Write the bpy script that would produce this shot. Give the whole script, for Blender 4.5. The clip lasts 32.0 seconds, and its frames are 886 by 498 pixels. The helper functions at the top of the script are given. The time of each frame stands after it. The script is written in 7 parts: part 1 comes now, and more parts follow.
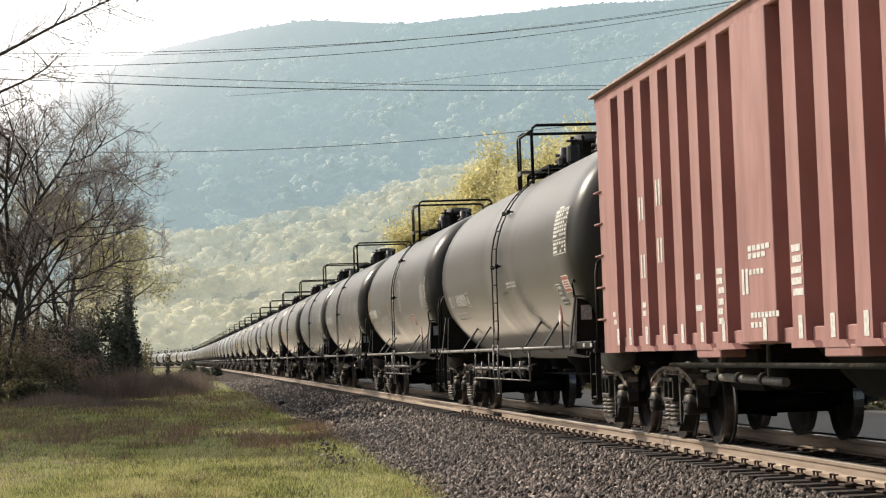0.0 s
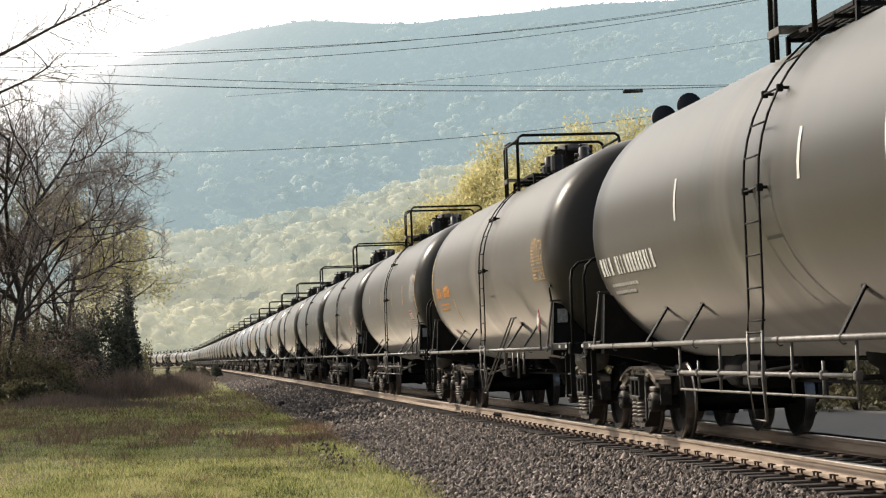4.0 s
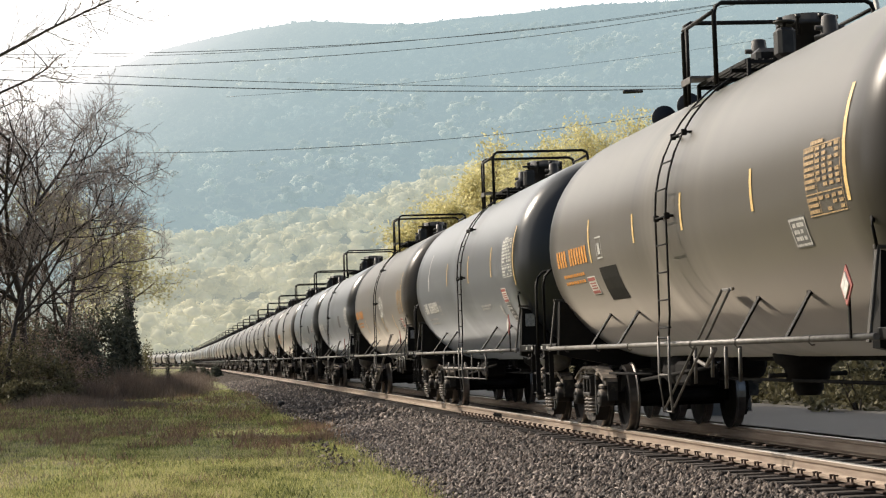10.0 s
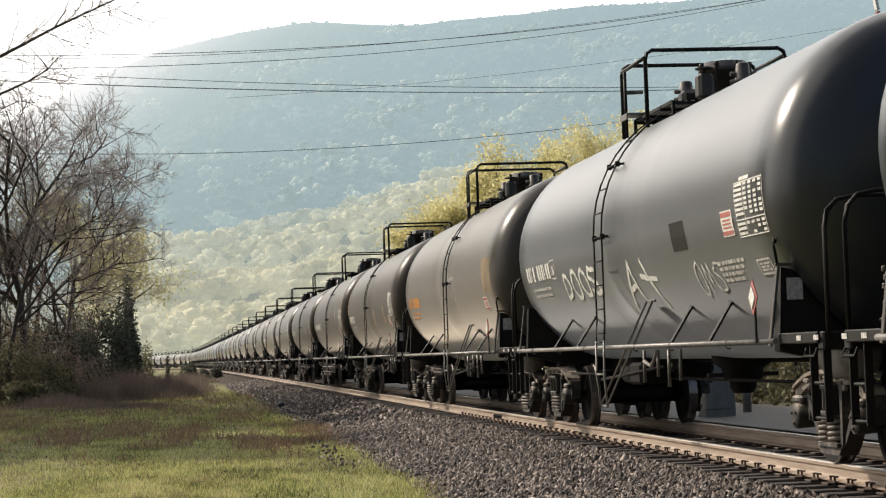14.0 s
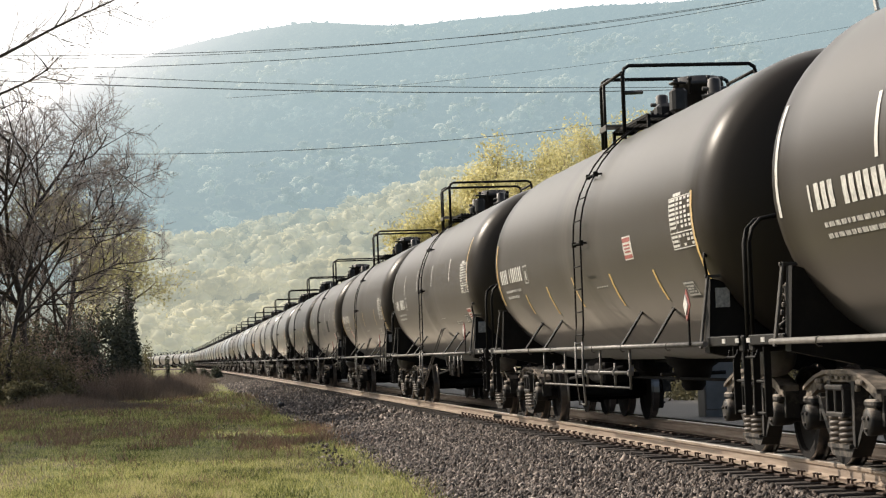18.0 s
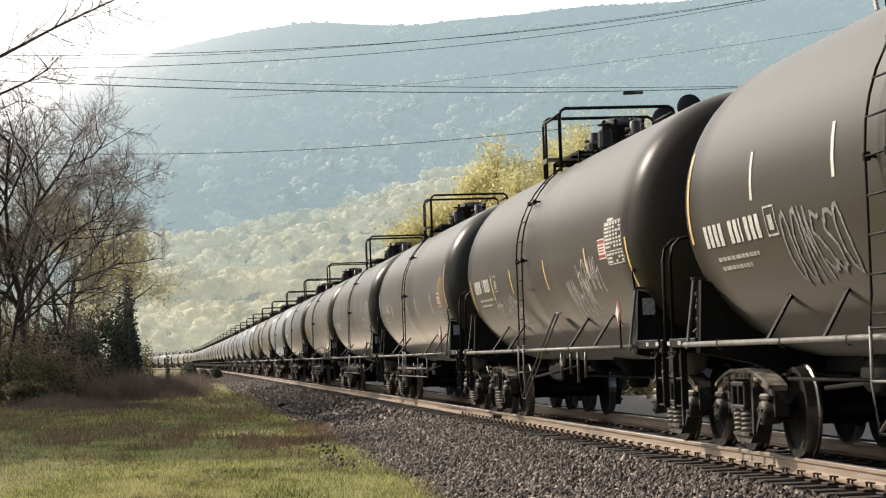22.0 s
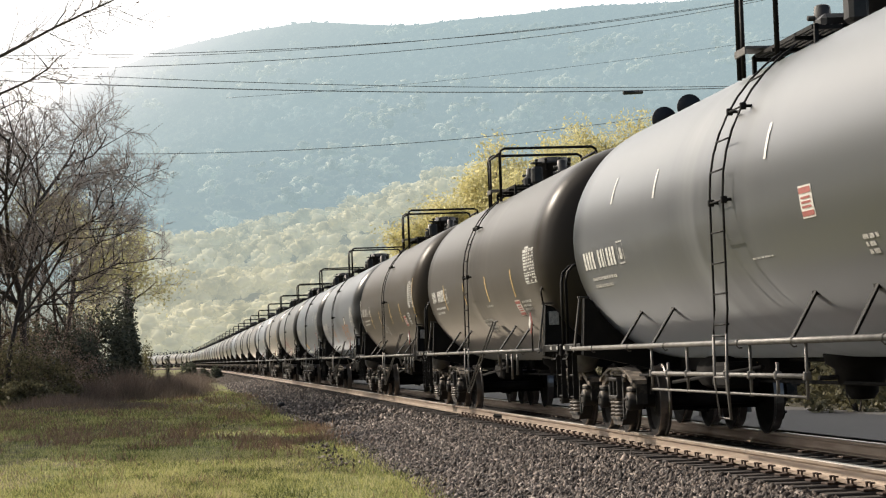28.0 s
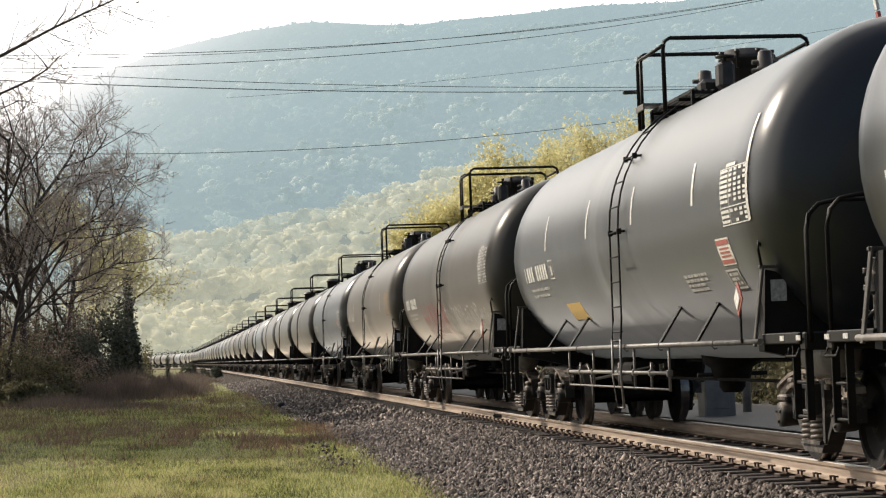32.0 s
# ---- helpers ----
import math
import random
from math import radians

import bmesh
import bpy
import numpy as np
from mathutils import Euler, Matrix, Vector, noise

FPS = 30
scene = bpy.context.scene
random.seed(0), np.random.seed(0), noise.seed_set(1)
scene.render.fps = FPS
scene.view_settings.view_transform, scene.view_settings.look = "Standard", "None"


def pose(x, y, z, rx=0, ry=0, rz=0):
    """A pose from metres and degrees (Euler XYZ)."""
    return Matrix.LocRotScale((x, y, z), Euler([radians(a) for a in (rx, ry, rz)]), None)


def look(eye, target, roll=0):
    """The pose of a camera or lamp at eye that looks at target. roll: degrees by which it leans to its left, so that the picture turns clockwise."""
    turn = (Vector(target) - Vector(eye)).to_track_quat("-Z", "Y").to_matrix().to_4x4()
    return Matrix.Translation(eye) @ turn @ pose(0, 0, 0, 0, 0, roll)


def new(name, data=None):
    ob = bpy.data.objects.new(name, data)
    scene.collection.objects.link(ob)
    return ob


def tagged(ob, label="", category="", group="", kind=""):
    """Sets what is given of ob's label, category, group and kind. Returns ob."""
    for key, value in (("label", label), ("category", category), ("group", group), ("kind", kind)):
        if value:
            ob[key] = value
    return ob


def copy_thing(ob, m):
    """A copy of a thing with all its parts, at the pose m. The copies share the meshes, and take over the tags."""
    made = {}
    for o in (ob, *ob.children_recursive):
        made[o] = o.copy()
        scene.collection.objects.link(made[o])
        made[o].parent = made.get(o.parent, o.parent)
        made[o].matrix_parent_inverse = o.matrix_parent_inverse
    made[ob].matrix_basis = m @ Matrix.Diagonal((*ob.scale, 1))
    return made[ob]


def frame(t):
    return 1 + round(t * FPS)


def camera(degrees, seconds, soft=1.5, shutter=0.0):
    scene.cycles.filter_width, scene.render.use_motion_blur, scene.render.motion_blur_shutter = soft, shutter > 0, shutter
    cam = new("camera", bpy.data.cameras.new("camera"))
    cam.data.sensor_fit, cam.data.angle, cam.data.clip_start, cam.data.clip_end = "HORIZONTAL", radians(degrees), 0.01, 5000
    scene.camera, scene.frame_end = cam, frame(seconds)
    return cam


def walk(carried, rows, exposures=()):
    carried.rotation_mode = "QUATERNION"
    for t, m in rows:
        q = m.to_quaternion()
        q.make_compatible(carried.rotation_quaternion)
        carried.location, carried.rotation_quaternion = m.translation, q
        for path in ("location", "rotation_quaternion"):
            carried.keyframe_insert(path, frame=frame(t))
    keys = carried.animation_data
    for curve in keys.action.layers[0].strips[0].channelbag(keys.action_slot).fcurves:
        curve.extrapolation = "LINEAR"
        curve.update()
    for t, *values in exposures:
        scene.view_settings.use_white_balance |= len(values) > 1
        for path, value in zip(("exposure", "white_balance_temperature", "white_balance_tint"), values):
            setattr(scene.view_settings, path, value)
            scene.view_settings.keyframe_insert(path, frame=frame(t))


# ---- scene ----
EYE = (0.0, 0.0, 1.157)
YAW, LEAN = 7.1135, -2.037


def aim(tilt):
    a, b = radians(YAW), radians(tilt)
    way = Vector((math.sin(a) * math.cos(b), math.cos(a) * math.cos(b), math.sin(b)))
    return look(EYE, Vector(EYE) + way, LEAN)


cam = camera(23.732, 32.0, soft=1.2, shutter=0.0)
PATH = [(0.0, aim(2.812)), (3.0, aim(2.822)), (10.0, aim(2.833)), (12.0, aim(2.860)), (17.0, aim(2.866)), (32.0, aim(2.857))]
walk(cam, PATH, exposures=[(0.0, 0.0, 6500, 11.5), (32.0, 0.0, 6500, 11.5)])

# ---- light ----
SUN_UP, SUN_AHEAD = 32.0, 47.0      # degrees over the horizon; degrees ahead of square to the track, from the west side
world = bpy.data.worlds.new("sky")
scene.world = world
world.use_nodes = True
wn = world.node_tree.nodes
sky = wn.new("ShaderNodeTexSky")
sky.sky_type = "NISHITA"
sky.sun_disc = False
sky.sun_elevation = radians(SUN_UP)
sky.sun_rotation = radians(-90 + SUN_AHEAD)
sky.dust_density = 4.0
sky.air_density = 1.0
sky.ozone_density = 1.0
wn["Background"].inputs[1].default_value = 0.13
world.node_tree.links.new(sky.outputs[0], wn["Background"].inputs[0])
sun = new("sun", bpy.data.lights.new("sun", "SUN"))
sun.data.energy = 4.4
sun.data.angle = radians(0.6)
sun.data.color = (1.0, 0.89, 0.74)
e, a = radians(SUN_UP), radians(SUN_AHEAD)
SUN_FROM = Vector((-math.cos(e) * math.cos(a), math.cos(e) * math.sin(a), math.sin(e)))
sun.matrix_world = look(SUN_FROM * 100, (0, 0, 0))

# ---- materials ----


class Nodes:
    """A node material in short form."""

    def __init__(self, name, rough=0.6, metal=0.0, spec=0.5):
        self.mat = bpy.data.materials.new(name)
        self.mat.use_nodes = True
        self.t = self.mat.node_tree
        self.b = self.t.nodes["Principled BSDF"]
        self.b.inputs["Roughness"].default_value = rough
        self.b.inputs["Metallic"].default_value = metal
        self.b.inputs["Specular IOR Level"].default_value = spec
        self.co = self.t.nodes.new("ShaderNodeTexCoord").outputs["Object"]

    def add(self, kind, **values):
        n = self.t.nodes.new(kind)
        for k, v in values.items():
            n.inputs[k].default_value = v
        return n

    def link(self, a, b):
        self.t.links.new(a, b)

    def noise(self, scale, detail=4.0, rough=0.55, stretch=None, co=None):
        n = self.add("ShaderNodeTexNoise", Scale=scale, Detail=detail, Roughness=rough)
        src = co or self.co
        if stretch:
            m = self.add("ShaderNodeMapping")
            m.inputs["Scale"].default_value = stretch
            self.link(src, m.inputs[0])
            src = m.outputs[0]
        self.link(src, n.inputs["Vector"])
        return n.outputs[0]

    def ramp(self, fac, stops):
        n = self.t.nodes.new("ShaderNodeValToRGB")
        while len(n.color_ramp.elements) < len(stops):
            n.color_ramp.elements.new(0.5)
        for el, (p, c) in zip(n.color_ramp.elements, stops):
            el.position = p
            el.color = (*c, 1) if len(c) == 3 else c
        self.link(fac, n.inputs[0])
        return n.outputs[0]

    def mix(self, fac, a, b, how="MIX"):
        n = self.t.nodes.new("ShaderNodeMix")
        n.data_type = "RGBA"
        n.blend_type = how
        for s, v in ((n.inputs[0], fac), (n.inputs[6], a), (n.inputs[7], b)):
            if isinstance(v, (int, float)):
                s.default_value = v
            elif isinstance(v, tuple):
                s.default_value = (*v, 1)
            else:
                self.link(v, s)
        return n.outputs[2]

    def math(self, op, a, b=0.0):
        n = self.t.nodes.new("ShaderNodeMath")
        n.operation = op
        for s, v in zip(n.inputs, (a, b)):
            if isinstance(v, (int, float)):
                s.default_value = v
            else:
                self.link(v, s)
        return n.outputs[0]

    def random(self):
        return self.t.nodes.new("ShaderNodeObjectInfo").outputs["Random"]

    def island(self):
        return self.t.nodes.new("ShaderNodeNewGeometry").outputs["Random Per Island"]

    def place(self):
        return self.t.nodes.new("ShaderNodeNewGeometry").outputs["Position"]

    def axis(self, co, k):
        n = self.t.nodes.new("ShaderNodeSeparateXYZ")
        self.link(co, n.inputs[0])
        return n.outputs[k]

    def color(self, c):
        if isinstance(c, tuple):
            self.b.inputs["Base Color"].default_value = (*c, 1)
        else:
            self.link(c, self.b.inputs["Base Color"])
        return self

    def rough(self, r):
        self.link(r, self.b.inputs["Roughness"])
        return self

    def bump(self, h, strength=0.4, dist=0.02):
        n = self.add("ShaderNodeBump", Strength=strength, Distance=dist)
        self.link(h, n.inputs["Height"])
        self.link(n.outputs[0], self.b.inputs["Normal"])
        return self


def plain(name, c, rough=0.6, metal=0.0, vary=0.25, scale=6.0, bump=0.1, spec=0.4):
    n = Nodes(name, rough, metal, spec)
    f = n.noise(scale)
    lo = tuple(v * (1 - vary) for v in c)
    hi = tuple(min(1, v * (1 + vary)) for v in c)
    n.color(n.ramp(f, [(0.3, lo), (0.7, hi)]))
    if bump:
        n.bump(n.noise(scale * 9), bump, 0.01)
    return n.mat


def tank_paint(name, base, dust, rough, amount, film, spec, tint=(1.0, 0.92, 0.80)):
    """Black tank paint under road dust, with rain streaks down the flanks."""
    n = Nodes(name, rough, 0.0, spec)
    streak = n.noise(1.0, 6, 0.6, (1.4, 5.5, 0.5))
    broad = n.noise(0.45, 3, 0.5)
    f = n.math("MULTIPLY_ADD", streak, 0.55)
    f = n.math("ADD", f, n.math("MULTIPLY", broad, 0.5))
    low = n.math("MULTIPLY", n.math("ADD", n.random(), -0.5), 0.18)
    f = n.math("ADD", f, low)
    f = n.ramp(f, [(0.15, (amount * 0.35,) * 3), (0.55, (amount,) * 3), (0.85, (min(1, amount * 1.5),) * 3)])
    # shade of the rounded heads put into the colour: dust, sheen and gloss fade
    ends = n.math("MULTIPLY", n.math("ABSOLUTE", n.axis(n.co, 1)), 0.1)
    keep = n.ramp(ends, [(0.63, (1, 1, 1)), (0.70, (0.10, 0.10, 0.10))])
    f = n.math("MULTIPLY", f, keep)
    # spills that ran down both sides of the manway, and faint rings at the plates' seams
    run = n.noise(1.0, 2, 0.55, (0.12, 1.9, 0.2))
    mid = n.ramp(ends, [(0.06, (1, 1, 1)), (0.2, (0.25, 0.25, 0.25)), (0.32, (0.05, 0.05, 0.05))])
    run = n.math("MULTIPLY", n.math("ADD", run, -0.5), mid)
    f = n.math("MULTIPLY", f, n.math("ADD", 1.0, n.math("MULTIPLY", run, 3.0)))
    # shade under the flanks painted in: the dust colour fades on downward faces
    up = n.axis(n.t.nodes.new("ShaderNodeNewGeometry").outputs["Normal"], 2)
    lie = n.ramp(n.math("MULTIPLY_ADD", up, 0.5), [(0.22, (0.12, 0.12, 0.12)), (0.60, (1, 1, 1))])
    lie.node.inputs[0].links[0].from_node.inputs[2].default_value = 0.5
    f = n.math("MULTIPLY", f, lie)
    n.color(n.mix(f, base, dust))
    r = n.math("MULTIPLY_ADD", f, 0.4)
    r.node.inputs[2].default_value = rough
    n.rough(r)
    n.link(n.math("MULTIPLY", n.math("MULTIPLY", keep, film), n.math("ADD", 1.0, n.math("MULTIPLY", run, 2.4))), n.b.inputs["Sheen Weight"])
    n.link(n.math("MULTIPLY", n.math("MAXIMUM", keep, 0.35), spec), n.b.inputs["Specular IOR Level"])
    n.b.inputs["Sheen Roughness"].default_value = 0.3
    n.b.inputs["Sheen Tint"].default_value = (*tint, 1)
    n.bump(n.noise(0.8, 2), 0.03, 0.05)
    return n.mat


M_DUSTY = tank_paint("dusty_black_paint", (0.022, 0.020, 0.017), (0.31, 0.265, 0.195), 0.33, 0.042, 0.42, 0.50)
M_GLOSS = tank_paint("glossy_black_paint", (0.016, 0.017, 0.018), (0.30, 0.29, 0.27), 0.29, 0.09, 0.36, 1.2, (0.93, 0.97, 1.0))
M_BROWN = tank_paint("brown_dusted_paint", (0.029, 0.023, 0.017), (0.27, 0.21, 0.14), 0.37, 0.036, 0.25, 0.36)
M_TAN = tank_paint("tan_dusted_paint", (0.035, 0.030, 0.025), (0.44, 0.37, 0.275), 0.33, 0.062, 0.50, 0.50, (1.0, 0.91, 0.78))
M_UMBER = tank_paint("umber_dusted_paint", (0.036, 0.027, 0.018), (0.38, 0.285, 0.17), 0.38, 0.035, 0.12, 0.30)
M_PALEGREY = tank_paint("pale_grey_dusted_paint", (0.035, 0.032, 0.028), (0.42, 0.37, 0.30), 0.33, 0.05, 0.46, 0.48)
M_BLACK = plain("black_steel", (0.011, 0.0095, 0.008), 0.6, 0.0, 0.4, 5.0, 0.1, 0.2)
M_DRUM = plain("sooty_manway_steel", (0.030, 0.027, 0.024), 0.5, 0.0, 0.5, 5.0, 0.1, 0.4)
M_POST = plain("dusty_black_steel", (0.07, 0.063, 0.055), 0.6, 0.0, 0.5, 6.0, 0.1, 0.3)
M_UNDER = plain("sooty_steel", (0.010, 0.009, 0.0085), 0.85, 0.0, 0.5, 4.0, 0.1, 0.15)
M_PIPE = plain("dusty_galvanised_pipe", (0.165, 0.152, 0.137), 0.5, 0.2, 0.3, 7.0)


def cast_steel():
    """Black castings with pale road dust; upward faces are coloured paler, as if lit from above."""
    n = Nodes("dusty_cast_steel", 0.7)
    up = n.axis(n.t.nodes.new("ShaderNodeNewGeometry").outputs["Normal"], 2)
    f = n.math("ADD", n.math("MULTIPLY", up, 0.35), n.noise(5.0, 5, 0.7))
    n.color(n.ramp(f, [(0.46, (0.016, 0.014, 0.012)), (0.62, (0.11, 0.09, 0.072)), (0.86, (0.36, 0.30, 0.24))]))
    n.bump(n.noise(30.0), 0.4, 0.01)
    return n.mat


M_CAST = cast_steel()
# paler dusty casting colour: sunlight on the frames' tops is painted in
M_CHORD = plain("dust_caked_casting", (0.19, 0.158, 0.126), 0.8, 0.0, 0.75, 7.0, 0.5)
M_GREASY = plain("greasy_black_casting", (0.022, 0.018, 0.015), 0.55, 0.0, 0.6, 7.0, 0.3)
M_SPRING = plain("worn_spring_steel", (0.13, 0.108, 0.088), 0.5, 0.1, 0.5, 9.0, 0.1)
M_TREAD = plain("polished_wheel_steel", (0.20, 0.18, 0.165), 0.3, 0.9, 0.2, 8.0)
M_WHEEL = plain("oily_black_wheel_steel", (0.012, 0.010, 0.009), 0.7, 0.0, 0.5, 5.0, 0.1, 0.2)
M_WHITE = plain("white_stencil_paint", (0.62, 0.60, 0.55), 0.6, 0.0, 0.25, 22.0)
M_PALE = plain("worn_white_stencil", (0.46, 0.44, 0.405), 0.6, 0.0, 0.4, 30.0)
M_AMBER = plain("orange_stencil_paint", (0.62, 0.26, 0.05), 0.6, 0.0, 0.3, 22.0)
M_REFLEX = plain("yellow_reflector", (0.82, 0.56, 0.22), 0.35, 0.0, 0.15, 20.0)
M_REFLEXW = plain("white_reflector", (0.75, 0.72, 0.66), 0.35, 0.0, 0.15, 20.0)
M_RED = plain("red_placard", (0.40, 0.13, 0.11), 0.5, 0.0, 0.2, 20.0)
M_PANEL = plain("grey_data_panel", (0.13, 0.125, 0.115), 0.6, 0.0, 0.3, 20.0)
M_CHALK = plain("chalk_white_spray_paint", (0.52, 0.50, 0.47), 0.7, 0.0, 0.35, 18.0)
M_FAINT = plain("faint_grey_spray_paint", (0.24, 0.235, 0.225), 0.7, 0.0, 0.35, 18.0)
M_PINK = plain("pink_spray_paint", (0.45, 0.17, 0.17), 0.7, 0.0, 0.35, 18.0)
M_OCHRE = plain("faded_ochre_stencil", (0.38, 0.25, 0.12), 0.6, 0.0, 0.35, 25.0)
M_PATCH = plain("pale_cleaned_patch", (0.16, 0.15, 0.14), 0.5, 0.0, 0.25, 14.0)


# ---- mesh helpers ----
class Mesh:
    """Collects vertices and faces for one part."""

    def __init__(self):
        self.v, self.f, self.s, self.m = [], [], [], []

    def face(self, ids, smooth=False, m=0):
        self.f.append(tuple(ids)), self.s.append(smooth), self.m.append(m)

    def box(self, c, size, bevel=0.0, rot=None, m=0):
        hx, hy, hz = (0.5 * k for k in size)
        rot = rot or Matrix.Identity(3)
        c = Vector(c)
        b = min(bevel, hx * 0.9, hy * 0.9, hz * 0.9)
        o = len(self.v)
        if b <= 0:
            for sx in (-1, 1):
                for sy in (-1, 1):
                    for sz in (-1, 1):
                        self.v.append(tuple(c + rot @ Vector((sx * hx, sy * hy, sz * hz))))
            for q in ((0, 1, 3, 2), (4, 6, 7, 5), (0, 4, 5, 1), (2, 3, 7, 6), (0, 2, 6, 4), (1, 5, 7, 3)):
                self.face([o + i for i in q], False, m)
            return self
        idx = {}
        for sx in (-1, 1):
            for sy in (-1, 1):
                for sz in (-1, 1):
                    for k in range(3):
                        p = [sx * (hx - b), sy * (hy - b), sz * (hz - b)]
                        p[k] += (sx, sy, sz)[k] * b
                        idx[(sx, sy, sz, k)] = len(self.v)
                        self.v.append(tuple(c + rot @ Vector(p)))
        for k in range(3):
            u, w = [i for i in range(3) if i != k]
            for s in (-1, 1):
                ring = []
                for su, sw in ((-1, -1), (1, -1), (1, 1), (-1, 1)):
                    t = [0, 0, 0]
                    t[k], t[u], t[w] = s, su, sw
                    ring.append(idx[(*t, k)])
                self.face(ring if (s > 0) == (k != 1) else ring[::-1], False, m)
        for k in range(3):
            u, w = [i for i in range(3) if i != k]
            for su in (-1, 1):
                for sw in (-1, 1):
                    t0, t1 = [0] * 3, [0] * 3
                    t0[k], t1[k] = -1, 1
                    t0[u] = t1[u] = su
                    t0[w] = t1[w] = sw
                    q = [idx[(*t0, u)], idx[(*t1, u)], idx[(*t1, w)], idx[(*t0, w)]]
                    self.face(q, False, m)
        for sx in (-1, 1):
            for sy in (-1, 1):
                for sz in (-1, 1):
                    self.face([idx[(sx, sy, sz, k)] for k in range(3)], False, m)
        return self

    def tube(self, pts, r, n=6, caps=True, r2=None, m=0, smooth=True):
        pts = [Vector(p) for p in pts]
        rings = []
        for i, p in enumerate(pts):
            d = (pts[min(i + 1, len(pts) - 1)] - pts[max(i - 1, 0)]).normalized()
            up = Vector((0, 0, 1)) if abs(d.z) < 0.9 else Vector((0, 1, 0))
            a = d.cross(up).normalized()
            b = d.cross(a)
            rr = r if r2 is None else r + (r2 - r) * i / (len(pts) - 1)
            o = len(self.v)
            for k in range(n):
                t = 2 * math.pi * k / n
                self.v.append(tuple(p + (a * math.cos(t) + b * math.sin(t)) * rr))
            rings.append(o)
        for a, b in zip(rings, rings[1:]):
            for k in range(n):
                self.face((a + k, a + (k + 1) % n, b + (k + 1) % n, b + k), smooth, m)
        if caps:
            self.face([rings[0] + k for k in range(n)][::-1], False, m)
            self.face([rings[-1] + k for k in range(n)], False, m)
        return self

    def lathe(self, profile, n=24, origin=(0, 0, 0), axis="y", m=0, smooth=True, closed=False):
        """profile: (along, radius) pairs turned round an axis."""
        rings = []
        o3 = Vector(origin)
        for along, rad in profile:
            o = len(self.v)
            for k in range(n):
                t = 2 * math.pi * k / n
                c, s = rad * math.cos(t), rad * math.sin(t)
                p = {"y": (c, along, s), "x": (along, c, s), "z": (c, s, along)}[axis]
                self.v.append(tuple(o3 + Vector(p)))
            rings.append(o)
        pairs = list(zip(rings, rings[1:]))
        if closed:
            pairs.append((rings[-1], rings[0]))
        for a, b in pairs:
            for k in range(n):
                self.face((a + k, a + (k + 1) % n, b + (k + 1) % n, b + k), smooth, m)
        if not closed:
            self.face([rings[0] + k for k in range(n)][::-1], False, m)
            self.face([rings[-1] + k for k in range(n)], False, m)
        return self

    def prism(self, outline, x0, x1, m=0):
        """An outline of (y, z) pairs, drawn out along x."""
        n = len(outline)
        o = len(self.v)
        for x in (x0, x1):
            for y, z in outline:
                self.v.append((x, y, z))
        self.face(range(o, o + n), False, m)
        self.face(range(o + 2 * n - 1, o + n - 1, -1), False, m)
        for k in range(n):
            self.face((o + k, o + (k + 1) % n, o + n + (k + 1) % n, o + n + k), False, m)
        return self

    def patch(self, y0, y1, a0, a1, rad=1.626, zc=2.60, side=-1, m=0, skew=0.0):
        """A thin painted patch that follows the tank's round flank; angles in degrees over the side's middle."""
        k = max(1, int(abs(a1 - a0) / 6) + 1)
        o = len(self.v)
        for i in range(k + 1):
            t = radians(a0 + (a1 - a0) * i / k)
            sh = skew * i / k
            for y in (y0, y1):
                self.v.append((side * rad * math.cos(t), y + sh, zc + rad * math.sin(t)))
        for i in range(k):
            q = (o + 2 * i, o + 2 * i + 1, o + 2 * i + 3, o + 2 * i + 2)
            self.face(q, False, m)
        return self

    def data(self, name, mats):
        me = bpy.data.meshes.new(name)
        me.from_pydata(self.v, [], self.f)
        me.polygons.foreach_set("use_smooth", self.s)
        mats = mats if isinstance(mats, (list, tuple)) else [mats]
        for mt in mats:
            me.materials.append(mt)
        if len(mats) > 1:
            me.polygons.foreach_set("material_index", self.m)
        bm = bmesh.new()
        bm.from_mesh(me)
        bmesh.ops.recalc_face_normals(bm, faces=bm.faces)
        bm.to_mesh(me)
        bm.free()
        return me


def part(name, mesh, material, parent=None, label="", at=None):
    me = mesh.data(name, material) if isinstance(mesh, Mesh) else mesh
    ob = new(name, me)
    if parent is not None:
        ob.parent = parent
    if at is not None:
        ob.matrix_basis = at
    if label:
        ob["label"] = label
    return ob


def arrays(name, verts, faces, material, smooth=False):
    """A mesh out of numpy arrays of corners and of triangles or quads."""
    me = bpy.data.meshes.new(name)
    verts = np.asarray(verts, np.float32)
    faces = np.asarray(faces, np.int32)
    n, k = faces.shape
    me.vertices.add(len(verts))
    me.vertices.foreach_set("co", verts.ravel())
    me.loops.add(n * k)
    me.loops.foreach_set("vertex_index", faces.ravel())
    me.polygons.add(n)
    me.polygons.foreach_set("loop_start", np.arange(0, n * k, k, dtype=np.int32))
    me.polygons.foreach_set("loop_total", np.full(n, k, np.int32))
    me.update(calc_edges=True)
    if smooth:
        me.polygons.foreach_set("use_smooth", np.ones(n, bool))
    me.materials.append(material)
    return me


def thing(name, label, category, group="", kind=""):
    return tagged(new(name), label, category, group, kind)


# ---- the line of the track ----
TRACK_X, BEND = 6.8985, []
_x, _y, _h = TRACK_X, 0.0, 0.0
for _i in range(1000):
    BEND.append((_x, _y, _h))
    _k = 2.0e-5 if _i < 560 else (1.45e-3 if _i < 640 else 0.0)
    _h += _k
    _x -= math.sin(_h)
    _y += math.cos(_h)


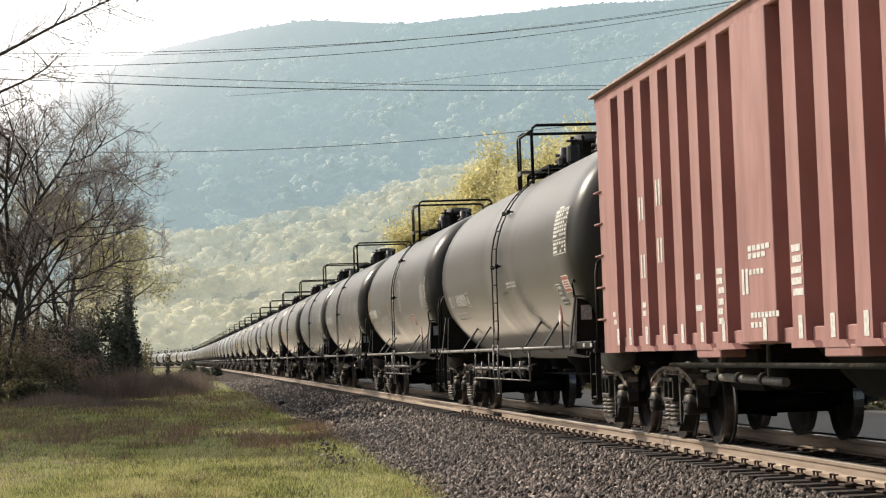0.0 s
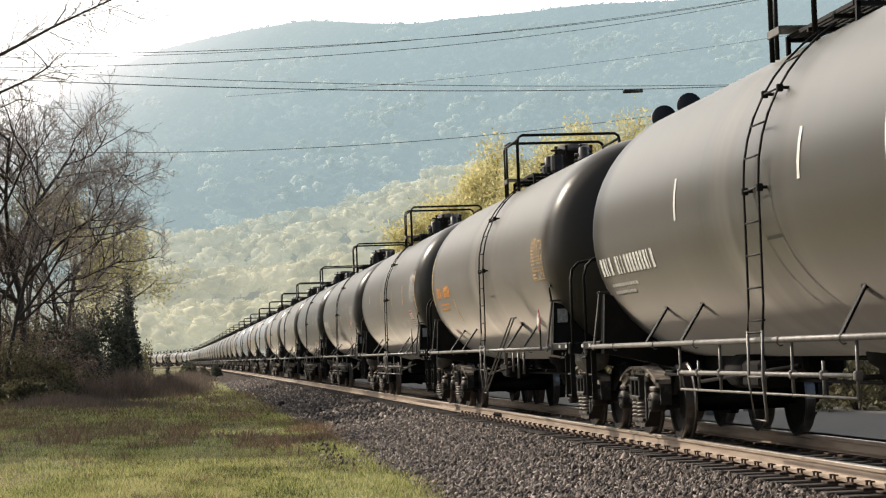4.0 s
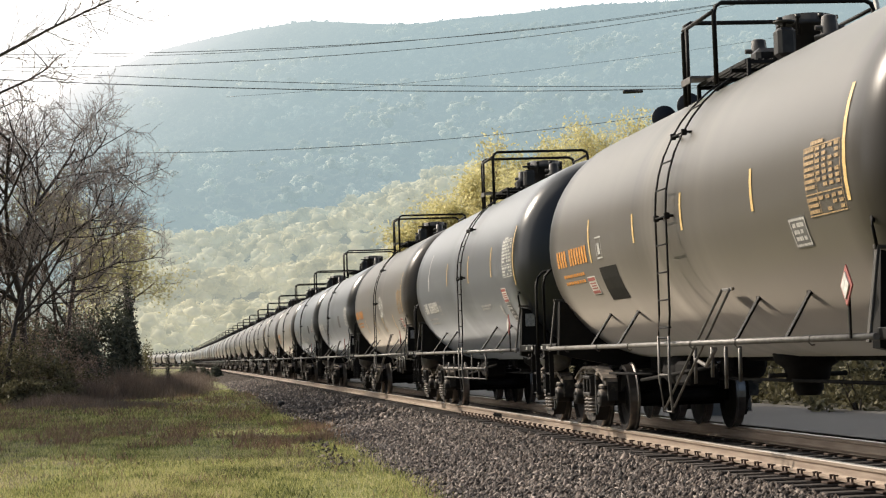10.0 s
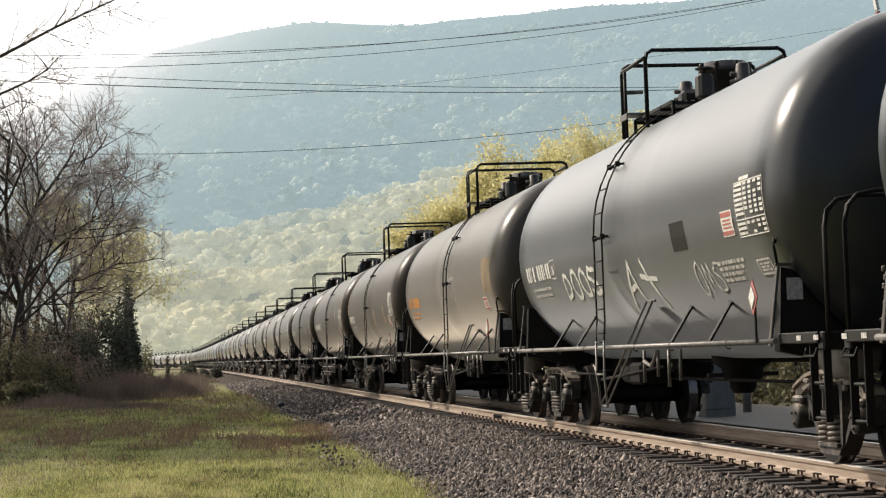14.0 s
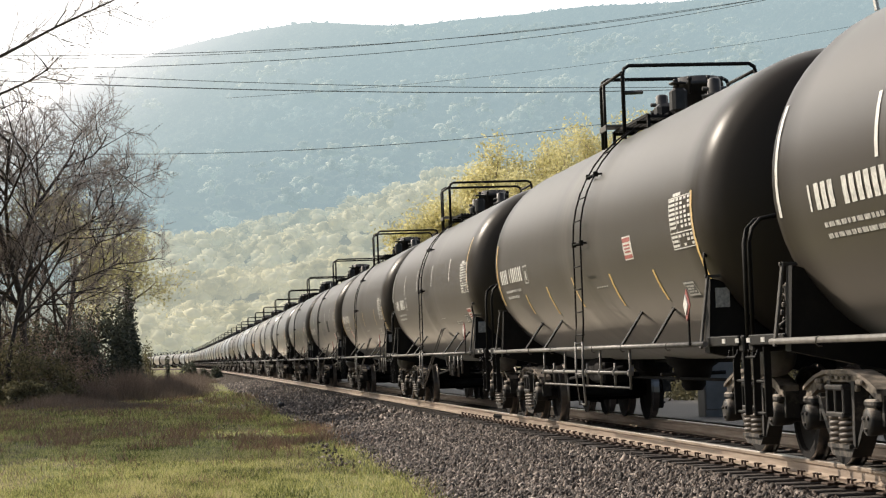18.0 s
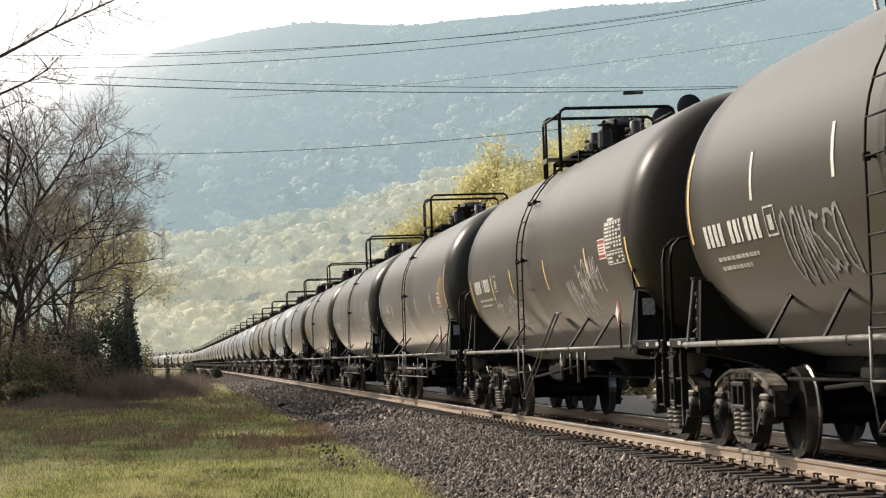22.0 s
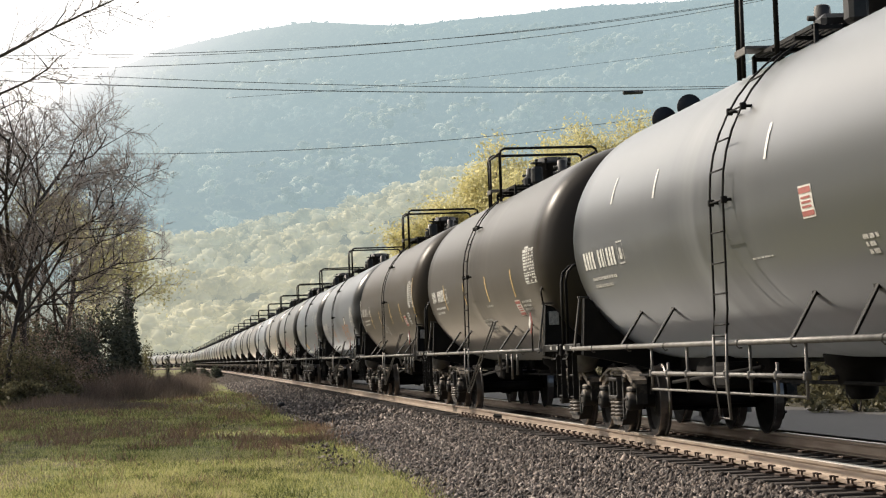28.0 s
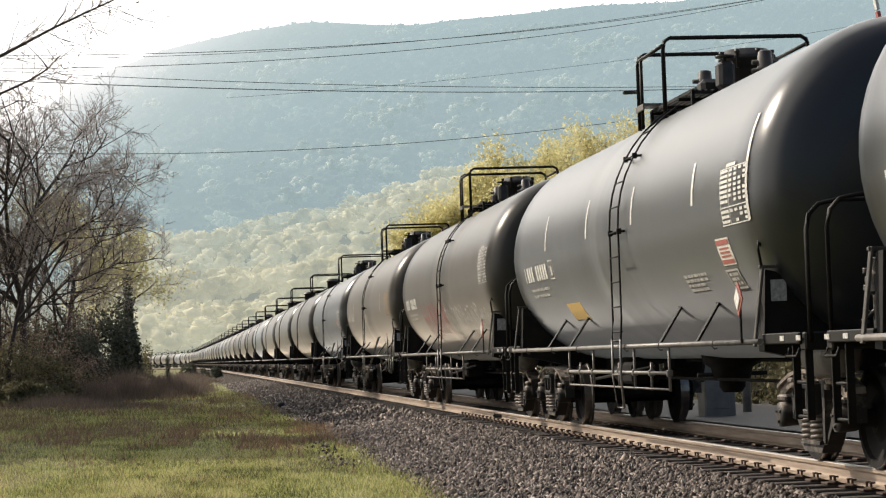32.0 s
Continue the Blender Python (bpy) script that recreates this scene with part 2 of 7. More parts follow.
def track(u):
    """Place and heading of the track u metres along it from the camera's foot."""
    if u <= 0:
        return TRACK_X, u, 0.0
    i = min(int(u), len(BEND) - 2)
    f = u - i
    a, b = BEND[i], BEND[i + 1]
    return tuple(p + (q - p) * f for p, q in zip(a, b))


def track_x(y):
    return track(y)[0] if y < 600 else track(min(y * 1.003, 990))[0]

# ---- ground ----
def smooth(a, b, v):
    t = np.clip((v - a) / (b - a), 0, 1)
    return t * t * (3 - 2 * t)


def lumps(x, y):
    return (np.sin(x * 0.9 + 1.3 * np.sin(y * 0.23)) * np.sin(y * 0.31 + 0.7) * 0.5 + np.sin(x * 0.37 - y * 0.11 + 2.0) * 0.5)


TX = np.array([b[0] for b in BEND])
TY = np.array([b[1] for b in BEND])


def ground_z(x, y):
    x, y = np.asarray(x, float), np.asarray(y, float)
    u = x - np.interp(y, TY, TX)
    left = -0.56 - 0.04 * lumps(x, y) + 0.05 * smooth(-6, -14, u) + 0.35 * smooth(-14, -22, u)
    right = -0.28 + 0.03 * lumps(x * 0.5, y * 0.5) + 0.5 * smooth(5.5, 9.0, u)
    bed = np.where(u < 0, left, right)
    return np.where(np.abs(u) < 2.2, np.minimum(bed, -0.42), bed)


def grade(lo, hi, near, step, growth):
    """Coordinates that lie close together near a place and wide apart far from it."""
    out, v, s = [near], near, step
    while v < hi:
        v, s = v + s, s * growth
        out.append(v)
    v, s = near, step
    while v > lo:
        v, s = v - s, s * growth
        out.insert(0, v)
    return np.array(out)


def sheet(name, xs, ys, zfun, material):
    gx, gy = np.meshgrid(xs, ys)
    v = np.stack([gx.ravel(), gy.ravel(), zfun(gx, gy).ravel()], 1)
    w = len(xs)
    i = (np.arange(len(ys) - 1)[:, None] * w + np.arange(w - 1)[None, :]).ravel()
    return arrays(name, v, np.stack([i, i + 1, i + 1 + w, i + w], 1), material, True)


def grass_material():
    n = Nodes("meadow_grass", 0.9, 0.0, 0.2)
    p = n.place()
    fine = n.noise(9.0, 5, 0.7, None, p)
    mid = n.noise(0.55, 4, 0.6, (1.0, 0.45, 1.0), p)
    wide = n.noise(0.16, 3, 0.55, (1.0, 0.5, 1.0), p)
    green = n.ramp(fine, [(0.25, (0.09, 0.105, 0.03)), (0.5, (0.20, 0.21, 0.06)), (0.75, (0.38, 0.37, 0.14))])
    dry = n.ramp(fine, [(0.3, (0.085, 0.06, 0.04)), (0.7, (0.24, 0.18, 0.115))])
    soil = n.ramp(fine, [(0.3, (0.05, 0.04, 0.03)), (0.7, (0.12, 0.10, 0.08))])
    reach = n.math("MULTIPLY", n.axis(p, 1), 0.01)
    mid = n.math("ADD", mid, n.ramp(reach, [(0.50, (0, 0, 0)), (0.68, (0.10, 0.10, 0.10)), (1.0, (0.10, 0.10, 0.10)), (1.2, (0.02, 0.02, 0.02))]))
    c = n.mix(n.ramp(mid, [(0.50, (0, 0, 0)), (0.60, (0.85, 0.85, 0.85))]), green, dry)
    c = n.mix(n.ramp(wide, [(0.53, (0, 0, 0)), (0.62, (0.85, 0.85, 0.85))]), c, soil)
    # gravel verge and dead brush east of the road
    verge = n.math("MULTIPLY", n.axis(p, 0), 0.02)
    dirt = n.ramp(n.noise(1.3, 5, 0.7, None, p), [(0.3, (0.07, 0.065, 0.045)), (0.5, (0.13, 0.12, 0.085)), (0.75, (0.22, 0.20, 0.13))])
    c = n.mix(n.ramp(verge, [(0.17, (0, 0, 0)), (0.19, (1, 1, 1)), (0.42, (1, 1, 1)), (0.5, (0.2, 0.2, 0.2))]), c, dirt)
    n.color(c)
    n.bump(n.noise(14.0, 5, 0.7, None, p), 0.9, 0.05)
    return n.mat


M_GRASS = grass_material()
ground = tagged(new("ground", sheet("ground", grade(-900, 900, 2.0, 0.5, 1.09), grade(-120, 2500, 30, 0.8, 1.035), ground_z, M_GRASS)),
                "uneven spring meadow grass with bare and dry patches", "ground", kind="structure")


def ballast_material():
    n = Nodes("crushed_stone", 0.95, 0.0, 0.08)
    p = n.place()
    v = n.t.nodes.new("ShaderNodeTexVoronoi")
    v.inputs["Scale"].default_value = 17.0
    n.link(p, v.inputs["Vector"])
    tone = n.axis(v.outputs["Color"], 0)
    c = n.ramp(tone, [(0.0, (0.018, 0.014, 0.011)), (0.5, (0.062, 0.049, 0.039)), (1.0, (0.2, 0.165, 0.135))])
    c = n.mix(n.ramp(n.noise(0.5, 3, 0.5, None, p), [(0.35, (0, 0, 0)), (0.7, (0.6, 0.6, 0.6))]), c, (0.10, 0.08, 0.065))
    n.color(c)
    n.bump(v.outputs["Distance"], 1.0, 0.06)
    return n.mat


M_BALLAST = ballast_material()


def ballast_z(u):
    u = np.abs(np.asarray(u, float))
    return np.where(u < 1.65, -0.255, -0.255 - (u - 1.65) * 0.155)


def ballast_bed():
    us = np.array([-4.3, -3.7, -2.9, -2.2, -1.65, -1.3, -0.8, 0.0, 0.8, 1.3, 1.65, 2.0, 2.3])
    ys = grade(-40, 900, 26, 0.5, 1.03)
    rows, w = [], len(us)
    for y in ys:
        x0, yy, h = track(float(y))
        z = ballast_z(us) + 0.02 * np.sin(us * 9 + y * 3.1) * np.sin(y * 1.7)
        edge = 0.25 * np.sin(y * 0.9) + 0.15 * np.sin(y * 2.3)
        off = us + np.where(us < -3.2, edge, 0)
        z[-1] = -0.45
        z[0] = -0.80
        rows.append(np.stack([x0 + off * math.cos(h), yy + off * math.sin(h), z], 1))
    v = np.concatenate(rows)
    i = (np.arange(len(ys) - 1)[:, None] * w + np.arange(w - 1)[None, :]).ravel()
    return arrays("ballast", v, np.stack([i, i + 1, i + 1 + w, i + w], 1), M_BALLAST, True)


tagged(new("ballast", ballast_bed()), "grey-brown crushed stone ballast bed under the track", "ballast", kind="structure")

# asphalt strip on the far side of the track
def asphalt_material():
    n = Nodes("worn_asphalt", 0.85)
    p = n.place()
    f = n.noise(40.0, 4, 0.7, None, p)
    w = n.noise(0.5, 4, 0.6, None, p)
    c = n.mix(w, n.ramp(f, [(0.3, (0.038, 0.035, 0.031)), (0.7, (0.085, 0.078, 0.069))]), (0.085, 0.077, 0.066))
    n.color(c).bump(f, 0.4, 0.01)
    return n.mat


M_ASPHALT = asphalt_material()
road = tagged(new("road", sheet("road", np.array([TRACK_X + 2.3, TRACK_X + 3.5, TRACK_X + 4.6, TRACK_X + 5.8]), grade(-60, 140, 30, 2, 1.1),
                               lambda x, y: -0.20 + 0.0 * x, M_ASPHALT)), "worn grey asphalt access road beside the track", "road", kind="structure")

# ---- rails and ties ----
def rust_rail():
    n = Nodes("rusty_rail_steel", 0.6, 0.35)
    f = n.noise(3.0, 5, 0.6, (8, 0.4, 8))
    n.color(n.ramp(f, [(0.25, (0.23, 0.17, 0.128)), (0.55, (0.37, 0.29, 0.222)), (0.8, (0.46, 0.38, 0.30))]))
    n.bump(n.noise(60.0), 0.2, 0.004)
    return n.mat


M_RAIL = rust_rail()
M_HEAD = plain("polished_rail_head", (0.50, 0.44, 0.38), 0.3, 0.85, 0.15, 5.0, 0.0)
M_TIE = plain("weathered_creosote_tie", (0.055, 0.045, 0.038), 0.85, 0.0, 0.5, 9.0, 0.5)
M_PLATE = plain("rusty_tie_plate", (0.075, 0.048, 0.034), 0.7, 0.2, 0.4, 9.0, 0.2)
rail_profile = [(-0.075, -0.171), (0.075, -0.171), (0.075, -0.158), (0.016, -0.142), (0.009, -0.12), (0.009, -0.058), (0.034, -0.04), (0.036, -0.012), (0.028, -0.002),
                (0.0, 0.0), (-0.028, -0.002), (-0.036, -0.012), (-0.034, -0.04), (-0.009, -0.058), (-0.009, -0.12), (-0.016, -0.142), (-0.075, -0.158)]


def rail_mesh(side):
    m = Mesh()
    ys = [-45.0] + list(range(0, 560, 20)) + list(range(560, 900, 5))
    n = len(rail_profile)
    for y in ys:
        x0, yy, h = track(y)
        for a, z in rail_profile:
            o = side * 0.7525 + a
            m.v.append((x0 + o * math.cos(h), yy + o * math.sin(h), z))
    for i in range(len(ys) - 1):
        for k in range(n):
            q = (i * n + k, i * n + (k + 1) % n, (i + 1) * n + (k + 1) % n, (i + 1) * n + k)
            m.face(q, False, 1 if k in (7, 8, 9, 10) else 0)
    return m


railway = thing("railway_track", "single railway track with rusty rails on wooden ties", "track", kind="structure")
for side in (-1, 1):
    part("rail", rail_mesh(side), [M_RAIL, M_HEAD], railway, "rusty steel rail with a polished head")
tie_m = Mesh().box((0, 0, 0), (2.6, 0.23, 0.18), 0.012).data("tie", M_TIE)
plate_m = Mesh().box((0, 0, 0), (0.38, 0.19, 0.02), 0.004)
plate_m.box((-0.10, 0, 0.016), (0.03, 0.19, 0.014), 0.003)
plate_m = plate_m.data("tie_plate", M_PLATE)
spike_m = Mesh().box((0, 0, 0.0), (0.02, 0.02, 0.06), 0.003)
spike_m.box((0.012, 0, 0.034), (0.05, 0.034, 0.016), 0.004)
spike_m = spike_m.data("spike", M_PLATE)
rng = random.Random(7)
y = 13.0
while y < 70:
    x0, yy, h = track(y)
    dx = rng.uniform(-0.05, 0.05)
    tie = part("tie", tie_m, None, railway, at=pose(x0 + dx, yy, -0.285 + rng.uniform(-0.008, 0.006), 0, 0, rng.uniform(-1.5, 1.5)))
    if y < 46:
        for s in (-1, 1):
            part("tie_plate", plate_m, None, railway, at=pose(x0 + s * 0.7525, yy, -0.183, 0, 0, 0 if s < 0 else 180))
        for d in (-0.06, 0.06):
            part("spike", spike_m, None, railway, at=pose(x0 - 0.7525 - 0.105, yy + d, -0.155))
    y += 0.53
far_ties = Mesh()
while y < 420:
    x0, yy, h = track(y)
    far_ties.box((x0 + rng.uniform(-0.05, 0.05), yy, -0.285), (2.6, 0.23, 0.18))
    y += 0.53
tagged(part("ties_beyond", far_ties, M_TIE, railway), kind="stuff")
# joint bars with bolts
bar_m = Mesh().prism([(-0.45, -0.135), (0.45, -0.135), (0.45, -0.055), (-0.45, -0.055)], -0.03, -0.009)
for k in range(6):
    bar_m.tube([(-0.055, -0.38 + k * 0.152, -0.095), (-0.028, -0.38 + k * 0.152, -0.095)], 0.02, 6)
bar_m = bar_m.data("joint_bar", M_UNDER)
for y in (41.2,):
    part("joint_bar", bar_m, None, railway, "dark bolted joint bar", at=pose(track_x(y) - 0.7525, y, 0))


# ---- freight cars ----
R, ZC = 1.62, 2.60
PITCH = 17.175


def wheelset_mesh(n=32):
    m = Mesh()
    for s in (-1, 1):
        x = s * 0.745
        prof = [(-0.045 * s, 0.40), (-0.07 * s, 0.445), (-0.07 * s, 0.485), (-0.045 * s, 0.485), (-0.03 * s, 0.459), (0.07 * s, 0.452), (0.07 * s, 0.395),
                (0.03 * s, 0.38), (0.012 * s, 0.22), (0.06 * s, 0.13), (0.06 * s, 0.09), (-0.07 * s, 0.09), (-0.05 * s, 0.22), (-0.03 * s, 0.37)]
        rings = []
        for along, rad in prof:
            o = len(m.v)
            rings.append(o)
            for k in range(n):
                t = 2 * math.pi * k / n
                m.v.append((x + along, rad * math.cos(t), rad * math.sin(t)))
        for i in range(len(prof)):
            a, b = rings[i], rings[(i + 1) % len(prof)]
            bright = 1 if i in (2, 3, 4) else 0
            for k in range(n):
                m.face((a + k, a + (k + 1) % n, b + (k + 1) % n, b + k), False, bright)
    m.tube([(-0.98, 0, 0), (0.98, 0, 0)], 0.085, 12)
    return m


def side_frame_mesh():
    """One cast side frame of a three-piece truck: diagonal legs, columns, spring seat and pedestal jaws (outline in y and z)."""
    m = Mesh()
    x0, x1 = -1.08, -0.93
    m.prism([(-0.26, 0.13), (0.26, 0.13), (0.36, 0.21), (-0.36, 0.21)], x0 - 0.03, x1)
    m.prism([(-0.31, 0.205), (0.31, 0.205), (0.31, 0.24), (-0.31, 0.24)], x0 - 0.06, x1)
    for s in (-1, 1):
        q = [(s * 0.36, 0.21), (s * 0.25, 0.135), (s * 0.66, 0.64), (s * 0.80, 0.66)]
        m.prism(q if s > 0 else q[::-1], x0, x1)
        q = [(s * 0.30, 0.22), (s * 0.36, 0.22), (s * 0.39, 0.80), (s * 0.30, 0.80)]
        m.prism(q if s > 0 else q[::-1], x0 - 0.02, x1)
        for y0, y1 in ((0.70, 0.755), (1.02, 1.08)):
            q = [(s * y0, 0.42), (s * y1, 0.42), (s * y1, 0.68), (s * y0, 0.68)]
            m.prism(q if s > 0 else q[::-1], x0 + 0.01, x1)
        m.box((x0 + 0.02, s * 0.889, 0.615), (0.16, 0.30, 0.07), 0.02)
    return m


def chord_mesh():
    """The frame's arched top member with its flanged edge and lugs, dusty and coloured paler as if sunlit."""
    m = Mesh()
    x0, x1 = -1.09, -0.93
    arch = [(-1.08, 0.63), (-0.95, 0.64), (-0.78, 0.70), (-0.46, 0.79), (0.46, 0.79), (0.78, 0.70), (0.95, 0.64), (1.08, 0.63), (1.07, 0.72), (0.90, 0.78), (0.66, 0.84), (0.40, 0.88), (-0.40, 0.88), (-0.66, 0.84), (-0.90, 0.78), (-1.07, 0.72)]
    m.prism(arch, x0, x1)
    m.prism([(-1.07, 0.70), (-0.90, 0.76), (-0.66, 0.82), (-0.40, 0.86), (0.40, 0.86), (0.66, 0.82), (0.90, 0.76), (1.07, 0.70), (1.07, 0.735), (0.90, 0.795), (0.66, 0.855), (0.40, 0.895), (-0.40, 0.895), (-0.66, 0.855), (-0.90, 0.795), (-1.07, 0.735)], x0 - 0.035, x1)
    for s in (-1, 1):
        m.box((x0 - 0.02, s * 0.60, 0.79), (0.05, 0.16, 0.05), 0.015)
        m.tube([(x0 - 0.04, s * 0.52, 0.74), (x0, s * 0.52, 0.74)], 0.03, 8)
    for y in (-0.24, -0.08, 0.08, 0.24):
        m.box((x0 - 0.012, y, 0.825), (0.03, 0.08, 0.03), 0.008)
    return m


def bolster_end_mesh():
    """The bolster's hollow end in the frame's window."""
    m = Mesh()
    for z in (0.50, 0.74):
        m.box((-1.06, 0, z), (0.22, 0.50, 0.05), 0.012)
    for y in (-0.235, 0.0, 0.235):
        m.box((-1.06, y, 0.62), (0.2, 0.045, 0.22), 0.01)
    return m


def spring_mesh():
    """The outer coils of a spring nest, with their dark inner coils."""
    m = Mesh()
    for dy in (-0.14, 0.14):
        for rad, wire, turns in ((0.105, 0.021, 5.0), (0.055, 0.013, 7.0)):
            pts = []
            for i in range(51):
                t = i / 50
                a = t * 2 * math.pi * turns
                pts.append((-1.05 + rad * math.cos(a), dy + rad * math.sin(a), 0.25 + 0.25 * t))
            m.tube(pts, wire, 5)
    return m


SHARED = {}


def shared(key, build, material):
    if key not in SHARED:
        SHARED[key] = build().data(key, material)
    return SHARED[key]


def cap_mesh():
    m = Mesh().lathe([(-1.17, 0.05), (-1.165, 0.10), (-1.15, 0.115)], 16, axis="x")
    m.lathe([(-1.15, 0.10), (-1.165, 0.115), (-1.13, 0.12), (-1.08, 0.118), (-0.96, 0.11)], 16, axis="x", m=1)
    for k in range(3):
        t = 2 * math.pi * k / 3 + 0.5
        m.tube([(-1.185, 0.065 * math.cos(t), 0.065 * math.sin(t)), (-1.16, 0.065 * math.cos(t), 0.065 * math.sin(t))], 0.018, 6, m=1)
    return m


def truck_under(car, yc, full):
    """A truck's parts at yc along the car."""
    me = shared("wheelset", wheelset_mesh, [M_WHEEL, M_TREAD]) if full else shared("wheelset_far", lambda: wheelset_mesh(12), [M_WHEEL, M_TREAD])
    for s in (-0.889, 0.889):
        part("wheelset", me, None, car, "steel wheelset with bright worn treads", at=pose(0, yc + s, 0.457))
    fr = shared("side_frame", side_frame_mesh, M_CAST)
    ch = shared("top_chord_casting", chord_mesh, M_CHORD)
    for turn in (0, 180):
        f = part("side_frame", fr, None, car, "dusty cast steel truck side frame", at=pose(0, yc, 0, 0, 0, turn))
        part("top_member", ch, None, f, "dust-caked arched top of the frame")
        if full and turn == 0:
            part("coil_spring", shared("coil_spring", spring_mesh, M_SPRING), None, f)
            part("bolster_end", shared("bolster_end", bolster_end_mesh, M_GREASY), None, f)
            for s in (-0.889, 0.889):
                part("bearing_cap", shared("bearing_cap", cap_mesh, [M_GREASY, M_CAST]), None, f, at=pose(0, s, 0.457))
    if full:
        part("bolster", shared("bolster", lambda: Mesh().prism([(-0.2, 0.45), (0.2, 0.45), (0.24, 0.75), (-0.24, 0.75)], -1.0, 1.0), M_UNDER), None, car, at=pose(0, yc, 0))
        part("brake_beam", shared("brake_beam", lambda: Mesh().box((0, -0.45, 0.36), (1.5, 0.07, 0.1), 0.01).box((0, 0.45, 0.36), (1.5, 0.07, 0.1), 0.01).box((0, 0, 0.30), (0.06, 1.0, 0.06), 0.01), M_UNDER), None, car, at=pose(0, yc, 0))


def tank_mesh(n=48):
    prof = []
    for i in range(9):
        t = math.pi / 2 * i / 8
        prof.append((-6.95 - 0.74 * math.cos(t) ** 0.77, max(0.02, R * math.sin(t) ** 0.77)))
    for y in (-6.7, -4.0, -1.2, 1.2, 4.0, 6.7):
        prof.append((y, R))
    for i in range(9):
        t = math.pi / 2 * (8 - i) / 8
        prof.append((6.95 + 0.74 * math.cos(t) ** 0.77, max(0.02, R * math.sin(t) ** 0.77)))
    return Mesh().lathe(prof, n, (0, 0, ZC))


LADDER_TOP = 58


def ladder_mesh():
    """The side ladder: bowed over the tank's shoulder, straight down past the pipe to a stirrup."""
    m = Mesh()
    rows = []
    for i in range(9):
        t = radians(LADDER_TOP * (1 - i / 8))
        rows.append((-(R + 0.08) * math.cos(t), ZC + (R + 0.08) * math.sin(t)))
    rows += [(-1.70, 2.0), (-1.70, 1.5), (-1.72, 1.24)]
    side = [(x, -0.25, z) for x, z in rows]
    return m.tube(side + [(x, 0.25, z) for x, z in rows[::-1]], 0.012, 6)


def rung_mesh():
    return Mesh().tube([(0, -0.27, 0), (0, 0.27, 0)], 0.010, 5)


def bracket_mesh():
    return Mesh().tube([(0, 0, 0), (0.13, 0, 0)], 0.016, 5)


def rungs(ladder):
    bar, arm = shared("rung", rung_mesh, M_BLACK), shared("ladder_bracket", bracket_mesh, M_BLACK)
    for k in range(13):
        z = 1.35 + 0.3 * k
        c = (z - ZC) / (R + 0.08)
        if c > math.sin(radians(LADDER_TOP)):
            break
        x = -1.70 if z < ZC else -(R + 0.08) * math.sqrt(1 - c * c)
        part("rung", bar, None, ladder, at=pose(x, 0, z))
        if k in (4, 7):
            for s in (-0.25, 0.25):
                part("ladder_bracket", arm, None, ladder, at=pose(x, s, z))
            for s in (-0.25, 0.25):
                part("ladder_clamp", shared("ladder_clamp", lambda: Mesh().box((0.01, 0, 0), (0.06, 0.045, 0.07), 0.008), M_BLACK), None, ladder, at=pose(x, s, z))


def stirrup_mesh():
    """Foot of the side ladder below the running pipe, braced back to the tank."""
    m = Mesh()
    m.tube([(-1.72, -0.25, 1.26), (-1.73, -0.24, 0.82), (-1.70, -0.22, 0.44), (-1.70, 0.20, 0.44), (-1.73, 0.24, 0.82), (-1.72, 0.25, 1.26)], 0.015, 6)
    m.tube([(-1.73, -0.24, 0.84), (-1.73, 0.24, 0.84)], 0.012, 5)
    return m


def brace_mesh():
    m = Mesh()
    m.tube([(-1.70, -0.2, 0.46), (-1.42, -1.72, 1.70)], 0.014, 5)
    m.tube([(-1.70, 0.18, 0.46), (-1.42, -1.40, 1.70)], 0.014, 5)
    m.box((-1.40, -1.57, 1.70), (0.03, 0.42, 0.03), 0.006)
    return m


def hook_mesh():
    """Strap that carries the running pipe."""
    return Mesh().tube([(-1.64, 0, 1.20), (-1.672, 0, 1.19), (-1.675, 0, 1.14), (-1.65, 0, 1.115), (-1.62, 0, 1.12)], 0.008, 5)


def end_gear_mesh():
    """Hand brake chain, lever and hose fittings on the end platform."""
    m = Mesh()
    m.box((-1.22, 0, 1.52), (0.05, 0.07, 0.62), 0.012)
    m.box((-1.2, 0.02, 1.62), (0.16, 0.14, 0.2), 0.03)
    m.lathe([(-0.04, 0.05), (-0.03, 0.19), (0.0, 0.2), (0.02, 0.16), (0.03, 0.04)], 16, (-0.95, 0.02, 1.75))
    for k in range(7):
        m.box((-1.30 + 0.015 * (k % 2), 0.03, 1.30 + k * 0.07), (0.03, 0.045, 0.05), 0.008)
    m.tube([(-1.35, 0, 1.3), (-1.15, 0.05, 1.45), (-0.95, 0.0, 1.35), (-0.8, 0, 1.5)], 0.022, 6)
    return m


def platform_mesh():
    m = Mesh()
    for s in (-1, 1):
        x = s * 0.62
        for k in range(5):
            m.box((x + (k - 2) * 0.07, 0.7, 4.20), (0.03, 2.1, 0.04))
        for yy in (-0.5, 0.2, 1.0, 1.7):
            m.box((x, yy, 4.165), (0.34, 0.05, 0.04))
        for yy in (-0.5, 1.7):
            m.box((s * 0.78, yy, 4.10), (0.04, 0.05, 0.2))
            m.box((s * 0.5, yy, 4.15), (0.04, 0.05, 0.1))
    return m


def platform_rail_mesh():
    """One hoop of the guard rail across the tank's top."""
    pts = [(-0.92, 0, 3.96), (-0.92, 0, 4.82), (-0.90, 0, 4.91), (-0.83, 0, 4.95), (0.83, 0, 4.95), (0.90, 0, 4.91), (0.92, 0, 4.82), (0.92, 0, 3.96)]
    return Mesh().tube(pts, 0.028, 6)


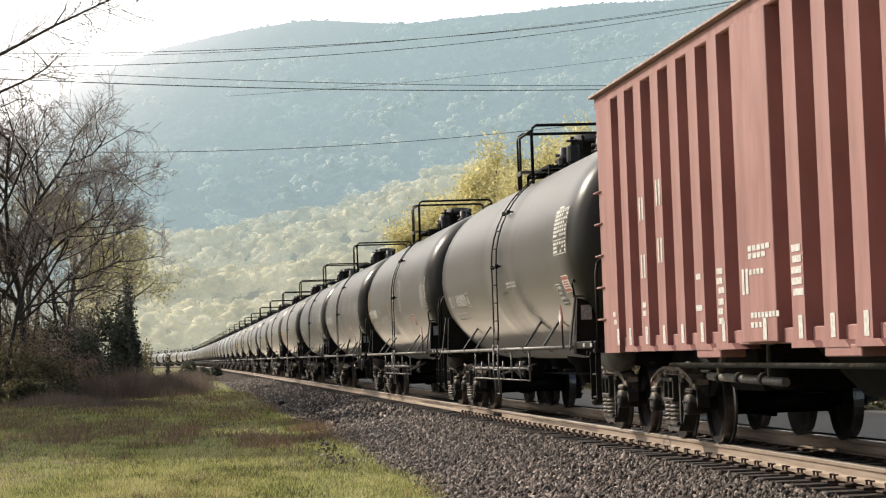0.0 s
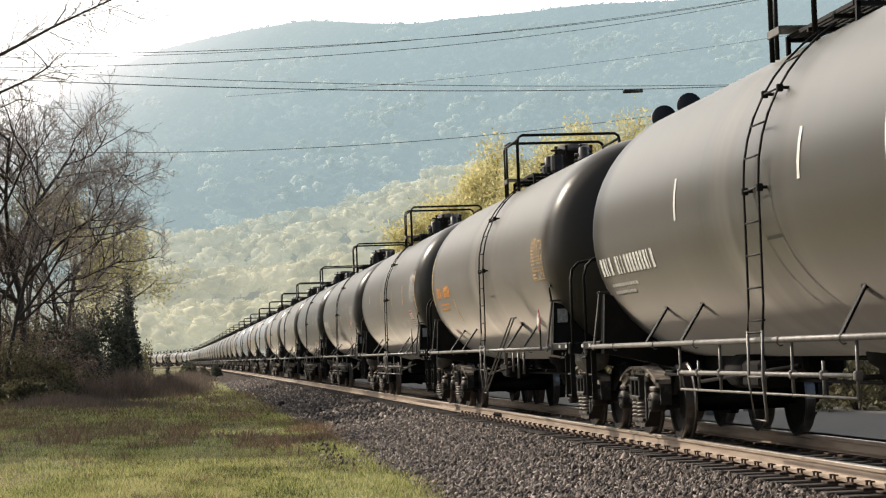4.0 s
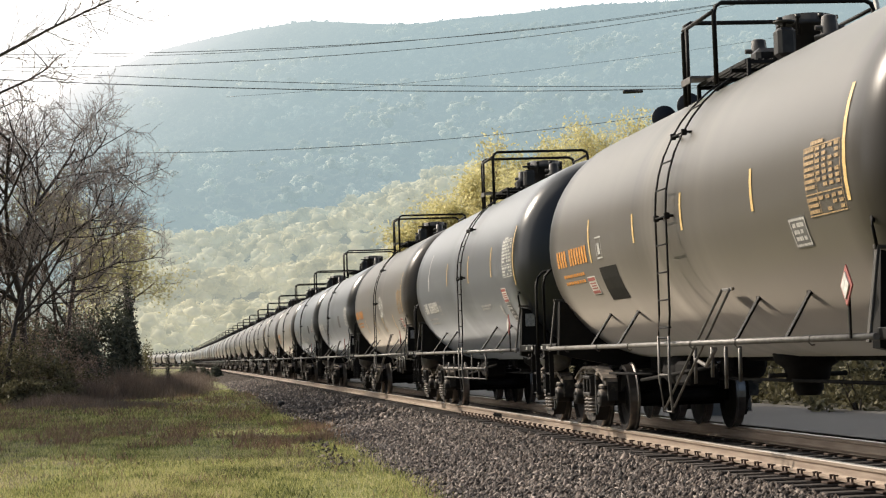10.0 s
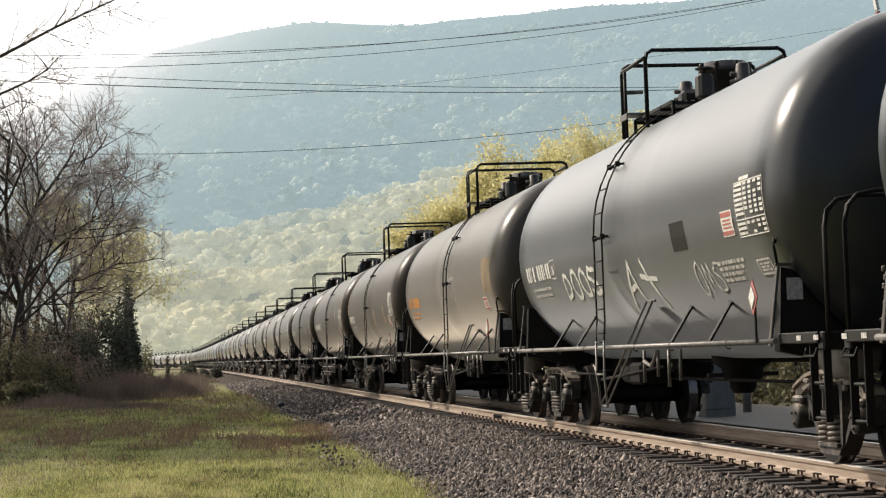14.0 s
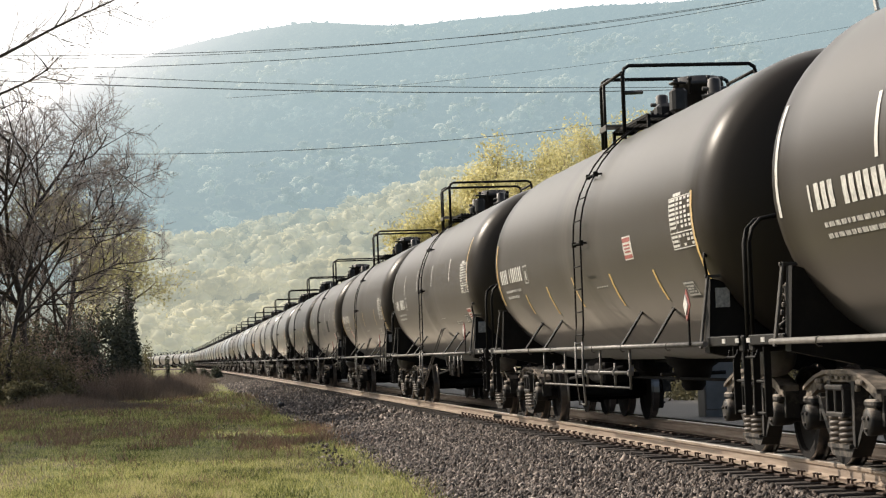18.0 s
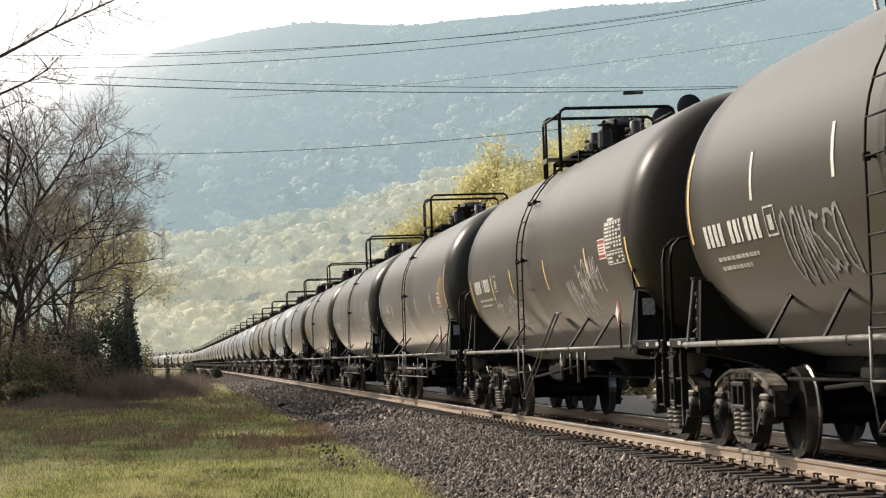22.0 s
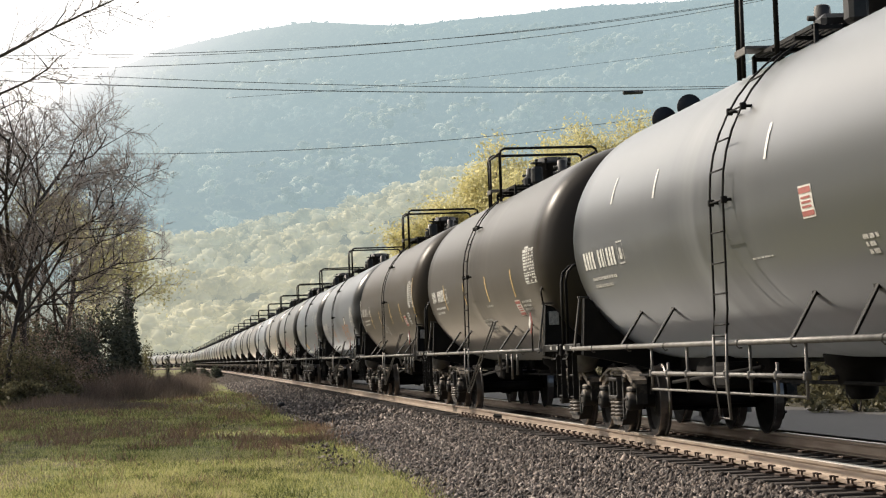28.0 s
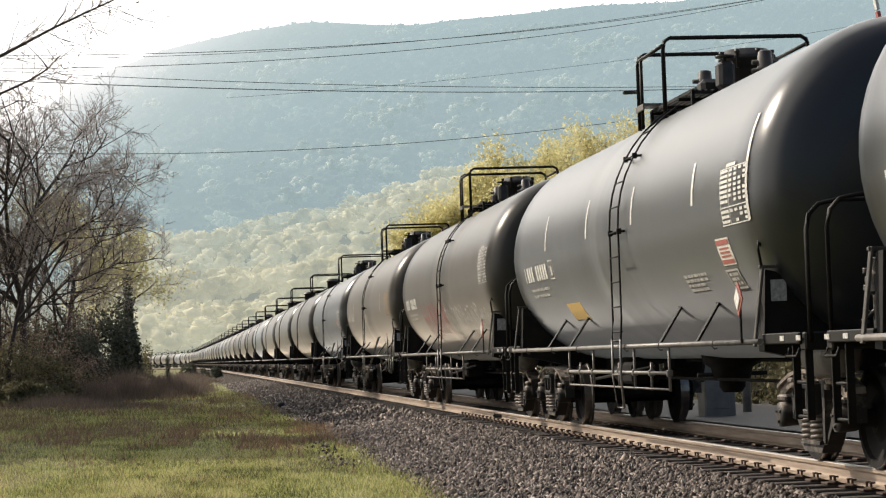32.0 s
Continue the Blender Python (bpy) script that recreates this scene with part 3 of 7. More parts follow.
def rail_bar_mesh():
    return Mesh().tube([(-0.92, 0.0, 4.86), (-0.92, 1.45, 4.86)], 0.024, 6)


def rail_post_mesh():
    return Mesh().tube([(-0.92, 0.0, 3.96), (-0.92, 0.0, 4.86)], 0.024, 6)


def manway_mesh():
    """The manway drum with its flanged lid."""
    return Mesh().lathe([(4.1, 0.29), (4.57, 0.29), (4.58, 0.335), (4.63, 0.335), (4.64, 0.29), (4.71, 0.27), (4.73, 0.08)], 20, (0, 0.1, 0), "z")


def manway_gear(drum):
    """Swing bolts, hinge, a valve box with its handwheel, and a low vent box round the drum."""
    for k in range(8):
        t = 2 * math.pi * k / 8 + 0.2
        part("lid_bolt", shared("lid_bolt", lambda: Mesh().lathe([(-0.12, 0.018), (0.06, 0.018), (0.062, 0.034), (0.10, 0.034), (0.102, 0.012)], 6, (0, 0, 0), "z"), M_DRUM), None, drum,
             at=pose(0.325 * math.cos(t), 0.1 + 0.325 * math.sin(t), 4.59))
    part("hinge", shared("manway_hinge", lambda: Mesh().box((0, 0.45, 4.59), (0.22, 0.16, 0.10), 0.02), M_DRUM), None, drum)
    part("valve_box", shared("valve_box", lambda: Mesh().box((-0.38, -0.32, 4.36), (0.20, 0.24, 0.32), 0.04), M_DRUM), None, drum)
    part("handwheel", shared("handwheel", lambda: Mesh().lathe([(4.50, 0.02), (4.57, 0.02), (4.57, 0.11), (4.595, 0.12), (4.605, 0.02)], 12, (-0.38, -0.32, 0), "z"), M_DRUM), None, drum)
    part("vent_box", shared("vent_box", lambda: Mesh().box((-0.30, 0.62, 4.32), (0.34, 0.30, 0.22), 0.05), M_DRUM), None, drum)


def valve_mesh():
    m = Mesh().lathe([(4.15, 0.14), (4.35, 0.14), (4.36, 0.17), (4.40, 0.17), (4.41, 0.10), (4.60, 0.085), (4.62, 0.05)], 12, (0, 0, 0), "z")
    m.tube([(-0.16, 0, 4.48), (0.16, 0, 4.48)], 0.03, 6)
    return m


def end_platform_mesh():
    m = Mesh()
    m.box((0, 0.0, 1.16), (3.1, 0.16, 0.16), 0.015)
    m.box((0, -0.32, 1.22), (2.9, 0.42, 0.04), 0.008)
    for x in (-1.52, 1.52):
        m.box((x, -0.62, 1.19), (0.11, 1.2, 0.1), 0.01)
    return m


def end_rail_mesh():
    pts = [(-1.5, 0.06, 1.15), (-1.5, 0.06, 2.12), (-1.47, 0.06, 2.26), (-1.38, 0.06, 2.35), (-1.22, 0.06, 2.38), (1.22, 0.06, 2.38), (1.38, 0.06, 2.35), (1.47, 0.06, 2.26), (1.5, 0.06, 2.12), (1.5, 0.06, 1.15)]
    m = Mesh().tube(pts, 0.022, 6)
    for x in (-0.6, 0.6):
        m.tube([(x, 0.06, 1.2), (x, 0.06, 2.38)], 0.018, 6)
    return m


def step_mesh():
    m = Mesh()
    for y in (-0.19, 0.19):
        m.box((-1.5, y, 0.80), (0.07, 0.025, 0.66), 0.004)
    for z in (0.50, 0.80):
        m.tube([(-1.5, -0.19, z), (-1.5, 0.19, z)], 0.016, 6)
    m.tube([(-1.57, -0.16, 1.1), (-1.6, -0.16, 1.03), (-1.6, 0.16, 1.03), (-1.57, 0.16, 1.1)], 0.014, 5)
    return m


def saddle_mesh():
    """Bolster web that carries the tank over the truck."""
    m = Mesh()
    out = []
    for i in range(13):
        t = radians(-90 + (i - 6) * 10.2)
        out.append((R * 1.005 * math.cos(t), ZC + R * 1.005 * math.sin(t)))
    outline = [(-1.56, 1.08), (-1.52, 1.84), *out, (1.52, 1.84), (1.56, 1.08), (0.5, 0.84), (-0.5, 0.84)]
    n = len(outline)
    o = len(m.v)
    for y in (-0.09, 0.09):
        for x, z in outline:
            m.v.append((x, y, z))
    for i in range(n):
        m.face((o + i, o + (i + 1) % n, o + n + (i + 1) % n, o + n + i))
    mid = len(m.v)
    for y in (-0.09, 0.09):
        m.v.append((0, y, 1.0))
    for i in range(n):
        m.face((o + i, o + (i + 1) % n, mid))
        m.face((o + n + i, o + n + (i + 1) % n, mid + 1))
    return m


def sill_mesh():
    m = Mesh().box((0, 0, 0.98), (0.46, 3.6, 0.32), 0.02)
    m.box((0, 0, 0.80), (0.62, 3.4, 0.03), 0.005)
    return m


def coupler_mesh():
    m = Mesh().box((0, 0, 0.86), (0.16, 0.5, 0.2), 0.03)
    m.box((0.02, 0.30, 0.86), (0.3, 0.26, 0.3), 0.06)
    m.tube([(-0.35, -0.1, 0.78), (-0.33, 0.25, 0.52), (-0.2, 0.5, 0.42), (-0.1, 0.62, 0.5)], 0.025, 6)
    return m


def rigging_mesh():
    m = Mesh()
    m.box((0.25, 3.6, 0.95), (0.5, 0.5, 0.3), 0.05)
    m.box((-0.5, 3.1, 0.80), (0.4, 0.7, 0.3), 0.04)
    m.tube([(-1.3, 2.0, 0.82), (-1.3, 4.6, 0.82)], 0.02, 6)
    m.tube([(-0.7, 1.2, 0.9), (-0.7, 5.4, 0.7)], 0.025, 6)
    m.lathe([(-0.9, 0.10), (-0.88, 0.2), (-0.1, 0.2), (-0.08, 0.08), (0.4, 0.04)], 14, (-0.35, 4.9, 0.82))
    m.lathe([(-0.6, 0.08), (-0.56, 0.17), (0.56, 0.17), (0.6, 0.08)], 14, (0.5, 4.6, 0.84))
    m.tube([(-0.2, -6.2, 0.72), (-0.2, 6.2, 0.72)], 0.022, 6)
    m.tube([(0.25, -6.2, 0.95), (0.25, 6.2, 0.95)], 0.03, 6)
    return m


def outlet_mesh():
    m = Mesh().lathe([(0.55, 0.12), (0.62, 0.17), (0.70, 0.17), (0.72, 0.24), (0.86, 0.27), (0.92, 0.36), (1.06, 0.40)], 14, (0, 0.0, 0), "z")
    m.tube([(-0.45, 0.0, 0.78), (0.45, 0.0, 0.78)], 0.03, 6)
    return m


def walkway_mesh():
    m = Mesh()
    m.tube([(-1.6, -3.4, 0.86), (-1.6, 2.6, 0.86)], 0.024, 6)
    m.tube([(-1.6, -3.4, 0.68), (-1.6, 2.6, 0.68)], 0.014, 6)
    for k, y in enumerate((-3.4, -2.5, -1.6, -0.7, 0.9, 1.8, 2.6)):
        m.tube([(-1.6, y, 0.66), (-1.6, y, 1.17 if k % 2 == 0 else 0.98)], 0.016, 6)
        m.box((-1.6, y, 0.86), (0.07, 0.05, 0.08), 0.012)
    return m


def scrawl(seed, y, w, a0, a1, fat, signs=()):
    """Spray paint: a row of loose, slanted signs drawn with one thick line."""
    r = random.Random(seed)
    m = Mesh()
    w, mid, half = w * 0.82, (a0 + a1) / 2, (a0 - a1) / 2
    n = len(signs) or max(1, round(w / 0.32))

    def place(px, py):
        t = radians(mid + half * py)
        return Vector((-(R + 0.006) * math.cos(t), y + w * (0.5 - px), ZC + (R + 0.006) * math.sin(t)))
    for i in range(n):
        cx, wide = (i + 0.5) / n, 0.42 / n
        kind = signs[i] if signs else r.randint(0, 3)
        lean, tall = r.uniform(-0.1, 0.25) / n, r.uniform(0.65, 1.0)
        if kind == 0:
            way = [(-1, -1), (-0.6, 1), (0.1, -0.3), (0.6, 1), (1, -1)]
        elif kind == 1:
            way = [(math.cos(k * 0.7) * 0.9, math.sin(k * 0.7) * 0.9) for k in range(10)]
        elif kind == 2:
            way = [(1, 0.8), (-0.4, 1), (-1, 0.4), (0.7, -0.2), (0.9, -0.8), (-0.2, -1), (-1, -0.6)]
        elif kind == 4:
            way = [(-1, -1), (0, 1), (0.9, -0.9), (0.4, -0.1), (-0.7, -0.2)]
        elif kind == 5:
            way = [(-0.2, 1), (0.5, -1.2), (0.1, 0.2), (-0.9, 0.3), (1.1, 0.1)]
        elif kind == 6:
            way = [(-0.7, -0.9), (-0.6, 0.9), (0.3, 0.7), (0.9, 0.0), (0.4, -0.7), (-0.8, -0.9)]
        else:
            way = [(-0.8, 0.9), (-0.9, -0.9), (-0.7, 0.1), (0.6, 0.3), (0.9, -0.9), (1.3, -1)]
        pts = []
        for p, q in zip(way, way[1:]):
            for k in range(4):
                f = k / 4
                pts.append((cx + wide * (p[0] + (q[0] - p[0]) * f) + lean * (p[1] + (q[1] - p[1]) * f) + r.gauss(0, 0.012 / n), (p[1] + (q[1] - p[1]) * f) * tall + r.gauss(0, 0.03)))
        pts.append((cx + wide * way[-1][0], way[-1][1] * tall))
        for p, q in zip(pts, pts[1:]):
            p, q = place(*p), place(*q)
            if (q - p).length < 1e-4:
                continue
            out = Vector((p.x, 0, p.z - ZC)).normalized()
            along = (q - p).normalized() * fat * 0.5
            side = along.cross(out).normalized() * fat
            o = len(m.v)
            m.v += [tuple(p - side - along), tuple(p + side - along), tuple(q + side + along), tuple(q - side + along)]
            m.face((o, o + 1, o + 2, o + 3))
    return m


def tank_car(style, full=True):
    """A tank car with its origin on the rails under its middle; +y is the end that trails."""
    paint = {"dusty": M_DUSTY, "gloss": M_GLOSS, "brown": M_BROWN, "tan": M_TAN, "umber": M_UMBER, "pale": M_PALEGREY}[style["paint"]]
    look_of = {"dusty": "black tank car filmed with grey road dust", "gloss": "glossy black tank car with a clean sheen",
               "brown": "dark brown-grey dusty tank car", "tan": "tan dusty tank car with faded paint", "umber": "umber brown tank car with road dust", "pale": "pale grey dusty tank car"}[style["paint"]]
    car = thing("tank_car", look_of + style.get("note", ""), "tank car", "tank cars of the train")
    part("tank", tank_cached(paint, full), None, car, "welded cylindrical tank with rounded heads")
    for y in (-7.0, 7.0):
        truck_under(car, y, full)
        part("saddle", shared("saddle", saddle_mesh, M_BLACK), None, car, at=pose(0, y, 0))
        part("draft_sill", shared("draft_sill", sill_mesh, M_BLACK), None, car, at=pose(0, y * 1.07, 0))
    for s in (-1, 1):
        turn = 180 if s > 0 else 0
        part("end_platform", shared("end_platform", end_platform_mesh, M_BLACK if not full else [M_BLACK]), None, car, at=pose(0, s * 8.28, 0, 0, 0, 180 if s < 0 else 0))
        part("end_rail", shared("end_rail", end_rail_mesh, M_BLACK), None, car, "black tubular end handrail", at=pose(0, s * 8.3, 0, 0, 0, 180 if s < 0 else 0))
    top = style.get("shift", 0.0)
    part("platform", shared("platform", platform_mesh, M_BLACK), None, car, "black grating walkway", at=pose(0, top, 0))
    part("step_plate", shared("step_plate", lambda: Mesh().box((0, 1.62, 4.26), (1.9, 0.42, 0.03), 0.005).box((-0.95, 1.62, 4.23), (0.02, 0.42, 0.08), 0.004), M_PIPE), None, car, "pale worn steel step plate", at=pose(0, top, 0))
    for y in (0.35, 1.8):
        part("guard_hoop", shared("guard_hoop", platform_rail_mesh, M_BLACK), None, car, "black tubular guard rail hoop", at=pose(0, top + y, 0))
    for turn in (0, 180):
        y = 0.35 if turn == 0 else 1.8
        part("guard_bar", shared("guard_bar", rail_bar_mesh, M_BLACK), None, car, at=pose(0, top + y, 0, 0, 0, turn))
    part("guard_post", shared("guard_post", rail_post_mesh, M_BLACK), None, car, at=pose(0, top + 1.62, 0))
    drum = part("manway", shared("manway", manway_mesh, M_DRUM), None, car, "black bolted manway cover", at=pose(0, top - 0.2, 0))
    ladder = part("ladder", shared("ladder", ladder_mesh, M_BLACK), None, car, "thin steel side ladder", at=pose(0, top, 0))
    if full:
        manway_gear(drum)
        rungs(ladder)
    pipe = shared("side_pipe", lambda: Mesh().tube([(-1.64, -7.25, 1.17), (-1.64, 7.25, 1.17)], 0.029, 8), M_PIPE)
    part("side_pipe", pipe, None, car, "pale dusty running pipe")
    part("brake_rigging", shared("brake_rigging", rigging_mesh, M_UNDER), None, car)
    if not full:
        return car
    part("side_pipe", pipe, None, car, "pale dusty running pipe", at=pose(0, 0, 0, 0, 0, 180))
    part("stirrup", shared("stirrup", stirrup_mesh, M_PIPE), None, car, at=pose(0, top, 0))
    if not style.get("walkway"):
        part("ladder_brace", shared("ladder_brace", brace_mesh, M_PIPE), None, car, "pale paired ladder braces", at=pose(0, top, 0))
    for y in (-5.6, -3.2, -1.4, 1.7, 3.6, 5.8):
        part("pipe_hook", shared("pipe_hook", hook_mesh, M_PIPE), None, car, at=pose(0, y, 0))
    part("brake_gear", shared("brake_gear", end_gear_mesh, M_CAST), None, car, "dusty hand brake lever and chain", at=pose(0, 8.0, 0))
    for y in (-8.25, -7.75, 7.75, 8.25):
        part("side_reflector", shared("side_reflector", lambda: Mesh().box((-1.578, 0, 1.19), (0.008, 0.13, 0.045), 0.002), M_PALE), None, car, at=pose(0, y, 0))
    part("valve", shared("valve", valve_mesh, M_DRUM), None, car, at=pose(0.05, top - 0.75, 0))
    part("valve", shared("valve", valve_mesh, M_DRUM), None, car, at=pose(-0.25, top + 0.95, 0))
    part("end_reservoir", shared("end_reservoir", lambda: Mesh().lathe([(-0.42, 0.04), (-0.40, 0.12), (-0.34, 0.185), (-0.28, 0.2), (0.3, 0.2), (0.36, 0.17), (0.4, 0.05)], 18, (-1.12, -7.72, 1.02)), M_PIPE), None, car, "dusty grey air reservoir under the end platform")
    # pale patch standing in for a hole with bright ground behind it
    part("saddle_plate", shared("saddle_plate", lambda: Mesh().box((-1.40, -7.095, 1.64), (0.15, 0.008, 0.2), 0.003), M_PALE), None, car, "small pale plate on the black saddle")
    part("grab_hook", shared("grab_hook", lambda: Mesh().tube([(-1.50, -6.95, 2.05), (-1.56, -7.02, 2.10), (-1.58, -7.10, 2.02), (-1.56, -7.12, 1.86)], 0.014, 6), M_BLACK), None, car)
    part("outlet_valve", shared("outlet_valve", outlet_mesh, M_UNDER), None, car)
    for s in (-1, 1):
        part("coupler", shared("coupler", coupler_mesh, M_UNDER), None, car, at=pose(0, s * 8.4, 0, 0, 0, 180 if s < 0 else 0))
        part("step", shared("step", step_mesh, M_BLACK), None, car, at=pose(0, s * 8.1, 0))
    for y in (-4.6, -2.9, 2.6, 4.3):
        part("strut", shared("strut", strut_mesh, M_BLACK), None, car, "flat steel strut", at=pose(0, y, 0))
    for y in (-7.1, 7.1):
        part("corner_post", shared("corner_post", post_mesh, M_POST), None, car, "dusty flat corner post", at=pose(0, y, 0))
    if not style.get("walkway"):
        for y, z in ((-0.7, 0.74), (-0.1, 0.66), (0.5, 0.78), (1.3, 0.7)):
            part("outlet_rod", shared("outlet_rod_%s" % z, lambda: Mesh().tube([(-0.95, 0, 1.12), (-0.95, 0.03, z)], 0.022, 6), M_PIPE), None, car, at=pose(0, y, 0))
        part("outlet_lever", shared("outlet_lever", lambda: Mesh().tube([(-1.35, -1.2, 1.10), (-1.20, -0.2, 0.92), (-1.0, 1.1, 0.98)], 0.024, 6), M_PIPE), None, car)
    if style.get("walkway"):
        part("lower_rail", shared("lower_rail", walkway_mesh, M_PIPE), None, car, "pale tubular lower guard rail")
    markings(car, style)
    return car


INKS = {"w": M_WHITE, "p": M_PALE, "a": M_AMBER, "y": M_REFLEX}


def lettering(y0, y1, a, height, seed, blank=(4,)):
    """One line of plain bars from y0 down to y1, one bar for each sign."""
    r = random.Random(seed)
    m = Mesh()
    step = 0.178 if y0 - y1 > 1.7 else 0.16
    n = max(3, int((y0 - y1) / step))
    step = (y0 - y1) / n
    for i in range(n):
        if i in blank:
            continue
        w = step * (0.66 if r.random() > 0.15 else 0.3)
        m.patch(y0 - i * step, y0 - i * step - w, a + height / 2, a - height / 2)
    return m


def stencil(w, a0, a1, rows, seed):
    """Small rows of plain bars about y = 0, from the angle a0 down to a1."""
    r = random.Random(seed)
    m = Mesh()
    step = (a0 - a1) / max(rows, 1)
    for i in range(rows):
        y = w / 2
        end = -w / 2 + (r.uniform(0, 0.3) * w if i else 0)
        while y > end + 0.04:
            k = r.uniform(0.06, 0.2)
            m.patch(y, max(y - k, end), a0 - i * step, a0 - i * step - min(1.5, step * 0.62), 1.6245)
            y -= k + 0.035
    return m


def outline(y0, y1, a0, a1, w=0.02, rad=1.6265):
    """Four thin painted lines round a field on the flank."""
    m = Mesh()
    d = math.degrees(w / R)
    for p in ((y0, y1, a0, a0 - d), (y0, y1, a1 + d, a1), (y0, y0 - w, a0 - d, a1 + d), (y1 + w, y1, a0 - d, a1 + d)):
        m.patch(*p, rad)
    return m


def panel_print(a0, a1):
    """The ruled table of a data panel: a heading, then rows of filled cells."""
    r = random.Random(4)
    m = Mesh()
    h = (a0 - a1)
    m.patch(0.30, -0.05, a0 + 1.8, a0 + 0.6, 1.628)
    rows = 11
    for i in range(rows):
        top = a0 - h * i / rows
        if i == 7:
            continue
        m.patch(0.47, 0.20, top - 0.25, top - h / rows * 0.74, 1.628)
        for y in (0.15, -0.02, -0.19, -0.36):
            if r.random() < 0.86:
                m.patch(y, y - 0.105, top - 0.25, top - h / rows * 0.74, 1.628)
    for y in (0.49, 0.175, -0.49):
        m.patch(y, y - 0.012, a0 + 0.3, a1 - 0.3, 1.628)
    for a in (a0 + 0.3, a1, a0 - h * 7.5 / rows):
        m.patch(0.49, -0.49, a, a - 0.4, 1.628)
    return m


def warning(w, a0, a1):
    """A white label with red bands and small red rows."""
    h = a0 - a1
    m = Mesh().patch(w / 2, -w / 2, a0, a1, 1.625)
    m.patch(w * 0.45, -w * 0.45, a0 - h * 0.06, a0 - h * 0.24, 1.629, m=1)
    m.patch(w * 0.45, -w * 0.45, a0 - h * 0.78, a0 - h * 0.94, 1.629, m=1)
    for k in range(3):
        m.patch(w * 0.36, -w * 0.36, a0 - h * (0.34 + 0.14 * k), a0 - h * (0.41 + 0.14 * k), 1.629, m=1)
    return m


def ring(w, a0, a1):
    """A broad painted oval ring with small marks inside."""
    m = Mesh()
    n = 36
    mid, half = radians((a0 + a1) / 2), radians((a0 - a1) / 2)
    for grow in (1.0, 0.80):
        for k in range(n):
            t = 2 * math.pi * k / n
            m.v.append((-1.626 * math.cos(mid + half * grow * math.sin(t)), w / 2 * grow * math.cos(t), ZC + 1.626 * math.sin(mid + half * grow * math.sin(t))))
    for k in range(n):
        m.face((k, (k + 1) % n, n + (k + 1) % n, n + k))
    for k in range(4):
        m.patch(w * (0.28 - 0.15 * k), w * (0.2 - 0.15 * k), (a0 + a1) / 2 + 3, (a0 + a1) / 2 - 3)
    return m


def hue_of(kind):
    return {"c": M_CHALK, "b": M_WHITE, "g": M_FAINT, "o": M_AMBER, "r": M_PINK}[kind]


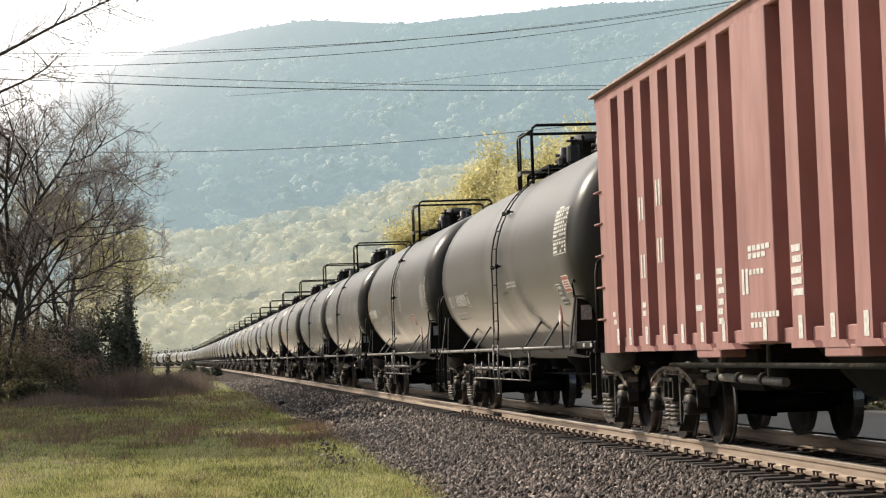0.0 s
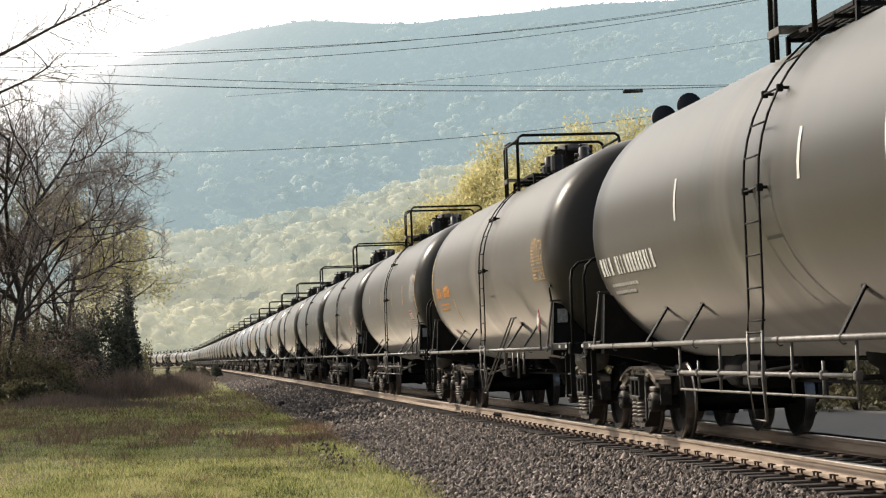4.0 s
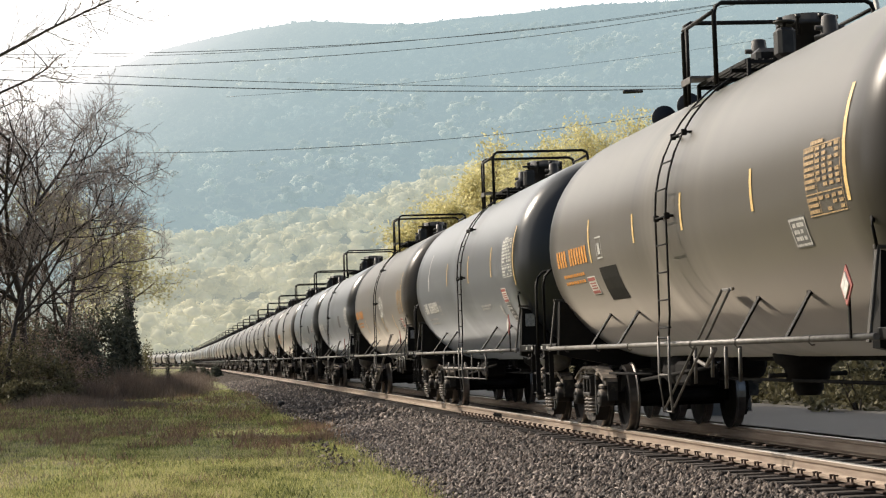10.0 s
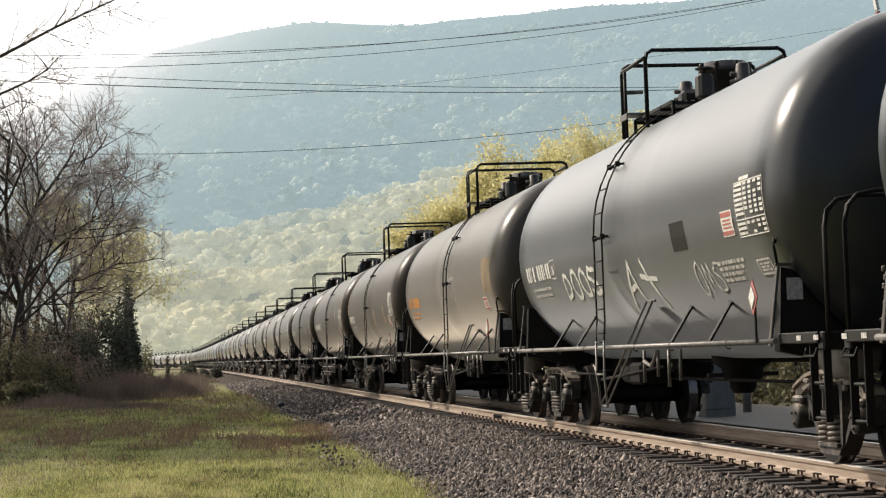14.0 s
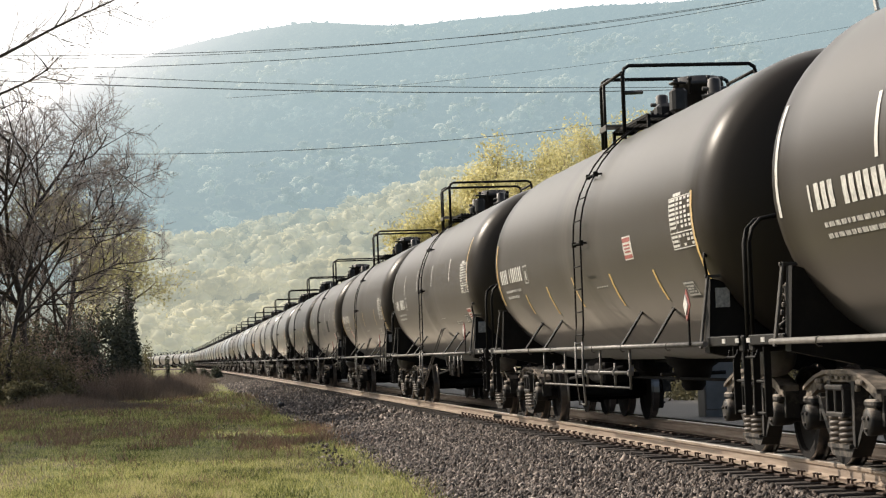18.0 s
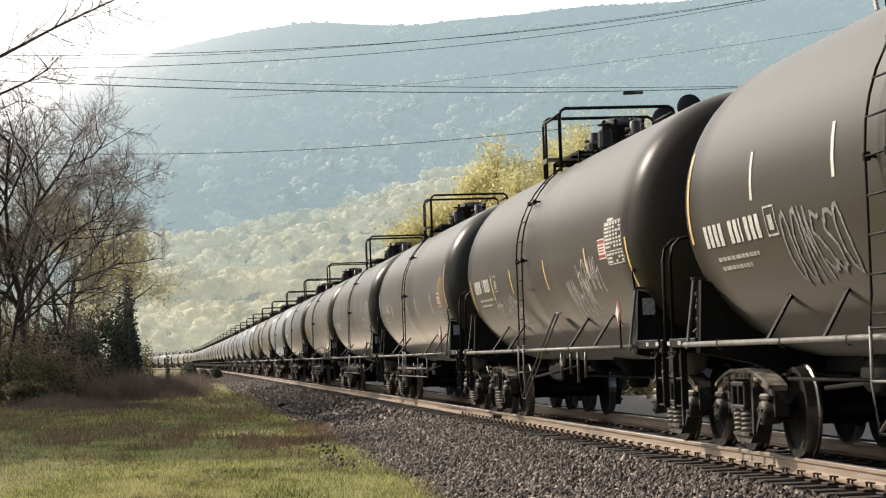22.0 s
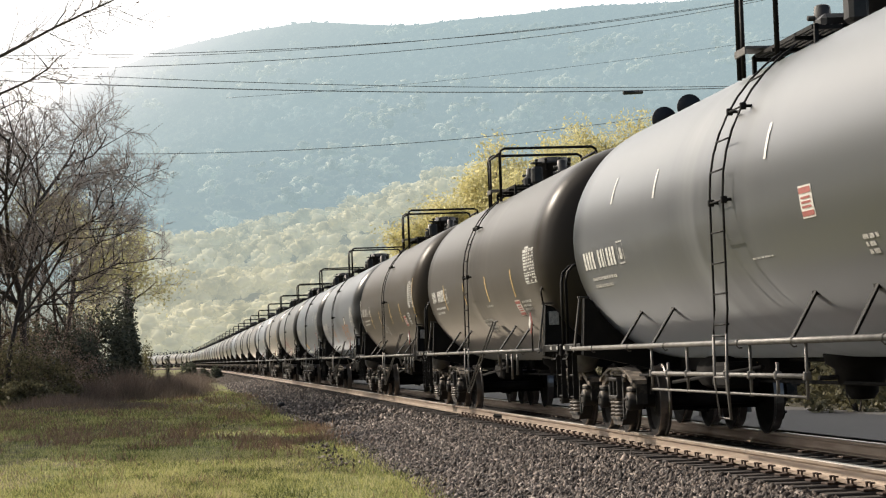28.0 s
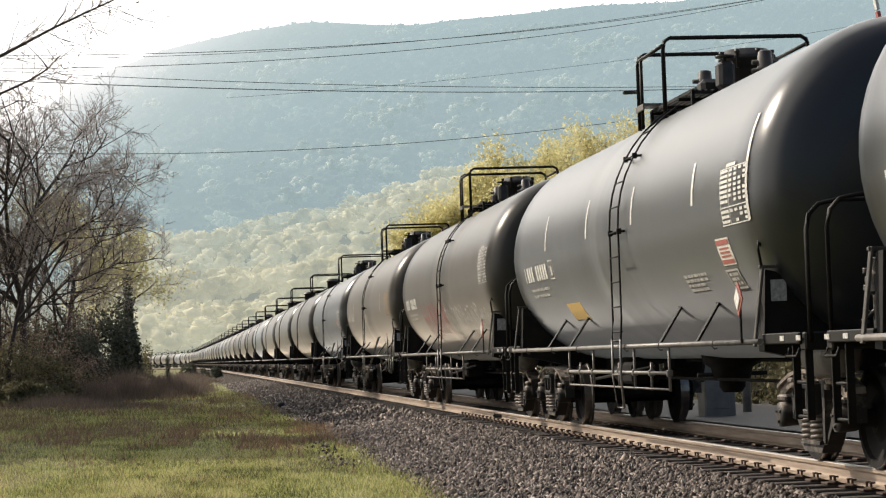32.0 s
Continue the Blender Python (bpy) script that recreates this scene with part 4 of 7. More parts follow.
def markings(car, style):
    """What is painted, stuck and stencilled on the flank that the train shows."""
    def mark(name, key, build, material, label="", y=0.0, parent=None):
        ob = part(name, shared(key, build, material), None, parent or car, label, at=pose(0, y, 0))
        return ob
    seed = int(style["mark"][0] * 100)
    y0, y1, a, ink = style["mark"]
    ink = INKS[ink]
    tagged(mark("reporting_mark", "mark_%s_%s" % (style["mark"][:3], ink.name), lambda: lettering(y0, y1, a, 8.0, seed), ink, "row of plain painted marking bars"), kind="stuff")
    small = M_AMBER if ink is M_AMBER else M_PALE
    tagged(mark("weight_stencil", "weights_%s_%s" % (style["mark"][:3], small.name),
                lambda: stencil(1.5, a - 8.0, a - 15.0, 2, seed + 1), small, "", y0 - 1.0), kind="stuff")
    if "box" in style:
        y, b = style["box"]
        mark("mark_box", "box_%d" % b, lambda: outline(0.17, -0.17, b + 5, b - 5).patch(0.08, -0.07, b + 2, b - 3), M_PALE, "small outlined square", y)
    if "panel" in style:
        y, a0, a1, k = style["panel"]
        tagged(mark("data_panel", "panel_%d_%d_%s" % (a0, a1, k), lambda: panel_print(a0, a1), {"w": M_WHITE, "p": M_PALE, "a": M_OCHRE}[k], "ruled data table of small painted bars", y), kind="stuff")
    if "label" in style:
        y, w, a0, a1 = style["label"]
        mark("warning_label", "label_%s" % (style["label"][1:],), lambda: warning(w, a0, a1), [M_REFLEXW, M_RED], "red and white warning label", y)
    if "plate" in style:
        y, a0, a1 = style["plate"]
        plate = mark("consolidated_plate", "plate_%d_%d" % (a0, a1), lambda: Mesh().patch(0.24, -0.24, a0, a1, 1.6235), M_PANEL, "dark stencilled plate with a pale outline", y)
        mark("plate_border", "plateline_%d_%d" % (a0, a1), lambda: outline(0.23, -0.23, a0 - 0.5, a1 + 0.5, 0.022), M_PALE, "", 0.0, plate)
        tagged(mark("plate_print", "plateprint_%d_%d" % (a0, a1), lambda: stencil(0.34, a0 - 2, a1 + 1.5, 3, 8), M_PALE, "", 0.0, plate), kind="stuff")
    for y, w, a0, a1, rows in style.get("rows", ()):
        tagged(mark("test_stencil", "rows_%s_%s_%s_%s" % (w, a0, a1, rows), lambda: stencil(w, a0, a1, rows, 9), M_PALE, "", y), kind="stuff")
    for y, w, a0, a1, k in style.get("patches", ()):
        mark("paint_patch", "patch_%s_%s_%s_%s" % (w, a0, a1, k), lambda: Mesh().patch(w * 0.36, -w * 0.36, a0, a1, 1.6225), {"d": M_BLACK, "l": M_PATCH, "y": M_REFLEX, "w": M_REFLEXW}[k],
             {"d": "fresh dark paint patch", "l": "pale cleaned patch", "y": "yellow label", "w": "white label"}[k], y)
    for y, b in style.get("disc", ()):
        mark("round_stencil", "disc_%d" % b, lambda: Mesh().patch(0.10, -0.10, b + 4, b - 4), M_PALE, "", y)
    for y, a0, a1, k in style.get("stripes", ()):
        mark("reflector_stripe", "stripe_%s_%s_%s" % (a0, a1, k), lambda: Mesh().patch(-0.04, 0.04, a0, a1), INKS[k] if k == "y" else M_REFLEXW, "retroreflective stripe", y)
    if "ring" in style:
        y, w, a0, a1 = style["ring"]
        mark("painted_ring", "ring", lambda: ring(w * 0.8, a0, a1), M_CHALK, "white spray-painted oval ring", y)
    for i, (y, w, a0, a1, k, *signs) in enumerate(style.get("paintings", ())):
        tagged(part("spray_paint", scrawl(int(y * 37) + i, y, w, a0, a1, {"b": 0.032, "g": 0.022}.get(k, 0.014), *signs), hue_of(k), car, {"c": "loose white spray-painted scrawl", "b": "bold white spray-painted tag",
             "g": "faint grey spray-painted scrawl", "o": "orange spray-painted scrawl", "r": "pink spray-painted scrawl"}[k]), kind="stuff")
    part("placard", shared("placard", placard_mesh, [M_RED, M_WHITE, M_BLACK]), None, car, "red and white diamond placard on a holder", at=pose(0, -6.75, 0))


TANKS = {}


def tank_cached(paint, full):
    key = (paint.name, full)
    if key not in TANKS:
        TANKS[key] = tank_mesh(56 if full else 28).data("tank", paint)
    return TANKS[key]


def strut_mesh():
    m = Mesh()
    a, b = Vector((-1.64, -0.2, 1.17)), Vector((-1.27, 0.2, 1.60))
    d = (b - a).normalized()
    w = Vector((0.5, 0, -0.8)).cross(d).normalized() * 0.021
    h = d.cross(w).normalized() * 0.012
    o = len(m.v)
    for p in (a, b):
        m.v += [tuple(p - w - h), tuple(p + w - h), tuple(p + w + h), tuple(p - w + h)]
    for q in ((0, 1, 2, 3), (7, 6, 5, 4), (0, 4, 5, 1), (1, 5, 6, 2), (2, 6, 7, 3), (3, 7, 4, 0)):
        m.face([o + i for i in q])
    m.box((-1.25, 0.24, 1.62), (0.06, 0.14, 0.1), 0.01)
    return m


def post_mesh():
    m = Mesh()
    a = Matrix.Rotation(radians(8), 3, "Y")
    m.box((-1.60, 0, 1.50), (0.025, 0.07, 0.76), 0.005, a)
    m.box((-1.48, 0, 1.86), (0.2, 0.05, 0.03), 0.004)
    return m


def placard_mesh():
    m = Mesh()
    for half, x, mat in ((0.15, -1.70, 0), (0.10, -1.712, 1)):
        o = len(m.v)
        for dx in (0.0, 0.012):
            for k in range(4):
                t = math.pi / 2 * k
                m.v.append((x + dx, half * math.cos(t), 1.58 + half * 1.1 * math.sin(t)))
        m.face((o, o + 1, o + 2, o + 3), False, mat), m.face((o + 7, o + 6, o + 5, o + 4), False, mat)
        for k in range(4):
            m.face((o + k, o + (k + 1) % 4, o + 4 + (k + 1) % 4, o + 4 + k), False, mat)
    m.box((-1.68, 0, 1.36), (0.02, 0.03, 0.4), 0.004, None, 2)
    return m


# ---- the train ----
CARS = [
    dict(paint='dusty', walkway=1, mark=(6.26, 3.96, -16.6, 'p'), box=(3.7, -17), panel=(-6.45, 18, -4, 'w'), label=(-6.38, 0.5, -15, -24), plate=(-5.72, -18, -30), rows=[(-1.69, 0.95, -12, -16, 2)]),
    dict(paint='dusty', note=' and white scrawls', walkway=1, mark=(6.64, 4.64, -11.7, 'w'), box=(4.0, -9), panel=(-6.45, 1, -15, 'p'), label=(-3.63, 0.5, -19, -28), stripes=[(6.93, 12, -20, 'y'), (1.4, -2, -16, 'y'), (0.0, 2, -14, 'w'), (-6.93, 8, -8, 'w')], paintings=[(2.99, 2.63, -13, -34, 'c'), (-1.35, 0.98, 14, -16, 'c'), (0.26, 0.89, -17, -25, 'c'), (-2.16, 1.34, -18, -37, 'c'), (1.58, 1.09, -21, -36, 'g')]),
    dict(paint='dusty', note=' and white stripes', mark=(6.32, 4.0, -5.8, 'w'), box=(3.7, -10), panel=(-6.45, 4, -14, 'p'), label=(-3.0, 0.47, -16, -26), stripes=[(6.93, 24, -10, 'w'), (4.2, 16, 0, 'w'), (1.5, 14, -4, 'w'), (-1.2, 14, -4, 'w'), (-3.8, 16, -4, 'w'), (-6.93, 24, -10, 'w')], rows=[(-0.37, 0.88, -26, -38, 4)], paintings=[(-2.0, 2.39, -23, -37, 'c'), (2.45, 2.42, -20, -39, 'c')]),
    dict(paint='dusty', walkway=1, mark=(6.83, 3.8, -15.8, 'w'), panel=(-6.16, 14, -4, 'w'), label=(-5.0, 0.5, -7, -17), plate=(-4.98, -16, -30), stripes=[(2.5, 12, -4, 'w'), (-2.1, 14, -2, 'w'), (-4.4, 14, -4, 'w'), (-6.4, 20, -8, 'w')]),
    dict(paint='tan', mark=(6.23, 4.16, -7.8, 'a'), panel=(-6.3, 6, -14, 'a'), label=(5.5, 0.31, -37, -43), stripes=[(6.8, 20, -16, 'y'), (3.8, -14, -30, 'y')]),
    dict(paint='pale', walkway=1, mark=(6.19, 3.79, -18.1, 'p'), box=(3.6, -19), panel=(-6.44, 12, -8, 'p'), label=(-5.42, 0.5, -15, -24), plate=(-5.54, -25, -35), stripes=[(4.4, 8, 0, 'w'), (1.1, 8, -8, 'y'), (-1.7, 6, -8, 'y'), (-4.3, 8, -10, 'y'), (-6.93, 16, -16, 'y')], rows=[(-3.2, 0.7, -24, -29, 3)], disc=[(-4.43, -26.7)]),
    dict(paint='dusty', note=' and orange stripes', walkway=1, mark=(6.5, 4.63, -9.9, 'w'), box=(4.1, -10), panel=(-5.92, 3, -14, 'p'), label=(-5.11, 0.47, -11, -20), stripes=[(4.5, -4, -20, 'y'), (1.5, -4, -20, 'y'), (-1.5, -4, -20, 'y'), (-4.3, -4, -20, 'y')], rows=[(-4.92, 1.26, -23, -28, 2)], paintings=[(-2.8, 0.56, 11, -9, 'c'), (-3.9, 0.89, 14, -8, 'c'), (-3.74, 0.79, -18, -29, 'c'), (2.96, 3.41, -15, -30, 'g'), (-0.35, 3.16, -20, -35, 'g')]),
    dict(paint='dusty', walkway=1, mark=(6.12, 4.15, -9.5, 'w'), box=(3.9, -10), panel=(-6.32, 4, -14, 'p'), label=(3.45, 0.5, -21, -30), plate=(-5.58, -25, -35), stripes=[(6.93, 24, -12, 'w'), (4.2, 12, -4, 'w'), (1.4, 14, -4, 'w'), (-1.4, 14, -4, 'w'), (-4.0, 16, -4, 'y')], rows=[(-1.96, 0.77, -26, -27, 1), (-3.78, 0.91, -26, -32, 3)]),
    dict(paint='tan', mark=(6.19, 3.93, -17.9, 'w'), box=(3.5, -18), panel=(-6.18, 14, -7, 'w'), label=(-4.0, 0.5, -22, -31), plate=(-5.49, -25, -36), stripes=[(4.4, 12, 0, 'w'), (1.7, 12, -6, 'y'), (-1.3, 12, -4, 'y'), (-4.3, 12, -4, 'y'), (-6.8, 24, -12, 'y')], rows=[(-2.92, 1.01, -25, -30, 3)], disc=[(-4.53, -28.1)]),
    dict(paint='tan', note=' and orange marks', mark=(6.48, 4.29, -7.2, 'a'), box=(3.5, -6), panel=(-6.0, 6, -14, 'a'), label=(4.42, 0.5, -18, -27), plate=(-5.07, -13, -23), stripes=[(4.1, 8, -12, 'y'), (1.4, 4, -8, 'y'), (-1.0, 6, -8, 'y'), (-3.8, 6, -8, 'y'), (-6.6, 22, -12, 'y')], patches=[(3.21, 1.46, -15, -31, 'd')]),
    dict(paint='gloss', walkway=1, mark=(6.08, 3.64, -16.9, 'w'), box=(3.4, -18), panel=(-6.29, 13, -8, 'w'), label=(-5.5, 0.5, -14, -23), plate=(-5.52, -24, -36), stripes=[(4.6, 24, -4, 'w'), (1.5, 12, -4, 'y'), (-1.6, 12, -6, 'y'), (-4.5, 12, -6, 'y'), (-6.93, 20, -14, 'y')], rows=[(-3.03, 1.22, -22, -26, 2)], disc=[(-4.59, -27.9)]),
    dict(paint='tan', note=' and white tag', mark=(6.65, 4.39, -8.4, 'a'), panel=(-5.98, 3, -15, 'a'), label=(-5.68, 0.5, -19, -28), plate=(-4.98, -21, -31), stripes=[(4.1, -14, -30, 'y'), (1.4, -14, -30, 'y'), (-1.0, -16, -30, 'y'), (-3.8, -14, -30, 'y'), (-6.5, 20, -14, 'y')], paintings=[(-1.32, 1.38, 4, -16, 'b')]),
    dict(paint='gloss', mark=(6.58, 4.5, -10.8, 'w'), panel=(-6.33, 4, -15, 'w'), label=(-6.02, 0.37, -27, -33), rows=[(-5.01, 0.95, -21, -29, 4), (-1.28, 0.74, -22, -23, 1)], patches=[(-3.29, 1.06, -2, -16, 'l')], paintings=[(3.38, 2.6, -7, -30, 'g')]),
    dict(paint='gloss', note=' and white tags', mark=(6.44, 4.41, -10.2, 'w'), box=(4.2, -10), panel=(-6.45, 3, -15, 'w'), label=(-5.58, 0.42, -5, -14), plate=(-6.39, -23, -30), rows=[(-5.26, 1.01, -22, -31, 4)], patches=[(-3.5, 0.89, -4, -15, 'd')], paintings=[(2.5, 3.03, -12, -28, 'b', (6, 1, 1, 2)), (-1.08, 2.2, -13, -37, 'b', (4, 5)), (-4.22, 1.36, -19, -36, 'c')]),
    dict(paint='tan', mark=(6.4, 4.3, -9, 'a'), panel=(-6.22, 6, -13, 'a'), label=(-5.58, 0.5, -16, -25), paintings=[(-1.25, 1.3, 12, -14, 'c')]),
    dict(paint='brown', mark=(6.44, 4.9, -9.8, 'w'), panel=(-6.3, 5, -14, 'w'), label=(-5.4, 0.5, -14, -24), stripes=[(6.93, 22, -4, 'y'), (1.5, -4, -20, 'y'), (-1.5, -4, -20, 'y'), (-4.3, -4, -20, 'y')], paintings=[(6.66, 0.52, 8, -8, 'g')]),
    dict(paint='brown', walkway=1, mark=(6.04, 3.81, -8.4, 'w'), box=(3.6, -9), panel=(-6.45, 5, -14, 'w'), label=(-5.46, 0.48, -14, -25), plate=(-5.46, -26, -34), stripes=[(6.93, 24, -12, 'w'), (4.2, 16, -2, 'w'), (1.6, 14, -4, 'w'), (-1.5, 14, -4, 'w'), (-4.2, 14, -4, 'w'), (-6.93, 24, -10, 'y')], rows=[(-3.8, 0.99, -25, -31, 3), (-2.12, 0.77, -25, -26, 1)]),
    dict(paint='brown', note=' and low stripes', walkway=1, mark=(6.49, 4.34, -7.7, 'w'), box=(4.0, -9), panel=(-6.3, 5, -14, 'w'), label=(-3.51, 0.47, -4, -14), plate=(-5.8, -27, -34), stripes=[(6.8, 12, -24, 'y'), (4.5, -20, -32, 'y'), (2.5, -18, -34, 'y'), (0.4, -16, -32, 'y'), (-2.1, -18, -34, 'y'), (-4.5, -20, -34, 'y'), (-6.8, 6, -28, 'y')], rows=[(-1.42, 0.75, -23, -24, 1)]),
    dict(paint='brown', mark=(6.29, 4.36, -7.9, 'w'), box=(4.0, -8), panel=(-6.4, 9, -10, 'w'), label=(-6.12, 0.5, -21, -33), plate=(-5.44, -25, -31), stripes=[(6.9, 22, -4, 'w'), (4.2, 16, 0, 'w'), (1.6, 16, 0, 'w'), (-1.2, 16, 0, 'w'), (-4.2, 16, 0, 'w'), (-6.8, 26, -8, 'y')], rows=[(-1.93, 0.7, -25, -26, 1), (-4.06, 0.74, -29, -32, 2)]),
    dict(paint='brown', mark=(6.5, 4.37, -7.9, 'w'), box=(4.3, -10), panel=(-6.22, 3, -15, 'w'), label=(4.5, 0.5, -21, -30), stripes=[(2.3, -4, -20, 'y'), (-0.8, -4, -20, 'y'), (-4.4, -4, -20, 'y'), (-6.9, -4, -28, 'y'), (6.9, -4, -24, 'y'), (4.5, -4, -20, 'y')], rows=[(-1.14, 0.78, -24, -26, 1), (-4.98, 0.82, -24, -31, 3)]),
    dict(paint='brown', note=' and grey scrawls', mark=(6.42, 4.31, -12.7, 'w'), box=(4.0, -12), panel=(-6.42, 5, -14, 'p'), label=(-5.34, 0.5, -20, -28), stripes=[(4.5, 12, -4, 'w'), (2.0, 12, -4, 'w'), (-1.9, 12, -4, 'w'), (-4.3, 12, -4, 'w'), (-6.8, 20, -12, 'y'), (6.93, 20, -14, 'y')], patches=[(-3.08, 0.96, -3, -17, 'd')], paintings=[(-0.9, 2.25, -10, -22, 'g'), (2.88, 2.23, -8, -36, 'g')]),
    dict(paint='brown', note=' and white scrawls', mark=(6.2, 4.37, -9.9, 'w'), box=(3.8, -10), panel=(-6.22, 4, -14, 'w'), label=(-5.47, 0.45, -2, -11), stripes=[(2.1, -4, -18, 'y'), (-1.1, -4, -20, 'y'), (-4.3, -4, -18, 'y'), (-6.9, -4, -26, 'y'), (6.7, -4, -24, 'y'), (4.2, -4, -20, 'y')], paintings=[(-3.28, 1.87, -17, -39, 'c'), (-4.28, 1.89, -7, -26, 'c'), (3.97, 0.91, -18, -31, 'c'), (2.62, 1.78, -18, -41, 'c')]),
    dict(paint='dusty', walkway=1, mark=(6.26, 4.41, -8.3, 'p'), box=(3.8, -9), panel=(-6.45, 3, -17, 'a'), label=(-5.75, 0.48, -6, -16), plate=(-5.92, -18, -29), stripes=[(1.4, -4, -20, 'y'), (-1.4, -6, -20, 'w'), (-4.3, -4, -20, 'w'), (-6.93, 14, -20, 'w'), (6.93, 10, -24, 'w'), (4.0, -6, -24, 'y')]),
    dict(paint='dusty', note=' and white ring', walkway=1, mark=(6.29, 4.21, -13.3, 'w'), box=(3.9, -13), panel=(-6.45, 4, -15, 'p'), label=(-6.0, 0.5, -23, -33), stripes=[(1.9, 12, -4, 'w'), (-2.2, 12, -4, 'w'), (-4.6, 12, -4, 'w'), (-6.9, 22, -12, 'w'), (6.9, 22, -12, 'w'), (4.3, 12, -4, 'w')], ring=(-4.98, 1.86, -10, -32)),
    dict(paint='tan', walkway=1, mark=(6.42, 3.97, -9.4, 'a'), panel=(-6.22, 4, -16, 'a'), label=(-5.17, 0.5, -11, -21), plate=(-5.21, -20, -29), stripes=[(3.9, 8, -4, 'w'), (-1.2, 12, -2, 'w'), (-3.6, 12, -6, 'w'), (-6.6, 20, -10, 'y')]),
    dict(paint='dusty', walkway=1, mark=(6.3, 4.2, -9, 'w'), panel=(-6.3, 6, -14, 'p'), label=(-5.4, 0.5, -14, -24), stripes=[(6.9, 22, -12, 'y'), (4.2, 12, -4, 'w'), (1.8, 12, -4, 'w'), (-1.3, 12, -4, 'w'), (-4.3, 12, -4, 'w'), (-6.9, 22, -12, 'y')]),
    dict(paint='gloss', walkway=1, mark=(6.42, 4.39, -10.6, 'w'), box=(4.1, -10), label=(-3.61, 0.37, -4, -14), stripes=[(4.6, 24, 12, 'w'), (2.2, 20, 8, 'w'), (-2.4, 20, 8, 'w')], rows=[(-1.82, 0.74, -23, -24, 1), (-4.94, 0.39, -22, -29, 3)]),
    dict(paint='brown', mark=(6.3, 4.32, -9.0, 'w'), box=(4.0, -10), panel=(-6.28, 4, -14, 'w'), label=(-4.34, 0.5, -22, -32), stripes=[(4.3, -2, -20, 'y'), (1.4, -4, -20, 'y'), (-1.5, -4, -20, 'y'), (-4.4, -4, -20, 'y')], rows=[(-1.38, 0.76, -22, -24, 1), (-5.22, 0.92, -23, -30, 3), (-0.29, 1.2, -31, -42, 4)]),
    dict(paint='umber', note=' and yellow stripes', mark=(6.47, 4.93, -6.0, 'p'), box=(4.2, -6), panel=(-6.45, 8, -11, 'w'), label=(-4.51, 0.5, -17, -27), plate=(-5.48, -15, -26), stripes=[(6.93, 8, -26, 'w'), (4.0, -8, -24, 'y'), (1.6, -8, -24, 'y'), (-1.4, -4, -22, 'y'), (-3.8, -6, -22, 'y'), (-6.93, 12, -20, 'y')], paintings=[(0.98, 1.51, -16, -33, 'c')]),
    dict(paint='gloss', note=' and coloured scrawls', mark=(6.52, 4.53, -10.3, 'w'), panel=(-6.38, 3, -15, 'w'), rows=[(-5.08, 0.92, -24, -32, 4)], patches=[(-3.46, 1.06, -4, -15, 'l'), (-3.46, 0.51, -5, -14, 'w')], paintings=[(-1.34, 2.38, -12, -37, 'c'), (-3.29, 2.96, -11, -34, 'o'), (2.11, 1.32, -13, -34, 'o'), (4.14, 1.55, -8, -29, 'g')]),
    dict(paint='gloss', walkway=1, mark=(6.08, 4.14, -10.2, 'w'), box=(3.8, -10), panel=(-6.45, 9, -10, 'w'), label=(-5.74, 0.5, -14, -24), plate=(-5.68, -25, -34), stripes=[(4.1, 18, 0, 'w'), (1.0, 18, 0, 'w'), (-1.8, 16, 0, 'w'), (-4.8, 16, 0, 'w'), (-6.93, 26, -10, 'w')], rows=[(-4.18, 0.96, -25, -33, 4)], patches=[(3.18, 1.41, -29, -39, 'y')]),
    dict(paint='dusty', note=' and pink paint', walkway=1, mark=(6.3, 4.3, -10, 'w'), panel=(-6.45, 14, -7, 'p'), paintings=[(1.72, 4.66, -10, -42, 'r'), (-2.64, 5.99, -17, -45, 'c'), (-5.06, 1.8, -20, -42, 'c')]),
    dict(paint='tan', mark=(6.3, 4.3, -8, 'p'), panel=(-6.2, 6, -14, 'a'), stripes=[(4.2, 8, -8, 'y'), (-4.2, 8, -8, 'y')]),
    dict(paint='gloss', mark=(6.4, 4.4, -10, 'w'), panel=(-6.4, 4, -15, 'w'), label=(-5.6, 0.43, -5, -14)),
]
LADDER = {0: -0.71, 1: -0.69, 2: 0.29, 3: -0.86, 4: -1.0, 5: -0.93, 6: -0.87, 7: -0.91, 8: 0.37, 9: -0.42, 10: -0.94, 11: -0.41, 12: 0.54, 13: 0.34, 14: -1.1, 16: -1.08, 17: -0.82, 18: 0.23, 19: 0.6, 20: 0.69, 21: 0.52, 22: 0.16, 23: -0.9, 24: 0.31, 25: -0.8, 26: -0.97, 27: 0.35, 28: -0.72, 29: 0.42, 30: -1.18, 31: -0.73}
NUDGE = {-1: -0.4, 0: -0.2, 1: -0.3, 2: 0.2, 3: -0.3, 4: 0.25, 5: 0.4, 6: 0.2, 7: 0.35, 8: 0.2, 10: 0.2, 12: 0.1, 13: 0.2, 17: -0.26, 19: -0.26, 20: -0.2, 21: -0.3, 22: 0.1, 23: 0.3, 26: 0.1, 28: -0.1, 29: -0.1, 30: 0.05}
COUNT = 74


def start_of(k):
    return 35.7 + PITCH * k + NUDGE.get(k, 0.0)


def gone(t):
    """Metres that the train has run; the last picture stands a thirtieth of a second before the end."""
    t = min(t, 31.968)
    return 16.891 * t - 0.01476 * t * t


